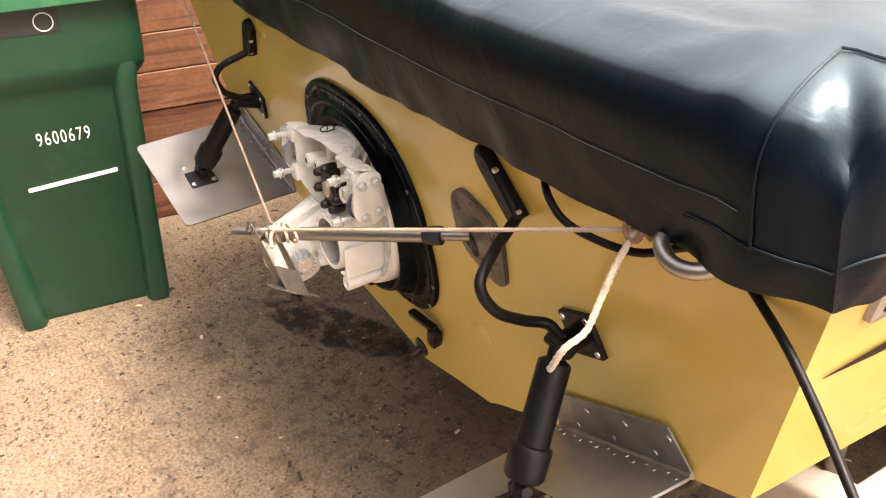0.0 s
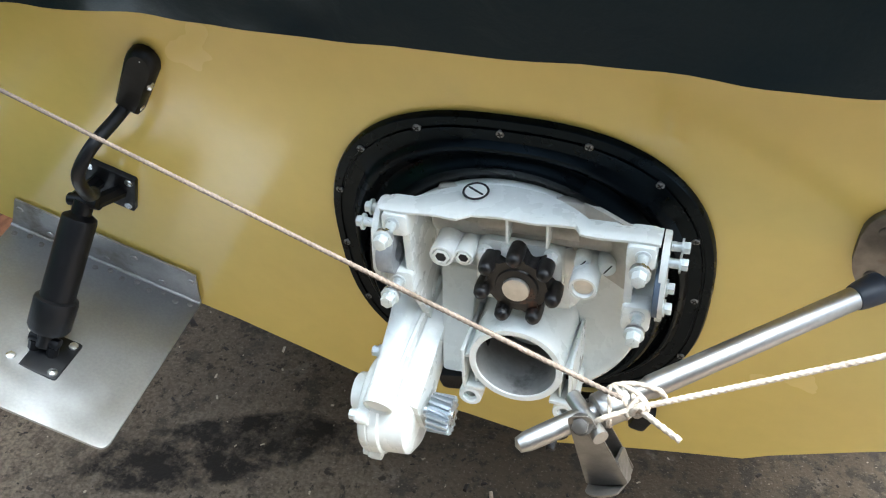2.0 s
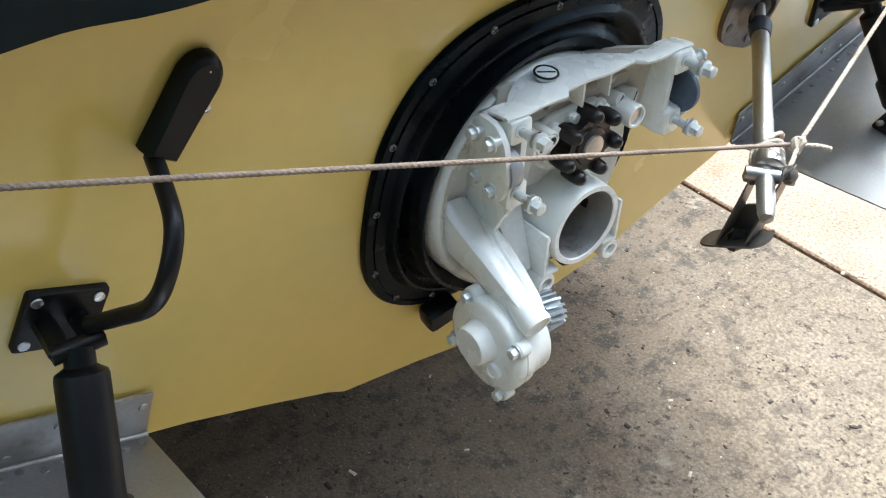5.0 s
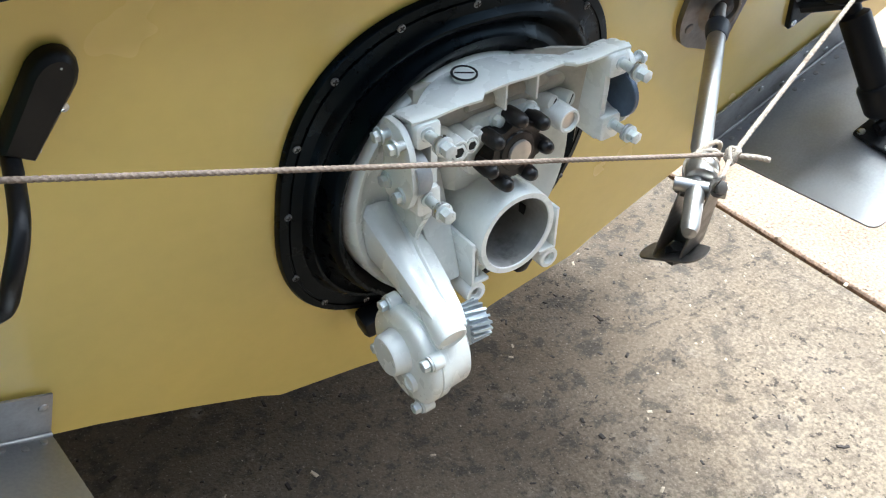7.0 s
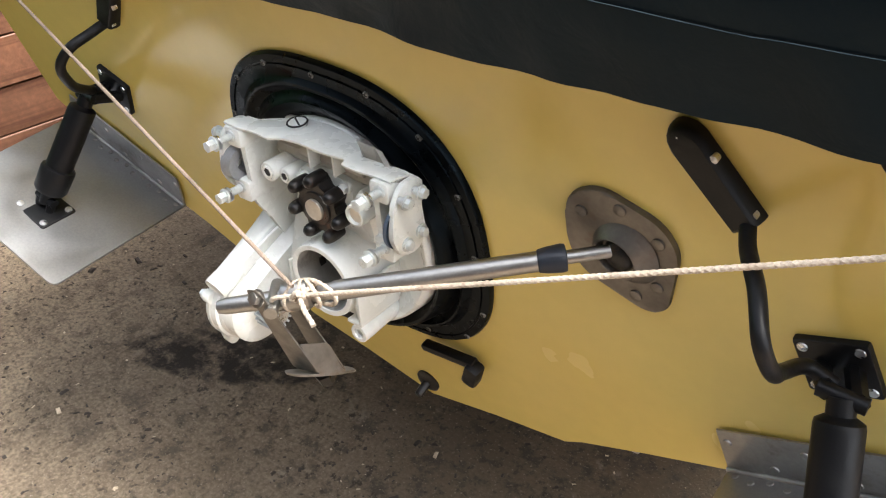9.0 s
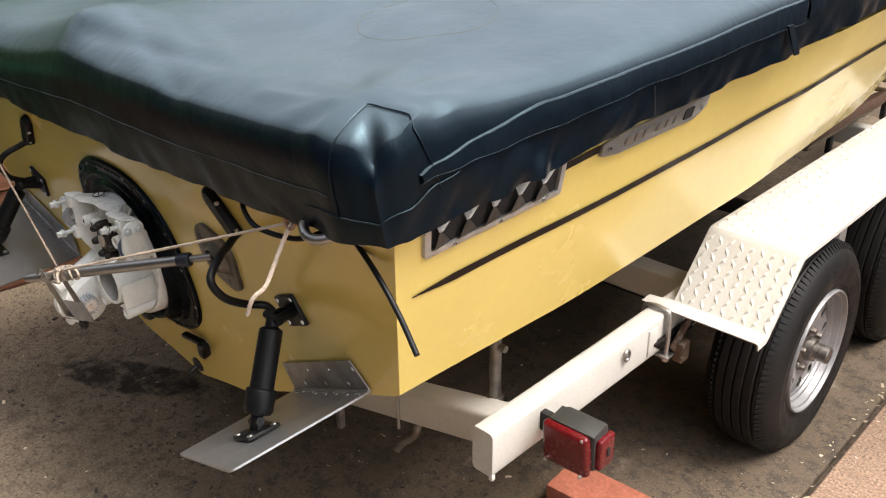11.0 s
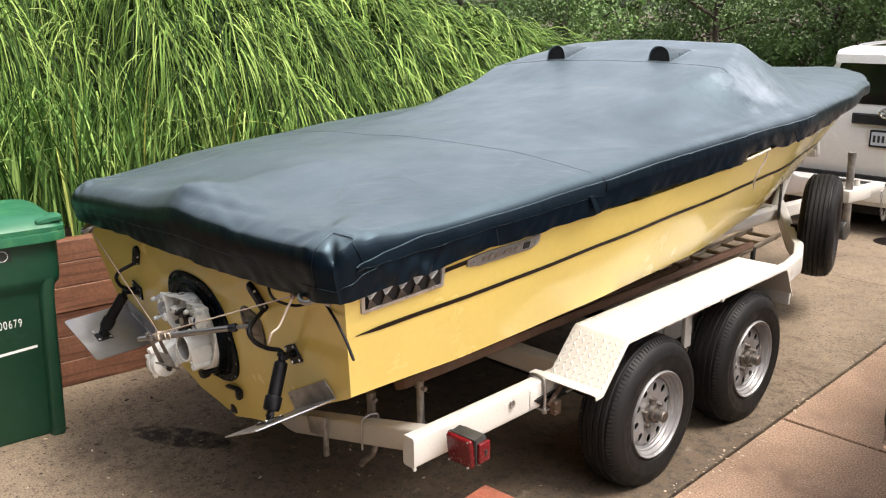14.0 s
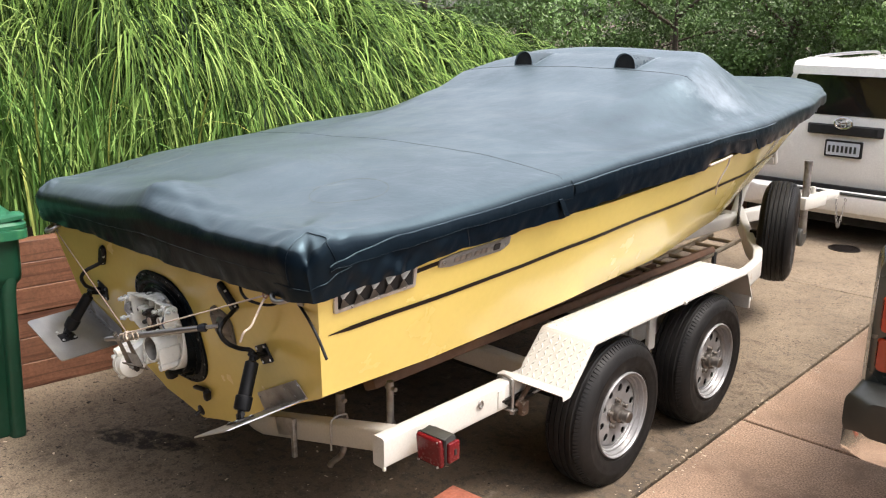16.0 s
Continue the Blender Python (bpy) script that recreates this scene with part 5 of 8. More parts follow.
# the gearbox under the arm: a round case with a bolted cover, a boss and a plug
GV, GQ = -0.188, 0.116
gx = lambda u, r=0.0, t=0.0: dd(u, GV + r * math.sin(t), GQ + r * math.cos(t))
bm = bmesh.new()
lathe(bm, gx(-0.112), gx(-0.5), [(0.0, 0.0), (0.046, 0.0), (0.0545, 0.006), (0.0565, 0.034), (0.0600, 0.036), (0.0605, 0.046), (0.0590, 0.047), (0.0590, 0.0485), (0.0605, 0.0495), (0.0605, 0.056), (0.0575, 0.060), (0.0500, 0.063), (0.0, 0.066)], 64)
gear_box = part("trim_gearbox", bm, M_WHITE, drive, "round white gearbox with a bolted cover")
BT = radians(100)
part("box_boss", lathe(bmesh.new(), gx(-0.174, 0.010, BT), gx(-0.5, 0.010, BT), [(0.028, 0.0), (0.0255, 0.010), (0.0245, 0.018), (0.0225, 0.0205), (0.0, 0.0205)], 32), M_WHITE, gear_box)
part("box_plug", lathe(bmesh.new(), gx(-0.174, 0.030, -0.62), gx(-0.5, 0.030, -0.62), [(0.0115, 0.0), (0.0110, 0.0075), (0.0078, 0.0082), (0.0070, 0.006), (0.0, 0.006)], 20), M_WHITE, gear_box)
for v, q in ((-0.1335, 0.0852), (-0.2178, 0.0633), (-0.1579, 0.1668), (-0.2423, 0.148)):
    bm = bmesh.new()
    cyl(bm, dd(-0.156, v, q), dd(-0.1705, v, q), 0.0100, seg=18, bevel=0.0015)
    dblock(bm, (-0.1695, -0.157), tuple(sorted((v, GV + (v - GV) * 0.82))), tuple(sorted((q, GQ + (q - GQ) * 0.82))), 0.002)
    ear = part("ear", bm, M_WHITE, gear_box)
    bm = bmesh.new()
    hexbolt(bm, dd(-0.1705, v, q), -DU, 0.0066, 0.008)
    part("ear_bolt", bm, M_BOLT, ear)
# pinion
bm = bmesh.new()
teeth = []
for k in range(17):
    t = 2 * math.pi * k / 17
    for dt, r in ((0.0, 0.0172), (0.10, 0.0172), (0.13, 0.0236), (0.26, 0.0236), (0.29, 0.0172)):
        teeth.append((r * math.cos(t + dt), r * math.sin(t + dt)))
twist = lambda a, b, w: (a * math.cos(9 * w) - b * math.sin(9 * w), a * math.sin(9 * w) + b * math.cos(9 * w))
prism(bm, teeth, [], lambda a, b, w: dd(-0.0965 + w, -0.178 + twist(a, b, w)[0], 0.124 + twist(a, b, w)[1]), 0.0265)
pin = part("pinion", bm, M_PINION, drive, "bare toothed pinion", smooth=False)
bm = bmesh.new()
cyl(bm, dd(-0.125, -0.178, 0.124), dd(-0.068, -0.178, 0.124), 0.0085, seg=18)
cyl(bm, dd(-0.072, -0.178, 0.124), dd(-0.0695, -0.178, 0.124), 0.014, seg=20)
part("pinion_shaft", bm, M_ZINC, pin)

# ---- steering rod, its plate and the lever left hanging on it ----
RT, RC = Vector((0.047, -0.291, 0.848)), Vector((0.333, -0.066, 0.907))
RD = (RT - RC).normalized()
R0 = RC - RD * 0.075
rod = thing("steering_rod", "polished steel steering rod with a rubber sleeve", "steering rod", tuple(RC))
bm = bmesh.new()
LN = (RT - RC).length
lathe(bm, R0, RT, [(0.0, 0.0), (0.0075, 0.001), (0.0075, 0.07), (0.0112, 0.072), (0.0112, 0.075 + LN - 0.135), (0.0095, 0.075 + LN - 0.130), (0.0098, 0.075 + LN - 0.04), (0.0092, 0.075 + LN - 0.012), (0.0070, 0.075 + LN - 0.003), (0.0, 0.075 + LN)], 24)
part("shaft", bm, M_STEEL, rod)
part("sleeve", lathe(bmesh.new(), RC - RD * 0.014, RT, [(0.008, 0.0), (0.0145, 0.001), (0.0155, 0.006), (0.0142, 0.022), (0.0125, 0.030), (0.011, 0.031)], 24), M_SLEEVE, rod, "dark blue-black rubber sleeve")
SPc = flat(0.385, 0.918, 0)
sp = thing("steering_plate", "dull brown cast-metal plate bolted to the transom", "plate", tuple(P(0.385, 0.85)))
ol = rounded([(-0.066, 0.048), (-0.028, 0.074), (0.045, 0.052), (0.066, 0.02), (0.056, -0.07), (0.03, -0.08), (-0.045, -0.055), (-0.064, -0.02)], 0.022, 5)
bm = bmesh.new()
prism(bm, ol, [], lambda u, v, w: SPc(u, v, w), 0.008, 0.003)
base = part("base_plate", bm, M_DULL, sp)
part("socket", lathe(bmesh.new(), SPc(0.002, -0.004, 0.004), SPc(-0.10, -0.02, 0.8), [(0.044, 0.0), (0.040, 0.004), (0.034, 0.008), (0.029, 0.015), (0.0265, 0.017), (0.024, 0.016), (0.0225, 0.010), (0.021, 0.0065), (0.0, 0.0062)], 36), M_DULL, sp)
part("socket_ball", lathe(bmesh.new(), SPc(0.002, -0.004, 0.008), SPc(-0.25, -0.02, 0.8), [(0.0195, 0.002), (0.018, 0.008), (0.012, 0.013), (0.0, 0.015)], 28), M_RUST, sp, "dark rusty ball in the socket")
for u, v in ((-0.045, 0.035), (0.0, 0.055), (0.043, 0.028), (0.044, -0.035), (0.02, -0.06), (-0.042, -0.028)):
    bm = bmesh.new()
    lathe(bm, SPc(u, v, 0.007), SPc(u, v, 1), [(0.0075, 0.0), (0.007, 0.003), (0.004, 0.0045), (0.0, 0.005)], 14)
    part("plate_screw", bm, M_DULL, base)

K0 = Vector((0.128, -0.232, 0.868))  # where the lines are tied on
side = RD.cross(Vector((0, 0, 1))).normalized()
lever = thing("hanging_lever", "worn grey metal bracket hanging from the rod's end", "bracket", (0.135, -0.215, 0.70))
KP = K0 + RD * 0.034
bm = bmesh.new()
cyl(bm, K0 - RD * 0.006, K0 + RD * 0.024, 0.0165, seg=24, bevel=0.003)
cyl(bm, KP - side * 0.026, KP + side * 0.026, 0.0075, seg=14)
part("collar", bm, M_STEEL, lever)
FT = Vector((0.130, -0.224, 0.750))
side = Vector((-0.0075, -0.086, 0.051)).normalized()
down = FT - KP
DL = down.length
down.normalize()
fw = side.cross(down).normalized()
for s in (-1, 1):
    bm = bmesh.new()
    ol = rounded([(-0.010, -0.013), (0.010, -0.013), (0.021, DL - 0.004), (-0.019, DL - 0.004)], 0.007, 4)
    prism(bm, ol, [], lambda u, v, w: KP + side * (s * 0.0215 + w) + fw * u + down * v, 0.0026, 0.0006)
    part("lever_cheek", bm, M_WORN, lever)
    bm = bmesh.new()
    hexbolt(bm, KP + side * (s * (0.0225)), side * s, 0.0075, 0.007)
    part("pivot_bolt", bm, M_WORN, lever)
bm = bmesh.new()
prism(bm, rounded([(-0.052, -0.008), (-0.040, -0.019), (0.040, -0.019), (0.052, -0.006), (0.046, 0.012), (0.0, 0.019), (-0.046, 0.012)], 0.007, 4), [], lambda u, v, w: KP + side * u + fw * v + down * (DL - 0.002 + w), 0.004, 0.001)
part("foot_plate", bm, M_WORN, lever)
bm = bmesh.new()
prism(bm, rounded([(-0.022, 0.0), (0.022, 0.0), (0.022, 0.05), (-0.022, 0.05)], 0.006, 3), [], lambda u, v, w: KP + side * u + fw * (0.016 + w) + down * (DL - 0.052 + v), 0.0026)
part("web", bm, M_WORN, lever)
bm = bmesh.new()
q = KP + down * DL
cyl(bm, q - down * 0.010, q + down * 0.020, 0.0065, seg=14)
cyl(bm, q + down * 0.003, q + down * 0.014, 0.0115, seg=6)
part("foot_stud", bm, M_RUST, lever)


# ---- ropes ----
def rope(name, label, pts, r=0.0042, n=6, sag=0.0):
    path = smooth_path(pts, n) if len(pts) > 2 else [Vector(pts[0]).lerp(Vector(pts[1]), k / 12) - Vector((0, 0, sag * 4 * (k / 12) * (1 - k / 12))) for k in range(13)]
    bm = bmesh.new()
    rope_mesh(bm, path, r, pitch=r * 2.2)
    return bm


KN = Vector((0.143, -0.2525, 0.8865))
EYE_S, EYE_P = Vector((0.782, -0.102, 1.140)), Vector((-0.915, -0.062, 1.100))
line = thing("mooring_line", "cream braided rope tied from the rod to both stern eyes", "rope", tuple(KN))
part("port_span", rope("", "", [EYE_P, KN + RD * 0.004 + Vector((-0.01, 0.006, 0.004))], 0.0026), M_ROPE_GREY, line, "thin greyed rope")
part("starboard_span", rope("", "", [KN, EYE_S], 0.0029), M_ROPE, line)
part("tail", rope("", "", [KN + Vector((0.0, 0.0, 0.0)), KN + Vector((0.02, -0.012, -0.002)), (0.182, -0.271, 0.878)], 0.0031), M_ROPE, line)
part("hanging_end", rope("", "", [EYE_S, (0.784, -0.125, 1.115), (0.795, -0.155, 1.085), (0.806, -0.182, 1.063), (0.803, -0.205, 1.050), (0.790, -0.211, 1.018)], 0.0040), M_ROPE, line, "thicker loose rope end")
for k in range(4):
    c = K0 + RD * (0.010 - 0.0085 * k)
    bm = bmesh.new()
    u0 = RD.cross(Vector((0, 0, 1))).normalized()
    v0 = u0.cross(RD)
    lean = 0.10 * (k - 1)
    rope_mesh(bm, [c + (u0 * math.cos(a) + v0 * math.sin(a)) * 0.0150 + RD * lean * 0.1 * math.cos(a) for a in np.linspace(0, 2 * math.pi, 30)], 0.0027, pitch=0.008)
    part("turn", bm, M_ROPE, line)
rg = random.Random(5)
bm = bmesh.new()
pts = []
for k in range(15):
    a = k * 1.9
    pts.append(KN + Vector((0.0068 * math.cos(a), 0.006 * math.sin(a * 1.3), 0.0065 * math.sin(a + 0.6))) + Vector((rg.uniform(-1, 1), rg.uniform(-1, 1), rg.uniform(-1, 1))) * 0.002)
rope_mesh(bm, smooth_path(pts, 6), 0.0028, pitch=0.008)
part("knot", bm, M_ROPE, line)
bm = bmesh.new()
rope_mesh(bm, smooth_path([KN, KN + Vector((-0.03, -0.012, -0.012)), K0 + RD * 0.03 + Vector((0, 0, -0.02)), K0 + RD * 0.022 - side * 0.024, K0 - side * 0.02 + Vector((0, 0, 0.014)), KN], 6), 0.0027, pitch=0.008)
part("hitch", bm, M_ROPE, line)
bm = bmesh.new()
pts = [EYE_S + Vector((0.011 * math.cos(a * 1.7), 0.009 * math.sin(a), 0.009 * math.cos(a * 2.1))) for a in np.linspace(0, 9, 14)]
rope_mesh(bm, smooth_path(pts, 5), 0.0030, pitch=0.010)
part("eye_knot", bm, M_ROPE_OLD, line, "reddish worn lashing")

# stern eyes
for s, nm in ((1, "starboard"), (-1, "port")):
    mx = (lambda v: Vector(v)) if s > 0 else (lambda v: Vector((2 * CX - v[0], v[1], v[2] - 0.07)))
    eye = thing("stern_eye", "polished stainless stern eye bolted to the transom", "stern eye", tuple(mx((0.84, -0.06, 1.08))), "stern eyes")
    part("loop", tube(bmesh.new(), smooth_path([mx(v) for v in ((0.812, -0.050, 1.172), (0.813, -0.085, 1.162), (0.820, -0.108, 1.148), (0.842, -0.118, 1.139), (0.866, -0.112, 1.139), (0.884, -0.090, 1.147), (0.890, -0.06, 1.155))], 7), 0.0085, 14), M_STEEL, eye)
    part("base", box(bmesh.new(), mx((0.892, -0.064, 1.145)), (0.028, 0.006, 0.05), Euler((radians(11), 0, 0)).to_matrix(), 0.002), M_STEEL, eye)

# black cable that hangs out from under the cover
cab = thing("hanging_cable", "loose black cable hanging from under the boat cover", "cable", (0.95, -0.08, 1.0))
part("cable", tube(bmesh.new(), smooth_path([(0.600, -0.066, 1.150), (0.606, -0.080, 1.130), (0.640, -0.098, 1.112), (0.690, -0.104, 1.100), (0.761, -0.080, 1.096), (0.812, -0.050, 1.118), (0.850, -0.046, 1.122), (0.880, -0.052, 1.114), (0.945, -0.068, 1.086), (1.000, -0.078, 1.044), (1.058, -0.098, 1.006)], 7), 0.0047, 12), M_PLASTIC, cab)


# ---- trim tabs ----
def trim_tab(name, label, hinge, outer, strip_h, bracket, top, low, plate_turn):
    """hinge: the inner and outer ends on the transom; outer: the free corners; top, low: the ram's ends."""
    tab = thing(name, label, "trim tab", tuple((Vector(hinge[0]) + Vector(hinge[1])) / 2), "trim tabs")
    h0, h1, o0, o1 = (Vector(v) for v in (*hinge, *outer))
    u = (h1 - h0)
    n = u.cross(o0 - h0).normalized()
    n = n if n.z > 0 else -n
    bm = bmesh.new()
    ol = rounded([(0, 0), (1, 0), (1, 1), (0, 1)], 0.05, 4)
    def plc(a, b, c):
        return h0.lerp(h1, a).lerp(o0.lerp(o1, a), b) - n * c
    prism(bm, ol, [], plc, 0.004)
    blade = part("blade", bm, M_ALU, tab, "bare aluminium plate")
    bm = bmesh.new()
    up = T_UP
    hi = h0 + T_OUT * 0.002
    ua = u / u.length
    upn = (up - ua * up.dot(ua)).normalized()
    prism(bm, [(0, 0), (u.length, 0), (u.length - 0.012, strip_h), (0.012, strip_h)], [], lambda a, b, c: hi + ua * a + upn * b + T_OUT * c, 0.003)
    strip = part("hinge_strip", bm, M_ALUDIRTY, tab, "riveted metal hinge strip")
    part("hinge_pin", tube(bmesh.new(), [h0 + T_OUT * 0.006, h1 + T_OUT * 0.006], 0.0045, 10), M_ALUDIRTY, strip)
    for k in range(7):
        a = 0.06 + 0.88 * k / 6
        bm = bmesh.new()
        q0 = hi + u * a + upn * (0.016 if k % 2 else strip_h * 0.72) + T_OUT * 0.003
        lathe(bm, q0, q0 + T_OUT, [(0.0055, 0.0), (0.005, 0.002), (0.0, 0.003)], 10)
        part("rivet", bm, M_ALUDIRTY, strip)
    for k in range(14):
        bm = bmesh.new()
        q0 = plc(0.04 + 0.92 * k / 13, 0.055 + 0.02 * (k % 2), 0)
        lathe(bm, q0, q0 + n, [(0.0045, 0.0), (0.004, 0.0015), (0.0, 0.0022)], 8)
        part("rivet", bm, M_ALUDIRTY, strip)
    # the ram
    top, low = Vector(top), Vector(low)
    ram = thing("tab_ram", "black plastic trim tab ram between transom and plate", "ram", tuple(low), "trim tab rams")
    d = (low - top).normalized()
    LL = (low - top).length
    part("cylinder", lathe(bmesh.new(), top, low, [(0.0, 0.016), (0.012, 0.016), (0.0215, 0.022), (0.0225, 0.026), (0.0225, LL - 0.062), (0.0275, LL - 0.060), (0.0285, LL - 0.056), (0.0275, LL - 0.020), (0.024, LL - 0.014), (0.012, LL - 0.012), (0.010, LL + 0.01), (0.0, LL + 0.01)], 28), M_PLASTIC, ram)
    bx_, bz = bracket
    fb = flat(bx_, bz, 0)
    ct, st = math.cos(plate_turn), math.sin(plate_turn)
    bm = bmesh.new()
    prism(bm, rounded([(-0.036, -0.034), (0.036, -0.034), (0.036, 0.034), (-0.036, 0.034)], 0.004, 2), [], lambda a, b, c: fb(a * ct - b * st, a * st + b * ct, c), 0.008, 0.002)
    br = part("upper_bracket", bm, M_PLASTIC, ram)
    bm = bmesh.new()
    for s in (-1, 1):
        cq = fb(0.016 * s * ct, 0.016 * s * st, 0.008)
        tube(bm, [cq, cq.lerp(top + XA * 0.014 * s, 1.0)], 0.010, 8)
    cyl(bm, top - XA * 0.022, top + XA * 0.022, 0.0085, seg=14)
    cyl(bm, top, top + d * 0.03, 0.013, seg=14)
    part("clevis", bm, M_PLASTIC, br)
    for a, b in ((-0.027, -0.025), (0.027, -0.025), (0.027, 0.025), (-0.027, 0.025)):
        bm = bmesh.new()
        q0 = fb(a * ct - b * st, a * st + b * ct, 0.008)
        lathe(bm, q0, q0 + T_OUT, [(0.0055, 0.0), (0.005, 0.0015), (0.0, 0.002)], 10)
        part("bracket_screw", bm, M_ZINC, br)
    # foot on the plate
    foot = low + d * 0.012
    k = (foot - h0).dot(n)
    foot_on = foot - n * k
    bm = bmesh.new()
    fu = ua
    fv = n.cross(fu)
    prism(bm, rounded([(-0.038, -0.034), (0.038, -0.034), (0.038, 0.034), (-0.038, 0.034)], 0.004, 2), [], lambda a, b, c: foot_on + fu * a + fv * b + n * c, 0.006, 0.0015)
    ft = part("foot_plate", bm, M_PLASTIC, ram)
    bm = bmesh.new()
    for s in (-1, 1):
        tube(bm, [foot_on + fu * 0.013 * s, low + d * 0.004 + fu * 0.013 * s], 0.008, 8)
    cyl(bm, low - fu * 0.02, low + fu * 0.02, 0.008, seg=12)
    part("foot_clevis", bm, M_PLASTIC, ft)
    for a, b in ((-0.029, -0.025), (0.029, -0.025), (0.029, 0.025), (-0.029, 0.025)):
        bm = bmesh.new()
        q0 = foot_on + fu * a + fv * b + n * 0.006
        lathe(bm, q0, q0 + n, [(0.0065, 0.0), (0.006, 0.002), (0.0, 0.003)], 10)
        part("foot_screw", bm, M_ZINC, ft)


trim_tab("trim_tab", "bare aluminium trim tab hinged to the transom's starboard side", ((0.531, 0.044, 0.622), (0.815, 0.014, 0.770)), ((0.548, -0.254, 0.632), (0.798, -0.287, 0.755)), 0.068, (0.615, 0.872), (0.632, -0.062, 0.885), (0.680, -0.155, 0.722), radians(24))
trim_tab("trim_tab", "bare aluminium trim tab hinged to the transom's port side", ((-0.512, 0.049, 0.594), (-0.794, 0.028, 0.702)), ((-0.482, -0.240, 0.597), (-0.731, -0.267, 0.712)), 0.068, (-0.570, 0.826), (-0.572, -0.050, 0.832), (-0.616, -0.148, 0.668), radians(-22))


def elbow(label, top, bot, hose_pts):
    e = thing("hose_fitting", label, "hose fitting", tuple(P(*bot)), "hose fittings")
    t3, b3 = P(*top), P(*bot)
    a = (t3 - b3).normalized()
    s = a.cross(T_OUT)
    LL = (t3 - b3).length
    bm = bmesh.new()
    ol = [(0.022, 0.0), (0.022, LL - 0.008)] + [(0.0215 * math.cos(q), LL - 0.008 + 0.022 * math.sin(q)) for q in np.linspace(0.2, math.pi - 0.2, 9)] + [(-0.022, LL - 0.008), (-0.022, 0.0)]
    ol = [(u * (0.70 + 0.18 * min(1, v / LL)), v) for u, v in ol]
    loops = []
    for w, k in ((0.0, 1.0), (0.006, 1.0), (0.012, 0.92), (0.016, 0.72)):
        loops.append([bm.verts.new(b3 + s * (u * k) + a * ((v - LL / 2) * (1 - (1 - k) * 0.4) + LL / 2) + T_OUT * (w + 0.004 * (1 - v / LL) * (k < 1))) for u, v in ol])
    for p_, q_ in zip(loops, loops[1:]):
        bridge(bm, p_, q_)
    bm.faces.new(loops[0])
    bm.faces.new(loops[-1])
    body = part("cover_plate", bm, M_PLASTIC, e)
    for u, v in ((0.0, LL + 0.002), (0.016, LL - 0.03), (-0.010, 0.012), (0.012, 0.010)):
        bm = bmesh.new()
        q0 = b3 + s * u + a * v + T_OUT * 0.012
        lathe(bm, q0, q0 + T_OUT, [(0.0045, -0.004), (0.0042, 0.0025), (0.0, 0.004)], 10)
        part("cover_screw", bm, M_ZINC, body)
    part("hose", tube(bmesh.new(), smooth_path(hose_pts, 8), 0.0078, 14), M_PLASTIC, e, "black rubber hydraulic hose")


elbow("black plastic hose cover and hydraulic hose on the transom", (0.446, 1.086, 0.002), (0.516, 1.012, 0.002), [(0.514, -0.046, 1.016), (0.526, -0.072, 1.006), (0.551, -0.112, 0.999), (0.573, -0.146, 0.976), (0.584, -0.130, 0.938), (0.583, -0.085, 0.905), (0.595, -0.052, 0.893), (0.622, -0.05, 0.884)])
elbow("black plastic hose cover and hydraulic hose on the transom", (-0.430, 1.046, 0.002), (-0.474, 0.978, 0.002), [(-0.477, -0.036, 0.976), (-0.482, -0.062, 0.966), (-0.492, -0.098, 0.950), (-0.508, -0.112, 0.920), (-0.520, -0.095, 0.882), (-0.540, -0.065, 0.858), (-0.558, -0.045, 0.845)])

# drain plug in the keel
pl = flat(0.029, 0.440, 0)
dp = thing("hull_drain", "dark brass drain fitting low on the transom", "drain plug", tuple(P(0.029, 0.41)))
part("flange", lathe(bmesh.new(), pl(0, 0, 0), pl(0, 0, 1), [(0.022, 0.0), (0.022, 0.003), (0.018, 0.006), (0.010, 0.007), (0.0, 0.007)], 24), M_RUST, dp)
part("plug", lathe(bmesh.new(), pl(0, -0.002, 0.006), pl(0, -0.2, 1), [(0.0075, 0.0), (0.0075, 0.022), (0.006, 0.025), (0.0, 0.025)], 14), M_RUST, dp)


# ---- the trailer ----
trailer = thing("boat_trailer", "white painted twin-axle steel boat trailer with diamond-plate mudguards", "trailer", (0.03, 2.4, 0.0))


def rail(name, pts, w, h, mat_=None, parent=None, bevel=0.012):
    """A box-section rail along a path that stays level."""
    bm = bmesh.new()
    loops = []
    P = [Vector(p) for p in pts]
    for i, p in enumerate(P):
        t = (P[min(i + 1, len(P) - 1)] - P[max(i - 1, 0)]).normalized()
        s = t.cross(Vector((0, 0, 1))).normalized()
        sec = rounded([(-w / 2, -h / 2), (w / 2, -h / 2), (w / 2, h / 2), (-w / 2, h / 2)], bevel, 3)
        loops.append([bm.verts.new(p + s * a + Vector((0, 0, b))) for a, b in sec])
    for a, b in zip(loops, loops[1:]):
        bridge(bm, a, b)
    bm.faces.new(loops[0])
    bm.faces.new(loops[-1])
    return part(name, bm, mat_ or M_TRAILER, parent or trailer)


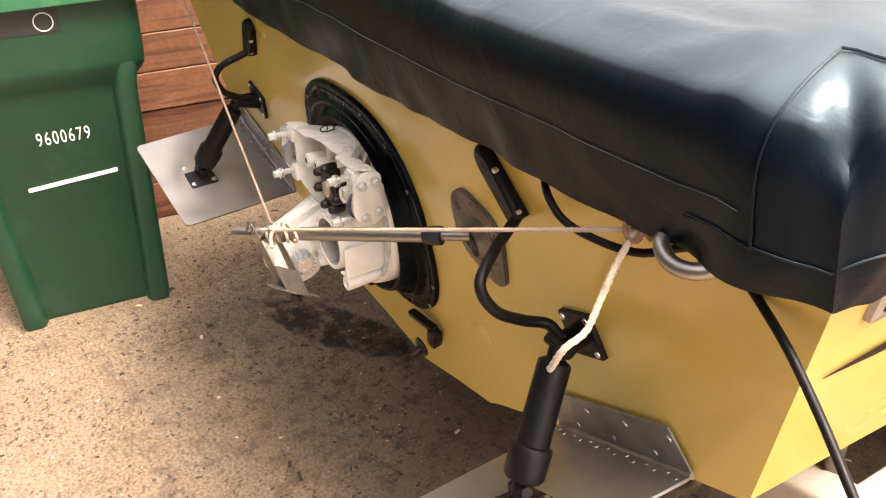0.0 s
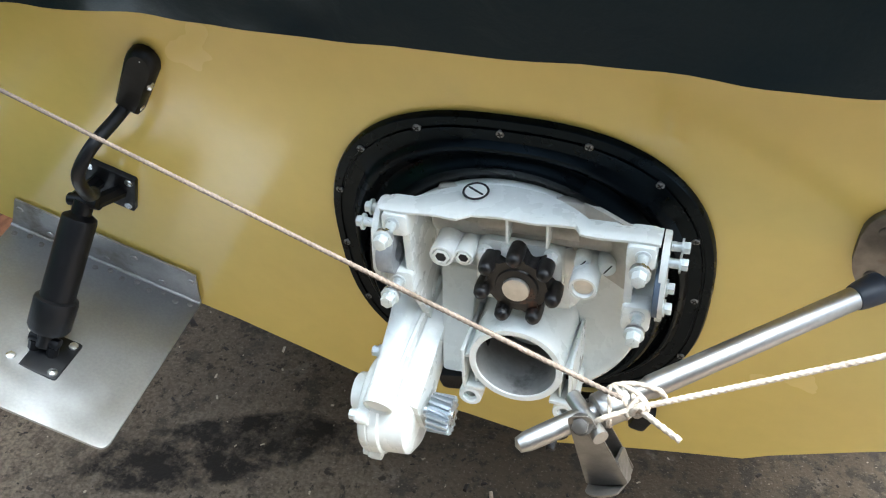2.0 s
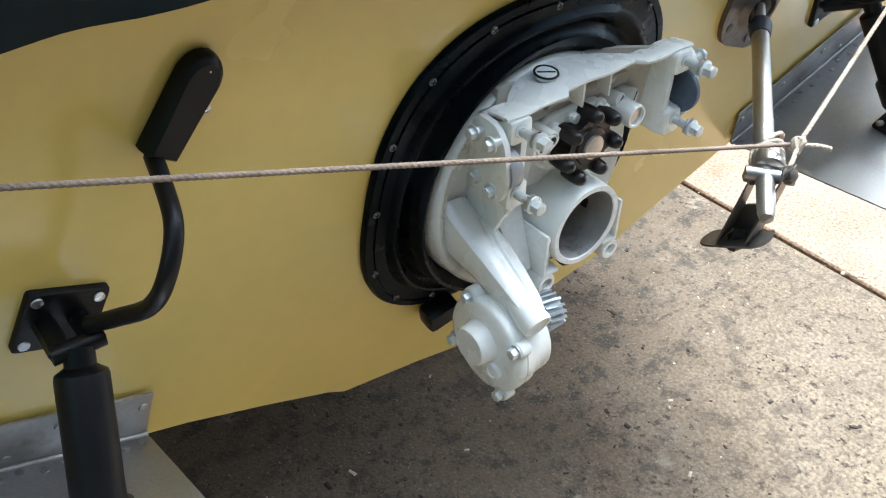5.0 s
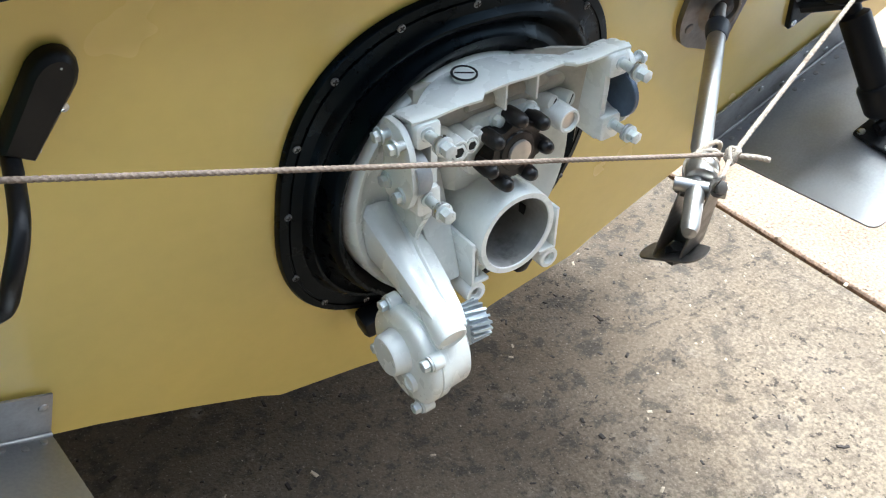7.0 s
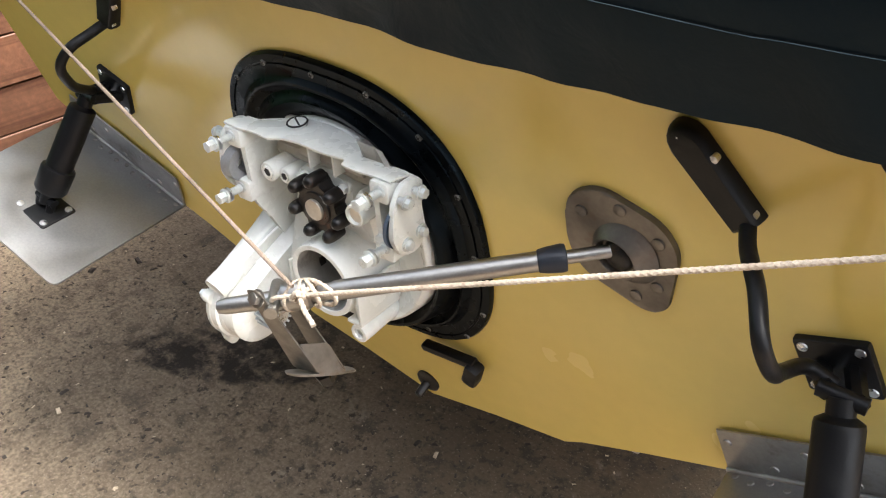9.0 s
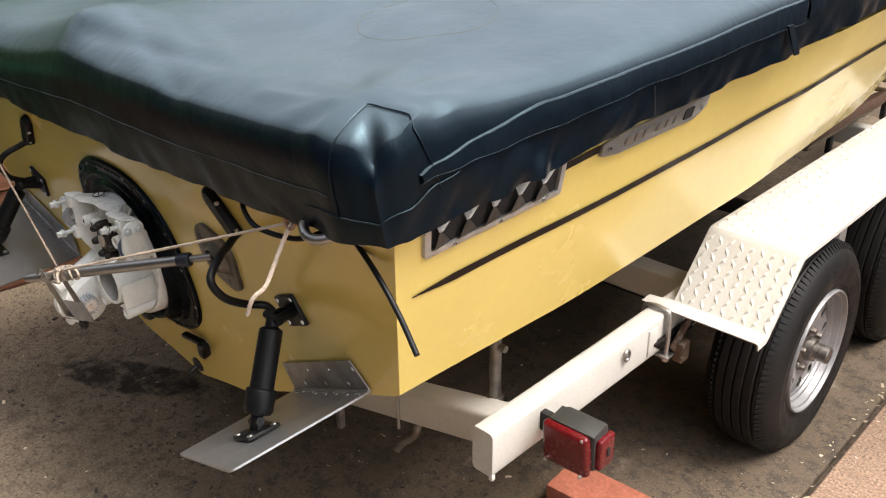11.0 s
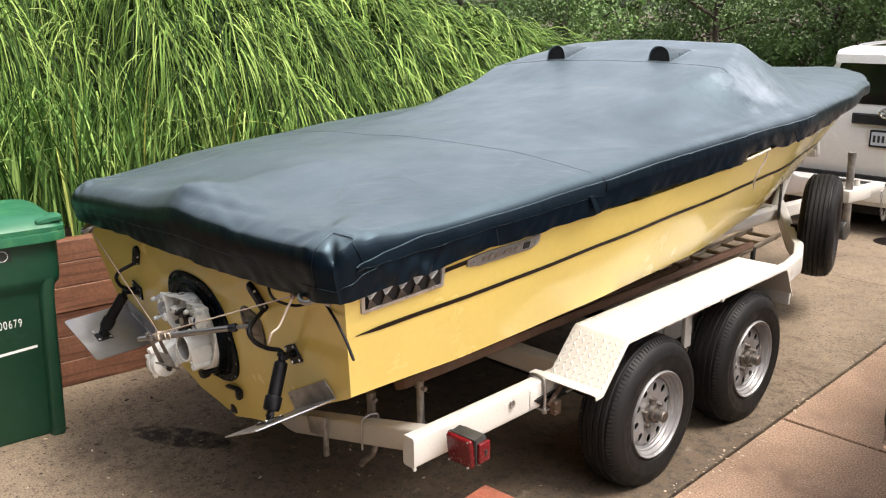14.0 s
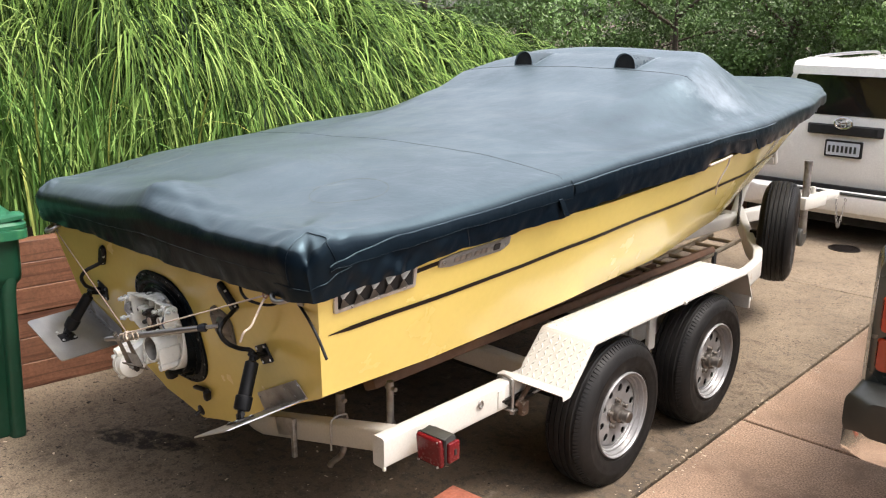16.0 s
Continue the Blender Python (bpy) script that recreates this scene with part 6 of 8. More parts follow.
for sx in (1, -1):
    X = lambda x: CX + sx * (x - CX)
    rail("side_rail", [(X(0.852), 0.285, 0.484), (X(0.852), 3.0, 0.484), (X(0.85), 3.25, 0.486), (X(0.82), 3.45, 0.495), (X(0.74), 3.64, 0.505), (X(0.6), 3.85, 0.51), (X(0.1), 4.75, 0.51)], 0.058, 0.116)
    part("rail_lip", box(bmesh.new(), (X(0.876), 0.29, 0.424), (0.012, 0.012, 0.016), None, 0.003), M_TRAILER, trailer)
rail("tongue", [(0.06, 3.6, 0.50), (0.16, 4.6, 0.51), (0.36, 5.25, 0.555)], 0.08, 0.09)
rail("cross_member", [(-0.80, 0.375, 0.495), (-0.55, 0.375, 0.435), (0.0, 0.375, 0.292), (0.06, 0.375, 0.292), (0.61, 0.375, 0.435), (0.835, 0.375, 0.495)], 0.075, 0.09)
rail("cross_member", [(-0.77, 1.30, 0.44), (0.83, 1.30, 0.44)], 0.075, 0.10)
rail("cross_member", [(-0.77, 3.1, 0.45), (0.83, 3.1, 0.45)], 0.075, 0.09)
for y in (1.452, 2.296):
    part("axle", cyl(bmesh.new(), (-0.9, y, 0.311), (0.96, y, 0.311), 0.035), M_DARK, trailer, "dark steel axle tube")

# bunks under the hull with their adjusting posts
def bunk(x0, tilt):
    for sx in (1, -1):
        X = CX + sx * x0
        zk = 0.405 + (0.797 - 0.405) * x0 / 0.866
        part("bunk", box(bmesh.new(), (X - sx * 0.012, 1.75, zk - 0.059), (0.072, 2.7, 0.038), Euler((0, -sx * tilt, 0)).to_matrix(), 0.01), M_BUNK, trailer, "brown carpeted wooden bunk")


bunk(0.66, math.atan(0.392 / 0.866))
bunk(0.30, math.atan(0.392 / 0.866))
for x, z0, z1, r in ((0.771, 0.50, 0.665, 0.014), (0.486, 0.43, 0.528, 0.018), (-0.426, 0.43, 0.528, 0.018), (-0.711, 0.50, 0.665, 0.014)):
    bm = bmesh.new()
    cyl(bm, (x, 0.42, z0 - 0.01), (x, 0.42, z1 + 0.02), r)
    cyl(bm, (x, 0.42, z0 - 0.002), (x, 0.42, z0 + 0.022), r * 1.6, seg=6)
    cyl(bm, (x - 0.02, 0.42, z1 - 0.005), (x + 0.03, 0.42, z1 - 0.005), 0.009, seg=8)
    part("bunk_post", bm, M_DULL, trailer, "dull galvanised adjusting post")
# U-bolts round the rear cross member and the side rail
def ubolt(name, cx, cy, cz, w, h, r, axis):
    bm = bmesh.new()
    a = Vector((1, 0, 0)) if axis == "x" else Vector((0, 1, 0))
    pts = [Vector((cx, cy, cz)) + a * (-w / 2) + Vector((0, 0, -h / 2)), Vector((cx, cy, cz)) + a * (-w / 2) + Vector((0, 0, h / 2 - 0.02)), Vector((cx, cy, cz)) + a * (-w / 2 + 0.02) + Vector((0, 0, h / 2)),
           Vector((cx, cy, cz)) + a * (w / 2 - 0.02) + Vector((0, 0, h / 2)), Vector((cx, cy, cz)) + a * (w / 2) + Vector((0, 0, h / 2 - 0.02)), Vector((cx, cy, cz)) + a * (w / 2) + Vector((0, 0, -h / 2))]
    tube(bm, smooth_path(pts, 5), r, 8)
    return part(name, bm, M_ALUDIRTY, trailer)


ubolt("u_bolt", 0.53, 0.375, 0.415, 0.084, 0.13, 0.004, "y")
ubolt("u_bolt", 0.855, 0.985, 0.481, 0.078, 0.142, 0.0068, "x")
part("tow_hook", tube(bmesh.new(), smooth_path([(0.56, 0.38, 0.39), (0.56, 0.36, 0.335), (0.53, 0.34, 0.30), (0.52, 0.33, 0.28)], 5), 0.012), M_DULL, trailer)
part("plug_ring", tube(bmesh.new(), [Vector((0.888, 0.795 + 0.012 * math.cos(a), 0.503 + 0.015 * math.sin(a))) for a in np.linspace(0, 2 * math.pi, 17)], 0.004, 6), M_ALUDIRTY, trailer)
bm = bmesh.new()
for zz, ln in ((0.47, 0.12), (0.455, 0.1), (0.44, 0.08)):
    box(bm, (0.87, 1.05, zz), (0.045, ln * 2, 0.008))
part("leaf_spring", bm, M_RUST, trailer, "rusty leaf spring pack")
bm = bmesh.new()
box(bm, (0.305, 0.325, 0.325), (0.018, 0.02, 0.17), None, 0.004)
box(bm, (0.25, 0.325, 0.360), (0.11, 0.015, 0.075), Euler((0, radians(-15), 0)).to_matrix(), 0.004)
part("skeg_bracket", bm, M_ALUDIRTY, trailer, "worn steel bracket under the transom")


# mudguards of white diamond plate
def mudguard(sx):
    X = lambda x: CX + sx * (x - CX)
    prof = [(0.995, 0.548), (1.035, 0.55), (1.045, 0.552), (1.195, 0.712), (1.205, 0.72), (2.585, 0.72), (2.595, 0.712), (2.68, 0.56)]
    bm = bmesh.new()
    tops, lows = [], []
    for y, z in prof:
        inner = 0.87 if y > 1.04 else 0.80
        drop = 0.016 if 1.1 < y < 2.62 else 0.02
        tops.append([bm.verts.new(v) for v in ((X(inner), y, z), (X(1.0), y, z), (X(1.128), y, z), (X(1.134), y, z - 0.004), (X(1.135), y, z - drop))])
        lows.append([bm.verts.new(v) for v in ((X(inner), y + 0.003, z - 0.005), (X(1.0), y + 0.003, z - 0.005), (X(1.124), y + 0.003, z - 0.005), (X(1.129), y + 0.003, z - 0.008), (X(1.130), y + 0.003, z - drop))])
    for grid in (tops, lows):
        for a, b in zip(grid, grid[1:]):
            bridge(bm, a, b, closed=False)
    for i in range(len(prof) - 1):
        for c in (0, 4):
            bm.faces.new((tops[i][c], tops[i + 1][c], lows[i + 1][c], lows[i][c]))
    for i in (0, -1):
        for c in range(4):
            bm.faces.new((tops[i][c], tops[i][c + 1], lows[i][c + 1], lows[i][c]))
    fen = part("mudguard", bm, M_TRAILER, trailer, "white diamond-plate steel mudguard", smooth=False)
    # raised lozenges of the tread plate
    bm = bmesh.new()
    def loz(x, y, z, ax, n):
        ax, n = Vector(ax), Vector(n).normalized()
        s = ax.cross(n).normalized()
        p = Vector((x, y, z))
        vs = [bm.verts.new(q) for q in (p + ax * 0.0165, p + s * 0.0068, p - ax * 0.0165, p - s * 0.0068)]
        top = bm.verts.new(p + n * 0.0042)
        for i in range(4):
            bm.faces.new((vs[i], vs[(i + 1) % 4], top))
    sl = Vector((0, 0.15, 0.16)).normalized()
    nrm = Vector((0, -0.16, 0.15)).normalized()
    for i in range(9):
        for j in range(8):
            p = Vector((X(0.885 + 0.0295 * i), 1.045, 0.552)) + sl * (0.014 + 0.0265 * j) - nrm * 0.0003
            loz(*p, (Vector((sx * (0.5 if (i + j) % 2 else -0.5), 0, 0)) + sl * 0.85).normalized(), nrm)
        for j in range(51):
            loz(X(0.885 + 0.0295 * i), 1.220 + 0.0268 * j, 0.7197, Vector((0.5 if (i + j) % 2 else -0.5, 0.85, 0)), (0, 0, 1))
    part("tread_plate_pattern", bm, M_TRAILER, fen, smooth=False)["kind"] = "stuff"


mudguard(1)
mudguard(-1)
part("mudguard_bolt", hexbolt(bmesh.new(), Vector((1.136, 1.93, 0.709)), Vector((1, 0, 0)), 0.009, 0.008), M_TRAILER, trailer)
# the clamp on the rail in front of the mudguard: weld plate, saddle, nuts and a rusty hanger
part("weld_plate", box(bmesh.new(), (0.883, 0.925, 0.482), (0.006, 0.040, 0.078), None, 0.002), M_TRAILER, trailer)
part("clamp_plate", box(bmesh.new(), (0.858, 0.985, 0.4175), (0.105, 0.036, 0.008), None, 0.002), M_ALUDIRTY, trailer, "galvanised clamp plate")
for x in (0.816, 0.894):
    for y in (0.985,):
        part("clamp_nut", cyl(bmesh.new(), (x, y, 0.399), (x, y, 0.4135), 0.011, seg=6, bevel=0.0015), M_ALUDIRTY, trailer)
bm = bmesh.new()
box(bm, (0.905, 1.055, 0.480), (0.012, 0.15, 0.022), Euler((radians(38), 0, 0)).to_matrix(), 0.003)
box(bm, (0.915, 1.030, 0.420), (0.030, 0.040, 0.060), None, 0.004)
part("spring_hanger", bm, M_HANGER, trailer, "rusty spring hanger")
part("mudguard_bracket", box(bmesh.new(), (1.0, 2.69, 0.53), (0.24, 0.02, 0.08), None, 0.004), M_TRAILER, trailer)
bm = bmesh.new()
for x in (0.90, 0.99):
    box(bm, (x, 1.9, 0.58), (0.02, 0.06, 0.26), None, 0.004)
part("mudguard_strut", bm, M_TRAILER, trailer)

# tail light on the rail's end
tl = thing("tail_light", "red trailer tail light in a grey housing on the rail", "tail light", (0.95, 0.45, 0.40))
part("housing", box(bmesh.new(), (0.99, 0.452, 0.497), (0.112, 0.06, 0.105), Euler((0, 0, 0.05)).to_matrix(), 0.012), M_BUMPER, tl, "grey plastic housing")
part("rear_lens", box(bmesh.new(), (0.984, 0.412, 0.492), (0.116, 0.026, 0.112), Euler((radians(6), 0, 0.05)).to_matrix(), 0.011, 3), M_REDLENS, tl, "deep red rear lens")
part("top_cap", box(bmesh.new(), (0.992, 0.436, 0.5505), (0.112, 0.050, 0.008), Euler((radians(6), 0, 0.05)).to_matrix(), 0.003), M_BUMPER, tl, "scuffed grey top cap")
part("side_lens", box(bmesh.new(), (1.049, 0.46, 0.492), (0.018, 0.056, 0.078), None, 0.006, 3), M_REDLENS, tl, "red side marker lens")
part("marker_spot", box(bmesh.new(), (1.0588, 0.462, 0.492), (0.003, 0.012, 0.022), None, 0.001), M_DARK, tl)
part("bracket", box(bmesh.new(), (0.905, 0.46, 0.49), (0.06, 0.02, 0.05), None, 0.003), M_DARK, tl)
for x, z in ((0.938, 0.54), (0.938, 0.444), (1.03, 0.444), (1.03, 0.54)):
    part("lens_screw", cyl(bmesh.new(), (x, 0.404, z), (x, 0.397, z), 0.004, seg=8), M_ZINC, tl)


# ---- wheels ----
def wheel(name, label, c, axis, group="", load=0.0):
    """A trailer wheel whose outer face looks along axis; load: how far its tyre is pressed flat on the ground."""
    c, a = Vector(c), Vector(axis).normalized()
    w = thing(name, label, "wheel", c - Vector((0, 0, 0.335 - load)), group)
    R, W = 0.335, 0.205
    p0 = c - a * (W / 2)
    q = a.to_track_quat("Z", "Y")

    def settle(bm):
        """Presses the tyre flat where it meets the ground, with a bulge above."""
        if not load:
            return bm
        g = c.z - 0.335 + load
        for v in bm.verts:
            h = v.co.z - g
            if h < 0.09:
                out = (v.co - c).dot(a)
                v.co += a * math.copysign(0.010 * (1 - max(0, h) / 0.09) ** 2, out) * min(1, abs(out) / 0.06)
            if h < 0.0:
                v.co.z = g + 0.0012
        return bm

    prof = [(0.183, 0.026), (0.190, 0.012), (0.200, 0.006), (0.206, 0.0065), (0.208, 0.0035), (0.222, -0.001), (0.240, -0.004), (0.258, -0.004), (0.262, -0.0055), (0.266, -0.0045), (0.284, 0.001), (0.300, 0.010), (0.313, 0.021), (0.321, 0.032), (0.3255, 0.0395), (0.3270, 0.0435), (0.3200, 0.0448), (0.3200, 0.0480)]
    tread = []
    for k in range(4):
        d0 = 0.0495 + k * 0.0272
        rr = R - 0.0035 * ((k - 1.5) / 1.5) ** 2
        tread += [(rr - 0.0012, d0), (rr, d0 + 0.0015), (rr, d0 + 0.0205), (rr - 0.0012, d0 + 0.022), (rr - 0.009, d0 + 0.0228), (rr - 0.009, d0 + 0.0266)]
    tread = tread[:-2]
    other = [(r, W - d) for r, d in reversed(prof)]
    bm = bmesh.new()
    lathe(bm, p0, p0 + a, prof + tread + other, 96)
    tyre = part("tyre", settle(bm), M_TYRE, w, "worn black tyre")
    # sipes across the shoulders and fine ribs at the sidewall's edge
    bm = bmesh.new()
    for k in range(110):
        t = 2 * math.pi * k / 110
        e = q @ Vector((math.cos(t), math.sin(t), 0))
        s = a.cross(e)
        rot = Matrix((s, a, e)).transposed()
        for d, lean in ((0.0285, 0.80), (W - 0.0285, -0.80)):
            box(bm, p0 + a * d + e * 0.3190, (0.0105, 0.024, 0.006), rot @ Matrix.Rotation(lean, 3, "X"))
        if k % 2:
            box(bm, p0 + a * (W + 0.0012) + e * 0.272, (0.0016, 0.0018, 0.012), rot)
    part("tread", settle(bm), M_TYRE, tyre, smooth=False)["kind"] = "stuff"
    # steel rim: a rolled edge, stepped well and pierced disc
    bm = bmesh.new()
    pr = [(0.1925, W - 0.014), (0.1925, W - 0.002), (0.1905, W + 0.001), (0.1870, W + 0.0012), (0.1845, W - 0.002), (0.1825, W - 0.010), (0.1770, W - 0.0125), (0.1745, W - 0.022), (0.1720, W - 0.030), (0.1655, W - 0.032), (0.1615, W - 0.040), (0.1540, W - 0.042), (0.1515, W - 0.050), (0.1450, W - 0.054)]
    lathe(bm, p0, p0 + a, pr, 72)
    rim = part("rim", bm, M_RIM, w, "silver steel rim with oval holes")
    bm = bmesh.new()
    holes = [[(math.cos(t) * (0.117 + 0.0185 * math.cos(h)) - math.sin(t) * 0.0150 * math.sin(h), math.sin(t) * (0.117 + 0.0185 * math.cos(h)) + math.cos(t) * 0.0150 * math.sin(h)) for h in [2 * math.pi * i / 16 for i in range(16)]] for t in [2 * math.pi * k / 10 + 0.2 for k in range(10)]]
    base = p0 + a * (W - 0.052)

    def pl(u, v, d):
        r = math.hypot(u, v)
        return base + q @ Vector((u, v, d + 0.012 * max(0, min(1, (0.150 - r) / 0.016)) - 0.010 * max(0, min(1, (0.090 - r) / 0.02))))
    prism(bm, circle(0.1490, 60), holes + [circle(0.046, 36)], lambda u, v, d: Vector((u, v, d)), 0.004)
    for v in bm.verts:
        v.co = pl(*v.co)
    part("wheel_disc", bm, M_RIM, rim)
    # black disc paints the darkness seen through the disc's holes
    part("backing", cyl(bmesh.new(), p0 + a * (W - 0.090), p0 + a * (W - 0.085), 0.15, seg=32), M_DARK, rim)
    hub = part("hub", lathe(bmesh.new(), base, base + a, [(0.0, 0.082), (0.0220, 0.082), (0.0262, 0.078), (0.0268, 0.056), (0.0240, 0.053), (0.0240, 0.046), (0.0240, 0.040), (0.0345, 0.037), (0.0360, 0.018), (0.049, 0.013), (0.049, 0.0)], 28), M_DULL, w, "dull metal hub and cap")
    for k in range(5):
        t = 2 * math.pi * k / 5 + 0.3
        e = q @ Vector((0.060 * math.cos(t), 0.060 * math.sin(t), 0))
        bm = bmesh.new()
        lathe(bm, base + e, base + e + a, [(0.0135, 0.010), (0.0125, 0.015), (0.0100, 0.017)], 16)
        cyl(bm, base + e + a * 0.012, base + e + a * 0.032, 0.0100, seg=6, bevel=0.0012)
        part("wheel_nut", bm, M_DULL, hub)
    return w


M_RIM = mat("silver_wheel_paint", (0.27, 0.27, 0.275), 0.40, 0.5, var=0.08, scale=14, bump=0.06, fine=160, stain=(0.22, 0.20, 0.18), stain_scale=15, stain_lo=0.6, stain_hi=0.8)
w1 = wheel("trailer_wheel", "black trailer tyre on a silver steel rim with oval holes", (1.036, 1.452, 0.311), (1, 0, 0), "trailer wheels", 0.024)
copy_thing(w1, pose(1.036, 2.296, 0))
for y in (1.452, 2.296):
    copy_thing(w1, pose(2 * CX - 1.036, y, 0, 0, 0, 180))
spare = wheel("spare_wheel", "black spare tyre with worn tread bolted to the trailer tongue", (0.70, 4.03, 0.60), (-0.95, -0.30, 0))


# ---- the trailer's nose: winch post, jack, coupler and walkway ----
rail("winch_post", [(0.10, 4.50, 0.52), (0.10, 4.52, 0.545)], 0.10, 0.06)
bm = bmesh.new()
tube(bm, [(0.12, 4.62, 0.52), (0.16, 4.86, 1.02)], 0.032, 12)
box(bm, (0.20, 4.86, 0.93), (0.16, 0.05, 0.06), Euler((0.3, 0, 0.3)).to_matrix(), 0.01)
box(bm, (0.27, 4.88, 0.99), (0.05, 0.05, 0.20), Euler((0.45, 0.1, 0)).to_matrix(), 0.01)
part("winch_stand", bm, M_TRAILER, trailer)
part("winch_drum", lathe(bmesh.new(), (0.08, 4.84, 0.89), (0.24, 4.84, 0.89), [(0.0, 0.0), (0.055, 0.0), (0.055, 0.008), (0.025, 0.012), (0.025, 0.10), (0.055, 0.104), (0.055, 0.112), (0.0, 0.112)], 20), M_ALUDIRTY, trailer, "galvanised hand winch")
bm = bmesh.new()
cyl(bm, (0.415, 5.25, 0.32), (0.402, 5.25, 0.88), 0.028, seg=16)
cyl(bm, (0.402, 5.25, 0.86), (0.402, 5.25, 0.90), 0.032, seg=16)
jack = part("jack_post", bm, M_ALUDIRTY, trailer, "galvanised jack post")
part("jack_wheel", cyl(bmesh.new(), (0.37, 5.24, 0.29), (0.43, 5.24, 0.29), 0.075, seg=24, bevel=0.01), M_BUMPER, jack, "grey jockey wheel")
bm = bmesh.new()
box(bm, (0.40, 5.35, 0.565), (0.13, 0.34, 0.10), Euler((0, 0, -0.12)).to_matrix(), 0.015)
box(bm, (0.44, 5.62, 0.575), (0.10, 0.26, 0.07), Euler((0, 0, -0.12)).to_matrix(), 0.02)
cyl(bm, (0.40, 5.42, 0.60), (0.40, 5.42, 0.67), 0.02, seg=12)
part("coupler", bm, M_TRAILER, trailer)
bm = bmesh.new()
for k in range(22):
    a = k / 21
    c = Vector((0.52 + 0.05 * a, 5.62 + 0.06 * a, 0.55 - 0.22 * math.sin(math.pi * a)))
    tube(bm, [c + Vector((0.009 * math.cos(q) * (k % 2), 0.009 * math.cos(q) * (1 - k % 2), 0.013 * math.sin(q))) for q in np.linspace(0, 2 * math.pi, 9)], 0.003, 5)
part("safety_chain", bm, M_ALUDIRTY, trailer, "hanging safety chain")
bm = bmesh.new()
for k in range(26):
    c = Vector((0.30, 4.30, 0.86 - 0.013 * k))
    tube(bm, [c + Vector((0.009 * math.cos(q) * (k % 2), 0.009 * math.cos(q) * (1 - k % 2), 0.013 * math.sin(q))) for q in np.linspace(0, 2 * math.pi, 9)], 0.003, 5)
part("bow_chain", bm, M_RUST, trailer, "rusty bow chain")
part("side_marker", box(bmesh.new(), (0.70, 3.74, 0.56), (0.03, 0.05, 0.03), Euler((0, 0, 0.6)).to_matrix(), 0.008), M_ORANGELENS, trailer, "amber side marker lamp")
for x in (0.47, 0.66):
    part("walkway_rail", tube(bmesh.new(), smooth_path([(x, 2.35, 0.60), (x, 3.0, 0.60), (x - 0.04, 3.62, 0.60)], 6), 0.016, 8), M_BRONZE, trailer, "bronze tubular walkway rail")
for k in range(7):
    y = 2.42 + 0.185 * k
    part("walkway_rung", tube(bmesh.new(), [(0.47 - 0.002 * k, y, 0.60), (0.66 - 0.002 * k, y, 0.60)], 0.012, 8), M_BRONZE, trailer)
for y in (2.6, 3.2):
    part("walkway_bracket", box(bmesh.new(), (0.56, y, 0.55), (0.05, 0.04, 0.10), None, 0.004), M_DARK, trailer)
    part("walkway_bracket", box(bmesh.new(), (0.66, y, 0.56), (0.02, 0.03, 0.10), None, 0.004), M_DARK, trailer)
part("spare_carrier", box(bmesh.new(), (0.60, 4.02, 0.56), (0.16, 0.05, 0.05), None, 0.006), M_DARK, trailer)


# ---- ground ----
def slab(name, x0, x1, y0, y1, z, mat_, label, grid=0):
    bm = bmesh.new()
    box(bm, ((x0 + x1) / 2, (y0 + y1) / 2, z - 0.06), (x1 - x0, y1 - y0, 0.12), None, 0.006, 1)
    return tagged(part(name, bm, mat_, None), label, "driveway", kind="structure")


bm = bmesh.new()
bmesh.ops.create_grid(bm, x_segments=2, y_segments=2, size=400, matrix=Matrix.Translation((0, 0, -0.03)))
tagged(part("ground", bm, M_SOIL), "bare dark earth around the driveway", "ground", kind="structure")
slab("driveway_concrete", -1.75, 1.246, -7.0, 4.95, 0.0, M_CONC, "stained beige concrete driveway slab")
slab("driveway_concrete", -6.0, 1.246, 4.962, 16.0, 0.0, M_CONC, "beige concrete driveway slab")
slab("driveway_aggregate", 1.262, 5.2, -7.0, 2.395, 0.0, M_AGG, "brown exposed-aggregate concrete slab")
slab("driveway_aggregate", 1.262, 5.2, 2.410, 6.2, 0.0, M_AGG, "brown exposed-aggregate concrete slab")
slab("driveway_aggregate", 1.262, 9.0, 6.215, 16.0, 0.0, M_AGG, "brown exposed-aggregate concrete slab")

# ---- retaining wall of timbers, with the planted bank behind ----
WD = Vector((0.13, 1, 0)).normalized()
WN = Vector((WD.y, -WD.x, 0))
W0 = Vector((-1.705, -0.04, 0))
wall = thing("wall_timber", "retaining wall of stained horizontal timbers", "retaining wall", W0, kind="structure")
heights = [0.0, 0.145, 0.285, 0.425, 0.565, 0.70, 0.815]
rot = Matrix((WD, -WN, Vector((0, 0, 1)))).transposed()
for i in range(6):
    z0, z1 = heights[i], heights[i + 1]
    cuts = [-6.0, -3.4 + 0.4 * (i % 2), -1.3 - 0.5 * (i % 3), 1.9 + 0.45 * (i % 2), 4.3, 7.2]
    for a, b in zip(cuts, cuts[1:]):
        bm = bmesh.new()
        c = W0 + WD * ((a + b) / 2) - WN * (0.05 + 0.003 * ((i * 7) % 3))
        box(bm, (c.x, c.y, (z0 + z1) / 2), (b - a - 0.006, 0.10, z1 - z0 - 0.0035), rot, 0.0025, 1)
        part("timber", bm, M_TIMBER, wall)

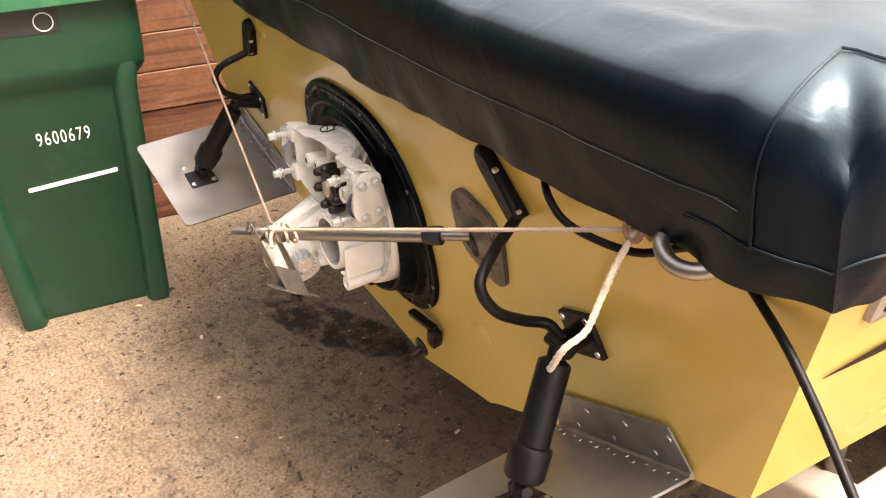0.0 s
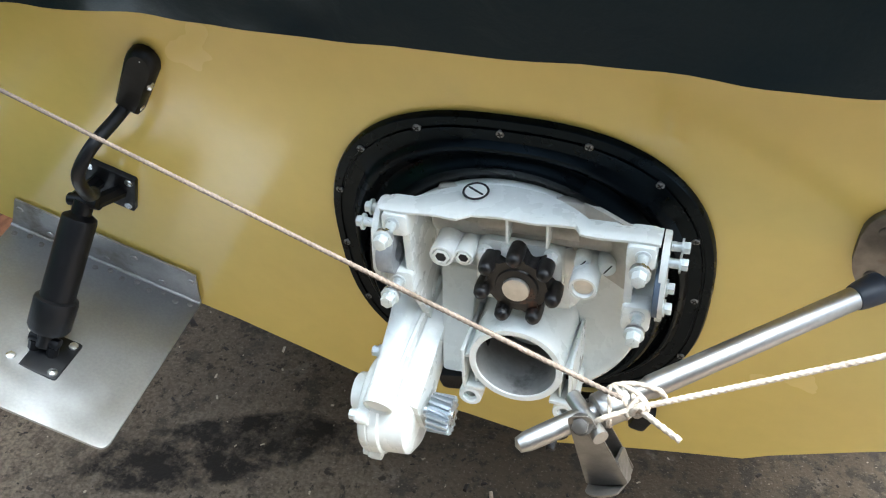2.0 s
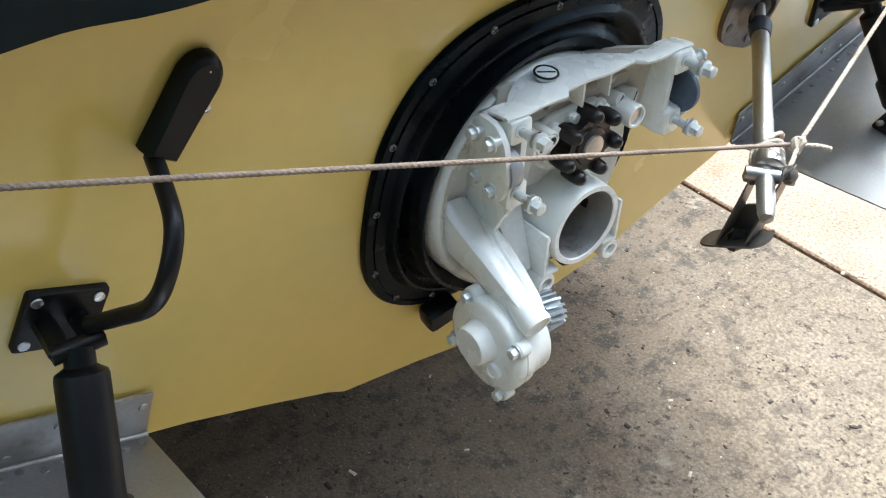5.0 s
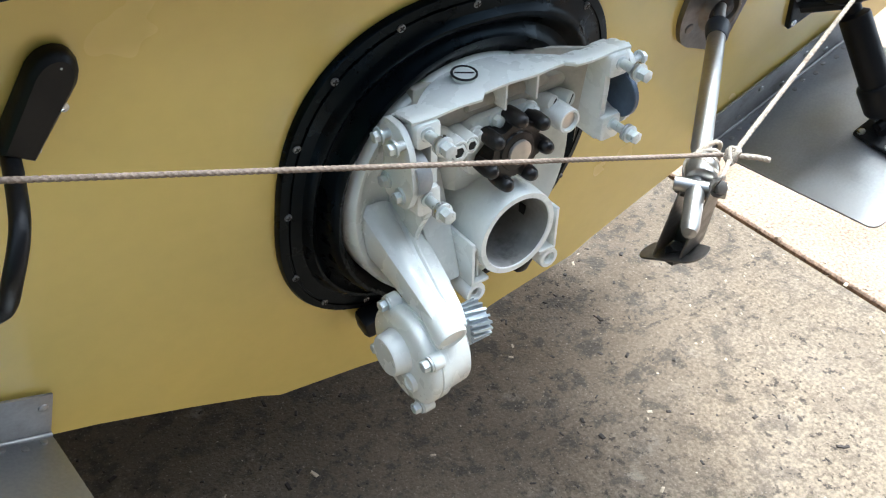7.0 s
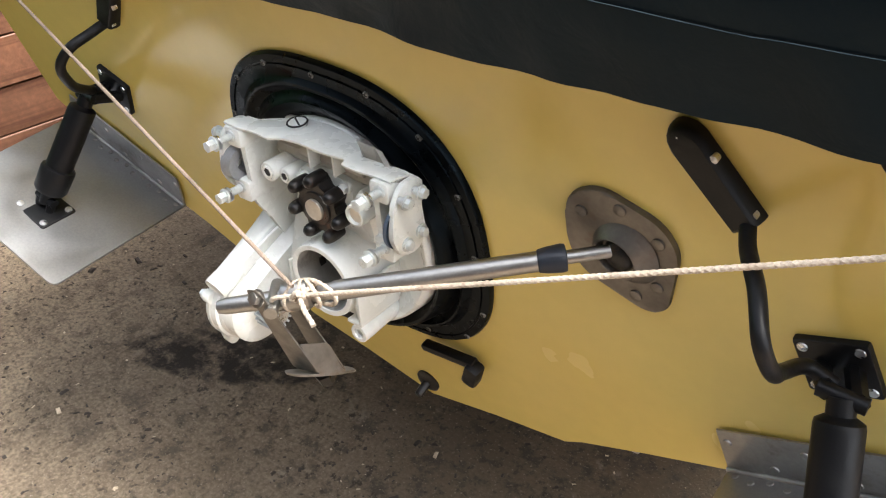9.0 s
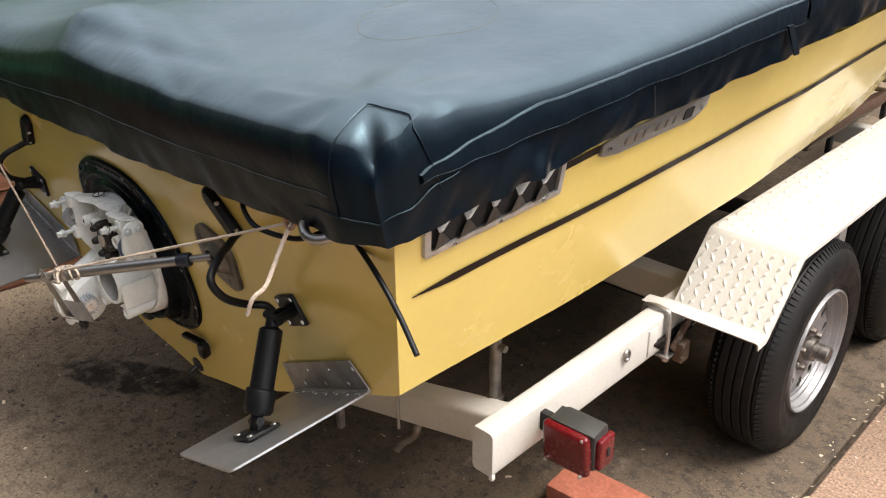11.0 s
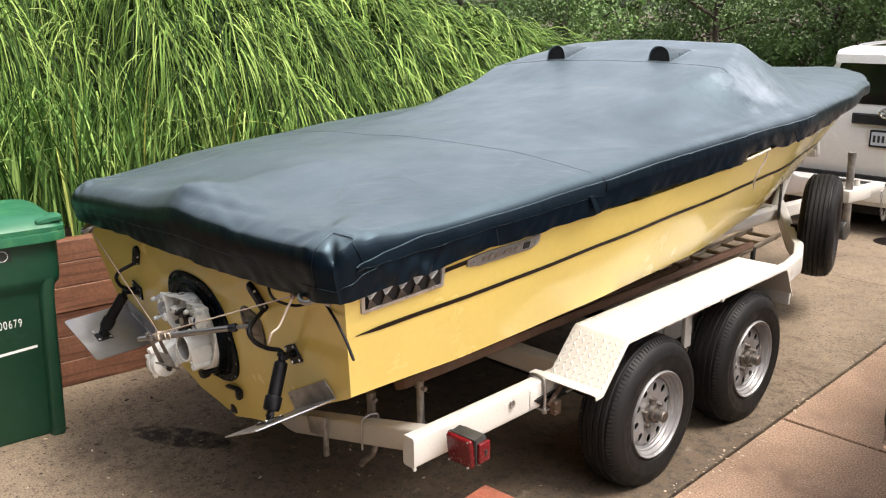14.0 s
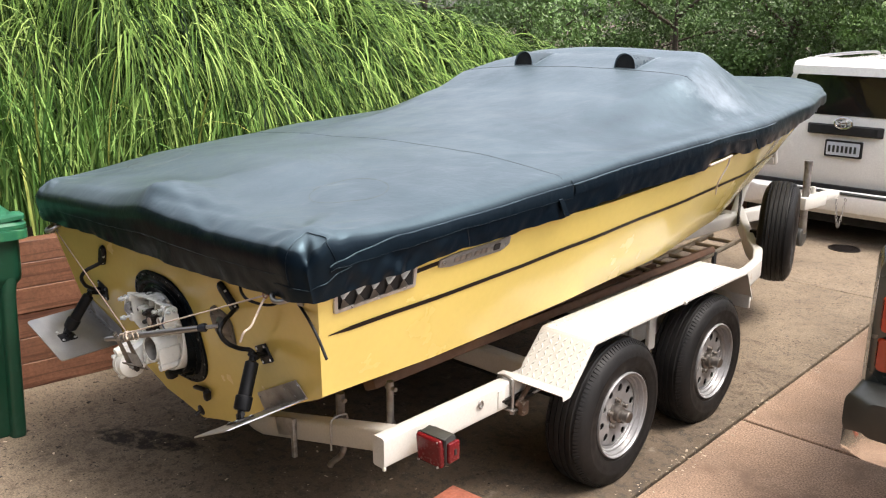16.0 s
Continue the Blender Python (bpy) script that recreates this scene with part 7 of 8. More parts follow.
bm = bmesh.new()
rows = []
for j in range(40):
    s = -7 + 15 * j / 39
    row = []
    for k in range(14):
        d = 0.10 + 7.0 * (k / 13) ** 1.5
        p = W0 + WD * s - WN * d
        row.append(bm.verts.new((p.x, p.y, 0.76 + 0.10 * d + 0.03 * noise.noise(p * 2) + (-0.85 if s > 7.3 else 0))))
    rows.append(row)
for a, b in zip(rows, rows[1:]):
    bridge(bm, a, b, closed=False)
tagged(part("planted_bank", bm, M_BANK), "dark soil bank behind the timber wall", "bank", kind="structure")


# ---- tall ornamental grass ----
def blades(name, n, area, height, lean, width, mat_, label, seed, arch=0.9, segs=8):
    """Many arched blades over a stretch of the bank, as one mesh."""
    rg = np.random.default_rng(seed)
    verts, faces = [], []
    for _ in range(n):
        s, d = rg.uniform(area[0], area[1]), rg.uniform(area[2], area[3])
        s, d = round(s / 0.16) * 0.16 + rg.normal(0, 0.035), round(d / 0.2) * 0.2 + rg.normal(0, 0.04)  # fans of leaves
        p = W0 + WD * s - WN * d
        z0 = 0.76 + 0.10 * d
        h = rg.uniform(*height)
        az = rg.uniform(0, 2 * math.pi)
        dirv = np.array([math.cos(az), math.sin(az), 0]) * 0.75 + np.array([WN.x, WN.y, 0]) * lean + np.array([0.18, -0.1, 0])
        side = np.array([-dirv[1], dirv[0], 0])
        side = side / (np.linalg.norm(side) + 1e-6)
        tw = rg.uniform(-0.6, 0.6)
        side = side * math.cos(tw) + np.array([0, 0, 1]) * math.sin(tw) * 0.5
        w = width * rg.uniform(0.6, 1.3)
        base = len(verts)
        lean0, curl = rg.uniform(0.02, 0.22), abs(rg.normal(0, arch)) + 0.15
        flat, step = dirv / (np.linalg.norm(dirv) + 1e-6), h / segs
        q = np.array([p.x, p.y, z0])
        for k in range(segs + 1):
            t = k / segs
            if k:
                th = lean0 + curl * (t - 0.5 / segs) ** 1.7
                q = q + (flat * math.sin(th) + np.array([0, 0, math.cos(th)])) * step
            ww = w * min(1.0, 0.55 + 1.6 * t) * max(0.0, 1 - t) ** 0.65 + 0.0004
            verts.append(q - side * ww)
            verts.append(q + side * ww)
            if k:
                a = base + 2 * k
                faces.append((a - 2, a - 1, a + 1, a))
    me = bpy.data.meshes.new(name)
    me.from_pydata([tuple(v) for v in verts], [], faces)
    me.materials.append(mat_)
    me.shade_smooth()
    return tagged(new(name, me), label, "ornamental grass", kind="stuff")


GRASS_TOP = [(-5.0, 2.7), (1.2, 2.62), (1.9, 2.45), (3.1, 2.25), (4.4, 1.98), (5.4, 1.70), (6.3, 1.42), (7.2, 1.1)]


def weeping_grass(n, s_range, mat_, label, seed, width=0.0072, depth=(0.4, 2.0), long=(0.60, 1.15), low=0.18, segs=9):
    """Fountain-like grass: sprays on a mound whose blades arch over together and hang down."""
    rg = np.random.default_rng(seed)
    verts, faces = [], []
    per = 26
    for _ in range(n // per):
        # one spray: a stem of blades that lean the same way
        s0 = round(rg.uniform(*s_range) / 0.30) * 0.30 + rg.normal(0, 0.09)
        q0 = low + (1 - low) * rg.beta(1.6, 1.1)
        az0 = rg.normal(0.25, 0.75)
        reach = rg.uniform(0.8, 1.2)
        for _ in range(per):
            s = s0 + rg.normal(0, 0.045)
            q = min(1.0, max(0.02, q0 + rg.normal(0, 0.045)))
            d = depth[0] + (depth[1] - depth[0]) * q ** 2 + rg.normal(0, 0.05)
            z0 = 0.76 + 0.10 * d
            top = lerp_table(GRASS_TOP, s) + 0.08 * math.sin(s * 9.0) + 0.06 * math.sin(s * 4.1 + 1)
            L = rg.uniform(*long) * reach
            z1 = z0 + max(0.1, top - 0.12 - z0) * q
            p = W0 + WD * s - WN * d
            az = az0 + rg.normal(0, 0.28)
            out = WN * math.cos(az) + WD * math.sin(az)
            cross = Vector((-out.y, out.x, 0))
            up, fall = rg.uniform(0.35, 0.80), rg.uniform(1.0, 1.6)
            bend = rg.normal(0, 0.07)
            side = cross * 0.85 + Vector((0, 0, 1)) * rg.uniform(-0.5, 0.5)
            w = width * rg.uniform(0.5, 1.25)
            base = len(verts)
            for k in range(segs + 1):
                t = k / segs
                c = Vector((p.x, p.y, z1)) + out * (L * 0.72 * t * (1 - 0.22 * t)) + cross * (bend * t * t) + Vector((0, 0, L * (up * t - fall * t * t)))
                ww = w * min(1.0, 0.35 + 1.8 * t) * (1 - t) ** 0.6 + 0.0004
                verts += [tuple(c - side * ww), tuple(c + side * ww)]
                if k:
                    i = base + 2 * k
                    faces.append((i - 2, i - 1, i + 1, i))
    me = bpy.data.meshes.new("tall_grass")
    me.from_pydata(verts, [], faces)
    me.materials.append(mat_)
    me.shade_smooth()
    return tagged(new("tall_grass", me), label, "ornamental grass", kind="stuff")


weeping_grass(36000, (1.1, 7.1), M_BLADE, "tall weeping green ornamental grass on the bank", 3)
weeping_grass(9000, (-4.5, 1.4), M_BLADE, "tall weeping green grass on the bank", 6, depth=(1.1, 2.8))
weeping_grass(9000, (0.6, 6.8), M_BLADE, "tall weeping grass further up the bank", 8, depth=(2.0, 4.4), low=0.6, width=0.0055)
blades("iris_leaves", 2400, (-1.8, 1.5, 0.12, 1.2), (0.45, 1.05), 0.10, 0.0095, M_IRIS, "broad arching green leaves along the wall", 5, arch=0.95)
blades("iris_leaves", 60, (2.0, 2.7, 0.12, 0.3), (0.30, 0.55), 0.05, 0.012, M_IRIS, "a few broad yellow-tipped leaves at the wall", 9, arch=0.5)


# ---- unseen wall and overhang behind the camera, added to block sky light and close the driveway ----
bm = bmesh.new()
box(bm, (0.5, -3.45, 2.6), (13.0, 0.25, 5.2), None, 0.01)
tagged(part("wall_house", bm, M_BLOCKER), "plain dark unseen wall across the driveway's end, added to block light", "wall", kind="structure")
bm = bmesh.new()
box(bm, (0.5, -2.95, 3.0), (13.4, 0.8, 0.16), None, 0.01)
tagged(part("eaves", bm, M_BLOCKER), "plain unseen overhang added to block light", "eaves", kind="structure")


# ---- trees behind ----
def leaf_cloud(name, n, clumps, size, mat_, parent, seed):
    rg = np.random.default_rng(seed)
    verts, faces = [], []
    for i in range(n):
        c, r = clumps[rg.integers(len(clumps))]
        v = rg.normal(0, 1, 3)
        v /= np.linalg.norm(v)
        p = np.array(c) + v * r * rg.uniform(0.55, 1.0) * np.array([1, 1, 0.7])
        a, b = rg.normal(0, 1, 3), rg.normal(0, 1, 3)
        a /= np.linalg.norm(a)
        b = np.cross(a, b)
        b /= np.linalg.norm(b)
        s = size * rg.uniform(0.6, 1.4)
        k = len(verts)
        verts += [p - a * s, p + b * s * 0.45, p + a * s, p - b * s * 0.45]
        faces.append((k, k + 1, k + 2, k + 3))
    me = bpy.data.meshes.new(name)
    me.from_pydata([tuple(v) for v in verts], [], faces)
    me.materials.append(mat_)
    ob = new(name, me)
    ob.parent = parent
    ob.matrix_parent_inverse = parent.matrix_basis.inverted()
    ob["kind"] = "stuff"
    return ob


def tree(at, h, spread, seed, n=9000, leaf=0.07):
    rg = np.random.default_rng(seed)
    t = thing("tree", "dark green leafy tree with spreading limbs", "tree", at, "trees behind the driveway")
    x, y, z = at
    bm = bmesh.new()
    trunk = smooth_path([(x, y, z - 0.1), (x + rg.normal(0, .1), y, z + h * 0.3), (x + rg.normal(0, .2), y + rg.normal(0, .2), z + h * 0.62), (x + rg.normal(0, .3), y, z + h * 0.9)], 6)
    tube(bm, trunk, lambda t: 0.035 * h * (1 - 0.85 * t), 9)
    clumps = [((x, y, z + h * 0.92), spread * 0.3)]
    for k in range(13):
        s = trunk[int(len(trunk) * rg.uniform(0.2, 0.9))]
        az = 2.4 * k + rg.uniform(-0.4, 0.4)
        L = spread * rg.uniform(0.55, 1.0)
        e = s + Vector((math.cos(az) * L, math.sin(az) * L, rg.uniform(-0.05, 0.3) * h))
        m = s.lerp(e, 0.5) + Vector((0, 0, 0.06 * h))
        tube(bm, smooth_path([s, m, e], 5), lambda t: 0.011 * h * (1 - 0.8 * t), 6)
        clumps += [(tuple(e), spread * rg.uniform(0.22, 0.36)), (tuple(m), spread * rg.uniform(0.16, 0.3)),
                   (tuple(e + Vector(rg.normal(0, spread * 0.2, 3))), spread * rg.uniform(0.14, 0.26))]
    part("trunk", bm, M_BARK, t, "brown bark")
    leaf_cloud("crown", n, clumps, leaf, M_LEAF, t, seed + 50)
    return t


t1 = tree((1.2, 17.0, -0.1), 4.6, 3.0, 11, 34000, 0.037)
t2 = tree((-3.5, 16.0, 0.2), 4.3, 2.8, 12, 34000, 0.037)
for k, (x, y, rz, s) in enumerate(((-8.5, 15.5, 40, 1.0), (5.5, 18.5, 130, 1.1), (9.5, 16.0, 220, 1.0), (-1.0, 20.0, 300, 1.15), (-6.0, 20.5, 80, 1.2), (3.6, 22.0, 10, 1.3), (13.0, 19.0, 170, 1.2), (-12.5, 17.0, 250, 1.1))):
    copy_thing((t1, t2)[k % 2], pose(x, y, 0, 0, 0, rz) @ Matrix.Diagonal((s, s, s, 1)))
# a nearer row whose crowns reach the ground
for k, (x, y, rz, s) in enumerate(((-5.6, 13.5, 20, 1.0), (-3.2, 14.5, 140, 1.05), (-0.9, 13.8, 260, 0.95), (1.6, 14.6, 70, 1.05), (-8.0, 13.0, 190, 1.1), (4.0, 15.0, 310, 1.0), (-10.5, 12.0, 100, 1.1))):
    copy_thing((t2, t1)[k % 2], pose(x, y, -1.5, 0, 0, rz) @ Matrix.Diagonal((s, s, s, 1)))
# a low hedge of shrubs under the trees
for k in range(7):
    x = -7 + 3.2 * k
    sh = thing("shrub", "dark green shrub under the trees", "shrub", (x, 13.6 + 0.6 * (k % 3), -0.05), "shrubs under the trees")
    bm = bmesh.new()
    rg = np.random.default_rng(70 + k)
    cl = [((x + rg.normal(0, 0.8), 13.6 + 0.6 * (k % 3) + rg.normal(0, 0.4), rg.uniform(0.3, 1.5)), rg.uniform(0.4, 0.7)) for _ in range(14)]
    for c, r in cl[:6]:
        tube(bm, smooth_path([(x, 13.6 + 0.6 * (k % 3), -0.1), (Vector((x, 13.6 + 0.6 * (k % 3), 0.3)) + Vector(c)) / 2, c], 4), lambda t: 0.03 * (1 - 0.7 * t), 5)
    part("stems", bm, M_BARK, sh)
    leaf_cloud("leaves", 9000, cl, 0.042, M_LEAF, sh, 90 + k)

# ---- green wheeled bin ----
bin_ = thing("wheeled_bin", "green plastic wheeled refuse bin with its lid closed", "refuse bin", (-1.43, -0.50, 0))
bx, by = -1.17, -0.50


def bin_pt(u, v, w):
    """u across the front face (towards the boat's bow), v up, w out of the face."""
    r = radians(-7)
    d = Vector((math.sin(-r) * 1, math.cos(r), 0))
    n = Vector((math.cos(r), -math.sin(-r), 0))
    return Vector((-1.182, -0.396, 0)) + d * u + n * w + Vector((0, 0, v))


bm = bmesh.new()
loops = []
for v, hw, dp, off in ((0.0, 0.215, 0.40, -0.042), (0.02, 0.222, 0.42, -0.032), (0.715, 0.255, 0.50, -0.026), (0.735, 0.262, 0.51, -0.018), (0.775, 0.290, 0.555, 0.006), (0.80, 0.293, 0.56, 0.010), (0.98, 0.298, 0.58, 0.012), (1.0, 0.298, 0.58, 0.012)):
    pts = rounded([(-hw, off), (hw, off), (hw * 0.98, off - dp), (-hw * 0.98, off - dp)], 0.05, 5)
    loops.append([bm.verts.new(bin_pt(a, v, b)) for a, b in pts])
for a, b in zip(loops, loops[1:]):
    bridge(bm, a, b)
bm.faces.new(loops[0])
bm.faces.new(loops[-1])
part("body", bm, M_BIN, bin_)
for sgn in (-1, 1):
    bm = bmesh.new()
    loops = []
    for v, c, k in ((0.0, 0.185, 0.2), (0.02, 0.188, 1.0), (0.70, 0.218, 1.0), (0.73, 0.222, 1.0), (0.79, 0.232, 0.9)):
        pts = rounded([(sgn * (c - 0.040), -0.05), (sgn * (c + 0.036), -0.05), (sgn * (c + 0.032), 0.010 * k), (sgn * (c - 0.024), 0.010 * k)][::sgn], 0.018, 4)
        loops.append([bm.verts.new(bin_pt(a, v, b)) for a, b in pts])
    for a, b in zip(loops, loops[1:]):
        bridge(bm, a, b)
    bm.faces.new(loops[0])
    bm.faces.new(loops[-1])
    part("corner_rib", bm, M_BIN, bin_)
part("number_bar", prism(bmesh.new(), [(-0.100, 0.442), (0.150, 0.458), (0.150, 0.470), (-0.100, 0.454)], [], lambda u, v, w: bin_pt(u, v, -0.029 + w), 0.003), M_PRINT, bin_, "pale scuffed line across the front")
part("rim", prism(bmesh.new(), rounded([(-0.335, 0.045), (0.335, 0.045), (0.33, -0.61), (-0.33, -0.61)], 0.07, 5), [], lambda u, v, w: bin_pt(u, 0.975 + w, v), 0.045, 0.010), M_BINLID, bin_, "green moulded rim")
bm = bmesh.new()
loops = []
for v, k in ((1.0215, 1.0), (1.04, 1.0), (1.052, 0.96), (1.075, 0.84), (1.088, 0.70), (1.093, 0.4)):
    pts = rounded([(-0.335 * k, 0.04 - 0.29 * (1 - k)), (0.335 * k, 0.04 - 0.29 * (1 - k)), (0.33 * k, -0.60 + 0.29 * (1 - k)), (-0.33 * k, -0.60 + 0.29 * (1 - k))], 0.07, 5)
    loops.append([bm.verts.new(bin_pt(a, v, b)) for a, b in pts])
for a, b in zip(loops, loops[1:]):
    bridge(bm, a, b)
bm.faces.new(loops[0])
bm.faces.new(loops[-1])
lid = part("lid", bm, M_BINLID, bin_, "faded lighter green lid")
part("lid_tab", prism(bmesh.new(), rounded([(0.20, 0.03), (0.325, 0.03), (0.32, -0.09), (0.24, -0.09)], 0.025, 4), [], lambda u, v, w: bin_pt(u, 1.054 + w + 0.10 * (u - 0.2), v), 0.018, 0.005), M_BINLID, lid)
part("sticker", prism(bmesh.new(), [(-0.2, 0.90), (0.09, 0.90), (0.09, 0.96), (-0.2, 0.96)], [], lambda u, v, w: bin_pt(u, v, 0.011 + w), 0.002), M_STICKER, bin_, "torn dark sticker")
part("sticker_mark", tube(bmesh.new(), [bin_pt(0.05 + 0.024 * math.cos(a), 0.93 + 0.024 * math.sin(a), 0.0145) for a in np.linspace(0, 2 * math.pi, 25)], 0.0018, 5), M_PRINT, bin_)
part("orange_tag", prism(bmesh.new(), [(-0.05, 0.992), (-0.01, 0.992), (-0.01, 1.012), (-0.05, 1.012)], [], lambda u, v, w: bin_pt(u, v, 0.036 + w), 0.001), M_ORANGE, bin_, "small orange sticker")
rr = radians(-7)
R3 = Matrix(((math.sin(-rr), 0, math.cos(rr)), (math.cos(rr), 0, math.sin(rr)), (0, 1, 0)))
for k, ch in enumerate("9600679"):
    txt = bpy.data.curves.new("digit", "FONT")
    txt.body, txt.size, txt.extrude = ch, 0.056, 0.0008
    tmp = new("digit", txt)
    bpy.context.view_layer.update()
    tme = bpy.data.meshes.new_from_object(tmp.evaluated_get(bpy.context.evaluated_depsgraph_get()))
    bpy.data.objects.remove(tmp)
    tme.materials.append(M_PRINT)
    digit = new("digit", tme)
    digit.parent = bin_
    digit.matrix_parent_inverse = bin_.matrix_basis.inverted()
    digit.matrix_basis = Matrix.Translation(bin_pt(-0.045, 0.576, -0.0275)) @ R3.to_4x4() @ Matrix.Diagonal((0.62, 1.0, 1, 1)) @ Matrix.Translation((0.0345 * k, 0, 0))
    digit["label"] = "white stencilled digit"

# ---- red bricks by the rail ----
bm = bmesh.new()
box(bm, (0.950, 0.735, 0.0505), (0.39, 0.135, 0.10), Euler((0, 0, radians(4))).to_matrix(), 0.004)
tagged(part("brick", bm, M_BRICK), "large red paving brick lying on the concrete", "brick")

# ---- white sport utility vehicle ----
suv = thing("parked_suv", "white sport utility vehicle seen from behind", "car", (0.22, 7.2, 0))
SY = 6.5
def prof_box(name, sections, mat_, label="", r=0.06, lean=0.0):
    bm = bmesh.new()
    loops = []
    for y, x0, x1, z0, z1 in sections:
        loops.append([bm.verts.new((a, y, b)) for a, b in rounded([(x0, z0), (x1, z0), (x1 - lean, z1), (x0 + lean, z1)], r, 4)])
    for a, b in zip(loops, loops[1:]):
        bridge(bm, a, b)
    bm.faces.new(loops[0])
    bm.faces.new(loops[-1])
    return part(name, bm, mat_, suv, label)
SX = 0.23
prof_box("body", [(SY + 0.02, SX - 0.80, SX + 0.80, 0.50, 1.18), (SY + 0.10, SX - 0.88, SX + 0.88, 0.36, 1.2), (SY + 4.2, SX - 0.88, SX + 0.88, 0.36, 1.1), (SY + 4.4, SX - 0.8, SX + 0.8, 0.45, 0.95)], M_CARWHITE, "", 0.09)
prof_box("cabin", [(SY + 0.10, SX - 0.70, SX + 0.70, 1.1, 1.52), (SY + 0.3, SX - 0.72, SX + 0.72, 1.1, 1.59), (SY + 2.6, SX - 0.7, SX + 0.7, 1.1, 1.60), (SY + 3.4, SX - 0.72, SX + 0.72, 1.0, 1.12)], M_CARWHITE, "", 0.08, 0.15)
prof_box("spoiler", [(SY - 0.06, SX - 0.50, SX + 0.50, 1.49, 1.565), (SY + 0.02, SX - 0.52, SX + 0.52, 1.49, 1.60), (SY + 0.35, SX - 0.53, SX + 0.53, 1.54, 1.625)], M_CARWHITE, "", 0.02)
prof_box("rear_window", [(SY + 0.012, SX - 0.575, SX + 0.575, 1.136, 1.495), (SY + 0.12, SX - 0.59, SX + 0.59, 1.16, 1.51)], M_DARKGLASS, "dark tinted rear window", 0.03, 0.10)
prof_box("bumper", [(SY - 0.12, SX - 0.70, SX + 0.70, 0.30, 0.445), (SY - 0.06, SX - 0.86, SX + 0.86, 0.25, 0.475), (SY + 0.3, SX - 0.9, SX + 0.9, 0.25, 0.475)], M_CARWHITE, "", 0.03)
# solid black strip stands in for the shaded gap above the bumper
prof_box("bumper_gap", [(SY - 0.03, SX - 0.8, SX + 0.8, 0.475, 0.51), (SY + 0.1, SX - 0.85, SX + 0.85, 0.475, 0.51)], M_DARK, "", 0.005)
# flat black slab for the underbody, hung low to darken the ground
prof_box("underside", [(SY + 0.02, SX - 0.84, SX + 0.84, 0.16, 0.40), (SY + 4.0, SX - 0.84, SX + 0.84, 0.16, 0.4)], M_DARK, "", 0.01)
prof_box("trim_strip", [(SY - 0.035, SX - 0.30, SX + 0.28, 0.975, 1.045), (SY + 0.03, SX - 0.345, SX + 0.325, 0.956, 1.055)], M_DARK, "black strip above the plate", 0.012)
pl_ = prof_box("licence_plate", [(SY - 0.012, SX - 0.142, SX + 0.146, 0.784, 0.900), (SY + 0.03, SX - 0.142, SX + 0.146, 0.784, 0.900)], M_PLATE, "pale licence plate in a dark frame", 0.01)
prof_box("plate_frame", [(SY - 0.008, SX - 0.158, SX + 0.162, 0.768, 0.916), (SY + 0.03, SX - 0.158, SX + 0.162, 0.768, 0.916)], M_DARK, "", 0.01)
bm = bmesh.new()
for k in range(7):
    box(bm, (SX - 0.115 + k * 0.037, SY - 0.0135, 0.84), (0.02, 0.004, 0.06))
part("plate_bars", bm, M_STICKER, pl_)
part("emblem", tube(bmesh.new(), [Vector((SX - 0.01 + 0.075 * math.cos(a), SY - 0.042, 1.075 + 0.048 * math.sin(a))) for a in np.linspace(0, 2 * math.pi, 25)], 0.009, 8), M_CHROME, suv, "oval chrome emblem")
bm = bmesh.new()
tube(bm, [Vector((SX - 0.01 + 0.028 * math.cos(a), SY - 0.044, 1.075 + 0.042 * math.sin(a))) for a in np.linspace(0, 2 * math.pi, 21)], 0.007, 6)
tube(bm, [Vector((SX - 0.01 + 0.05 * math.cos(a), SY - 0.044, 1.092 + 0.018 * math.sin(a))) for a in np.linspace(0, 2 * math.pi, 21)], 0.007, 6)
part("emblem_rings", bm, M_CHROME, suv)
prof_box("step_pad", [(SY - 0.125, SX - 0.55, SX + 0.55, 0.455, 0.462), (SY + 0.02, SX - 0.60, SX + 0.60, 0.462, 0.482)], M_BUMPER, "dark pad on the bumper's top", 0.003)
for sx in (-1, 1):
    part("roof_rail", tube(bmesh.new(), smooth_path([(SX + sx * 0.47, SY + 0.35, 1.58), (SX + sx * 0.47, SY + 0.5, 1.628), (SX + sx * 0.47, SY + 2.0, 1.632), (SX + sx * 0.47, SY + 2.2, 1.58)], 5), 0.016), M_ALU, suv)
    part("tail_lamp", box(bmesh.new(), (SX + sx * 0.80, SY + 0.08, 1.02), (0.14, 0.16, 0.28), None, 0.03), M_REDLENS, suv)
    for y in (SY + 0.85, SY + 3.5):
        lathe_b = bmesh.new()
        lathe(lathe_b, (SX + sx * 0.66, y, 0.37), (SX + sx * 1.0, y, 0.37), [(0.0, 0.2), (0.2, 0.2), (0.24, 0.215), (0.36, 0.2), (0.37, 0.17), (0.37, 0.03), (0.34, 0.0), (0.0, 0.0)], 32)
        part("wheel", lathe_b, M_TYRE, suv, "black tyre")

# ---- iron cover in the driveway ----
drain = thing("drain_cover", "dark round iron drain cover set in the driveway", "drain cover", (0.43, 6.26, 0))
part("rim", lathe(bmesh.new(), (0.43, 6.26, 0), (0.43, 6.26, 1), [(0.135, 0.0), (0.135, 0.006), (0.118, 0.006), (0.118, 0.001)], 40), M_RUST, drain)
part("lid", lathe(bmesh.new(), (0.43, 6.26, 0), (0.43, 6.26, 1), [(0.115, 0.001), (0.115, 0.005), (0.04, 0.006), (0.0, 0.006)], 40), M_RUST, drain)


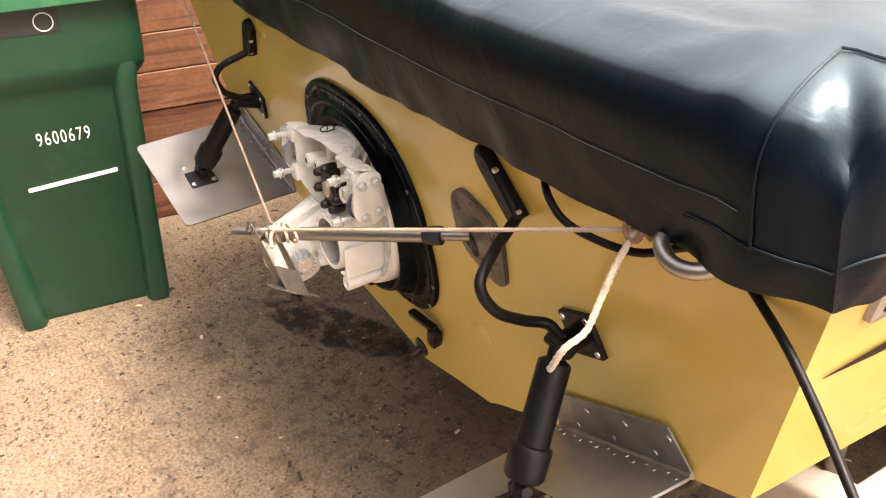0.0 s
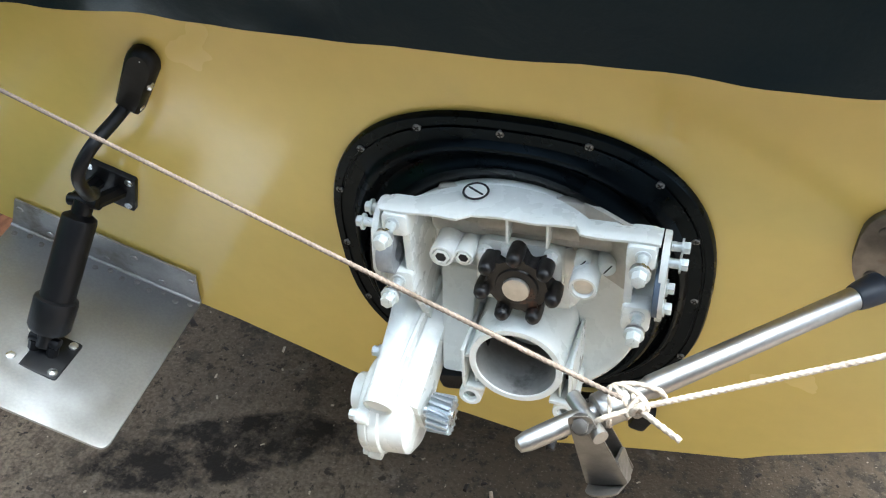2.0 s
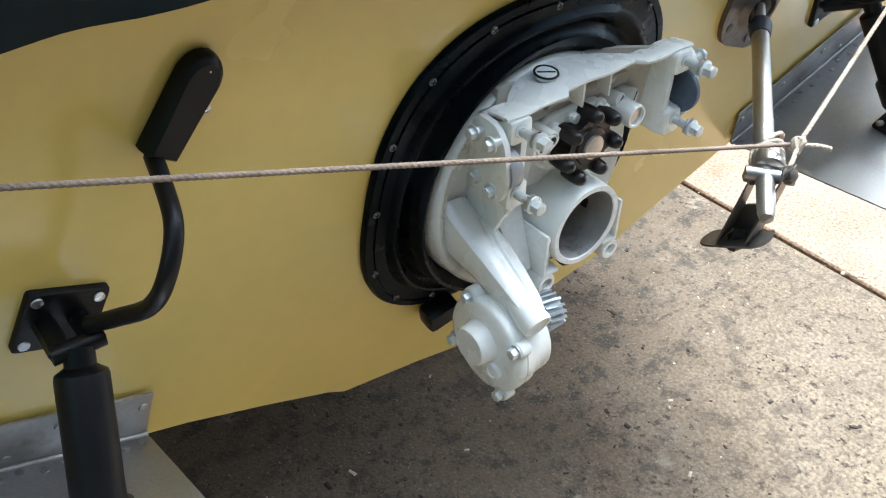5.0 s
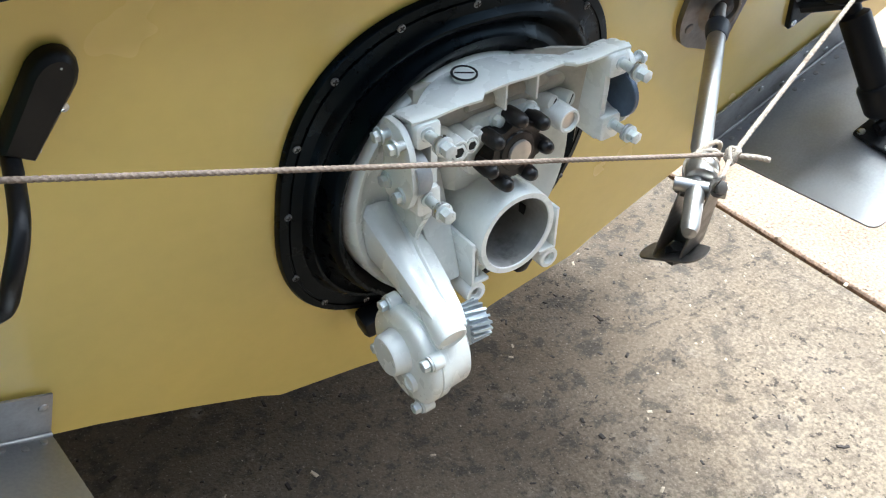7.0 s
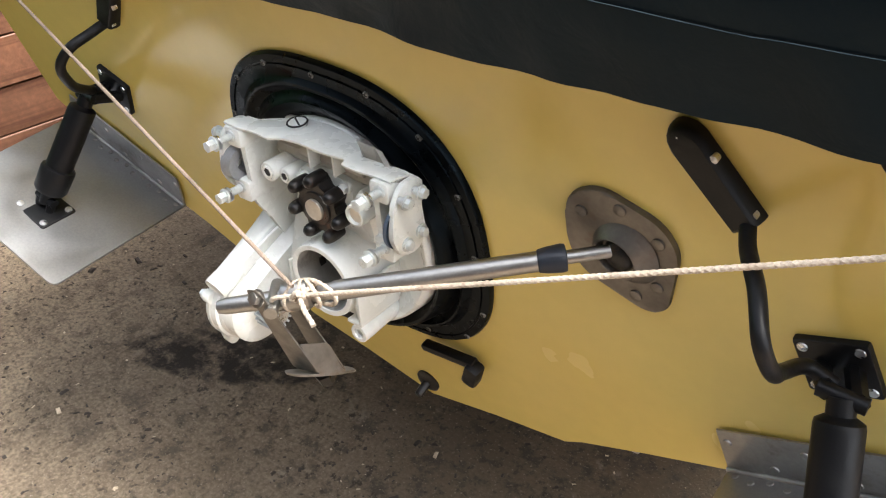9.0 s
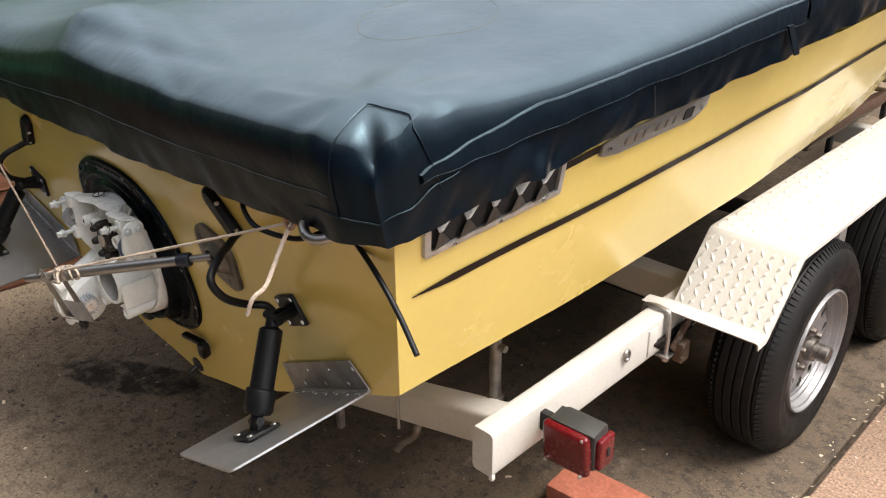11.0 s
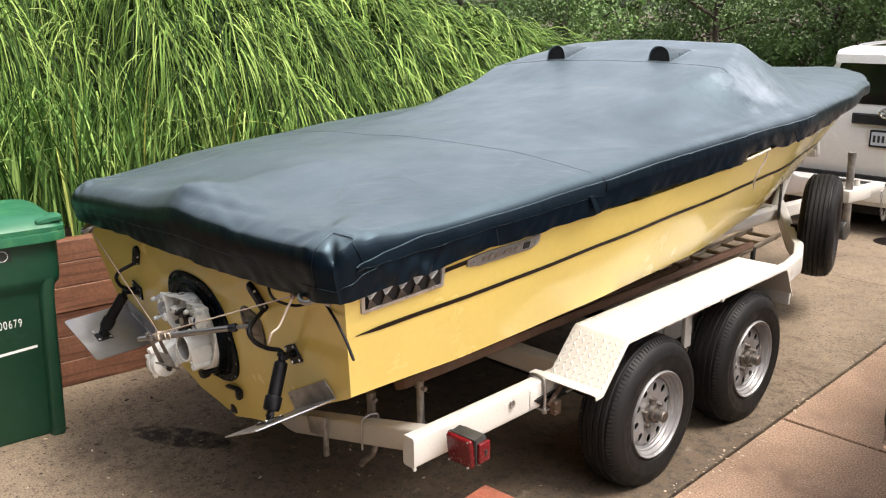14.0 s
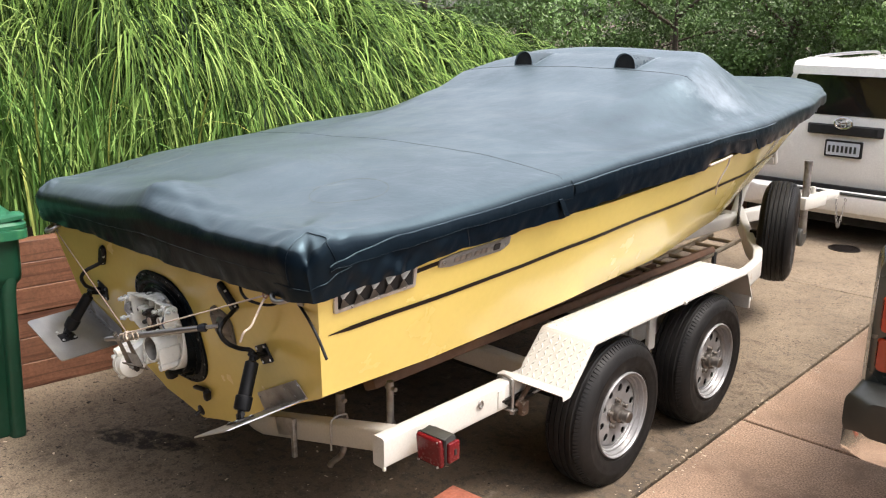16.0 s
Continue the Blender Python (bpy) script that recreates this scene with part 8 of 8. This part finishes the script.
# ---- dark parked truck ----
truck = thing("parked_truck", "dark parked truck with a grey and chrome rear bumper", "car", (2.7, 3.5, 0))
TY, TX = 1.66, 2.0
def tbox(name, sections, mat_, label="", r=0.05, parent=None):
    bm = bmesh.new()
    loops = []
    for y, x0, x1, z0, z1 in sections:
        loops.append([bm.verts.new((a, y, b)) for a, b in rounded([(x0, z0), (x1, z0), (x1, z1), (x0, z1)], r, 4)])
    for a, b in zip(loops, loops[1:]):
        bridge(bm, a, b)
    bm.faces.new(loops[0])
    bm.faces.new(loops[-1])
    return part(name, bm, mat_, parent or truck, label)
tbox("body", [(TY + 0.04, TX + 0.0, TX + 1.80, 0.62, 1.14), (TY + 0.12, TX - 0.035, TX + 1.835, 0.45, 1.18), (TY + 4.6, TX - 0.035, TX + 1.835, 0.45, 1.12)], M_CARGREY, "", 0.06)
tbox("cabin", [(TY + 1.6, TX + 0.12, TX + 1.68, 1.0, 1.72), (TY + 3.2, TX + 0.12, TX + 1.68, 1.0, 1.72)], M_CARGREY, "", 0.1)
tbox("bumper", [(TY - 0.14, TX + 0.06, TX + 1.74, 0.52, 0.655), (TY - 0.10, TX - 0.02, TX + 1.82, 0.50, 0.665), (TY + 0.10, TX - 0.03, TX + 1.83, 0.50, 0.665)], M_TRUCKBUMPER, "dark grey plastic bumper top", 0.05)
tbox("chrome_strip", [(TY - 0.135, TX + 0.06, TX + 1.74, 0.43, 0.54), (TY - 0.095, TX - 0.015, TX + 1.815, 0.43, 0.545), (TY + 0.08, TX - 0.025, TX + 1.825, 0.43, 0.545)], M_CHROME, "chrome lower bumper", 0.02)
for z0, z1 in ((0.72, 0.84), (0.87, 1.0)):
    tbox("tail_lamp", [(TY + 0.02, TX + 0.035, TX + 0.20, z0, z1), (TY + 0.16, TX - 0.043, TX + 0.20, z0, z1)], M_ORANGELENS, "red and amber tail lamp", 0.015)
for y in (TY + 0.75, TY + 3.7):
    for x0 in (TX + 0.1, TX + 1.48):
        bm = bmesh.new()
        lathe(bm, (x0, y, 0.36), (x0 + 1, y, 0.36), [(0.0, 0.0), (0.2, 0.0), (0.34, 0.01), (0.36, 0.04), (0.36, 0.2), (0.34, 0.22), (0.0, 0.22)], 32)
        part("wheel", bm, M_TYRE, truck, "black tyre")


# ---- litter on the concrete: bark crumbs, leaf bits and grit ----
def litter(name, n, area, size, mat_, label, seed, bias=None):
    rg = np.random.default_rng(seed)
    bm_v, bm_f = [], []
    for _ in range(n):
        x, y = rg.uniform(area[0], area[1]), rg.uniform(area[2], area[3])
        if noise.noise(Vector((x * 2.2, y * 2.2, seed))) < rg.uniform(-0.5, 0.45):
            continue
        s = size * rg.lognormal(0, 0.55)
        a = rg.uniform(0, math.pi)
        l, w, h = s * rg.uniform(1, 2.4), s * rg.uniform(0.6, 1), s * rg.uniform(0.25, 0.6)
        k = len(bm_v)
        for dz, kk in ((0, 1.0), (h, 0.7)):
            for u, v in ((-l, -w), (l, -w * 0.8), (l * 0.8, w), (-l * 0.9, w * 0.9)):
                u, v = u * kk * rg.uniform(0.8, 1.1), v * kk * rg.uniform(0.8, 1.1)
                bm_v.append((x + u * math.cos(a) - v * math.sin(a), y + u * math.sin(a) + v * math.cos(a), 0.0006 + dz))
        bm_f += [(k + 4, k + 5, k + 6, k + 7), (k, k + 1, k + 5, k + 4), (k + 1, k + 2, k + 6, k + 5), (k + 2, k + 3, k + 7, k + 6), (k + 3, k, k + 4, k + 7)]
    me = bpy.data.meshes.new(name)
    me.from_pydata(bm_v, [], bm_f)
    me.materials.append(mat_)
    return tagged(new(name, me), label, "litter", kind="stuff")


litter("bark_crumbs", 7000, (-1.65, 0.9, -1.6, 1.3), 0.0016, M_DEBRIS, "dark bark crumbs scattered on the concrete", 21)
litter("bark_crumbs", 260, (-1.6, 0.7, -0.9, 0.9), 0.0030, M_DEBRIS, "larger dark bark bits on the concrete", 22)
litter("pale_grit", 1300, (-1.6, 1.25, -1.6, 1.5), 0.0015, M_CRUMB, "pale grit on the concrete", 23)
litter("seam_litter", 700, (1.215, 1.32, -1.0, 5.0), 0.0026, M_CRUMB, "dry leaf bits along the slab joint", 24)
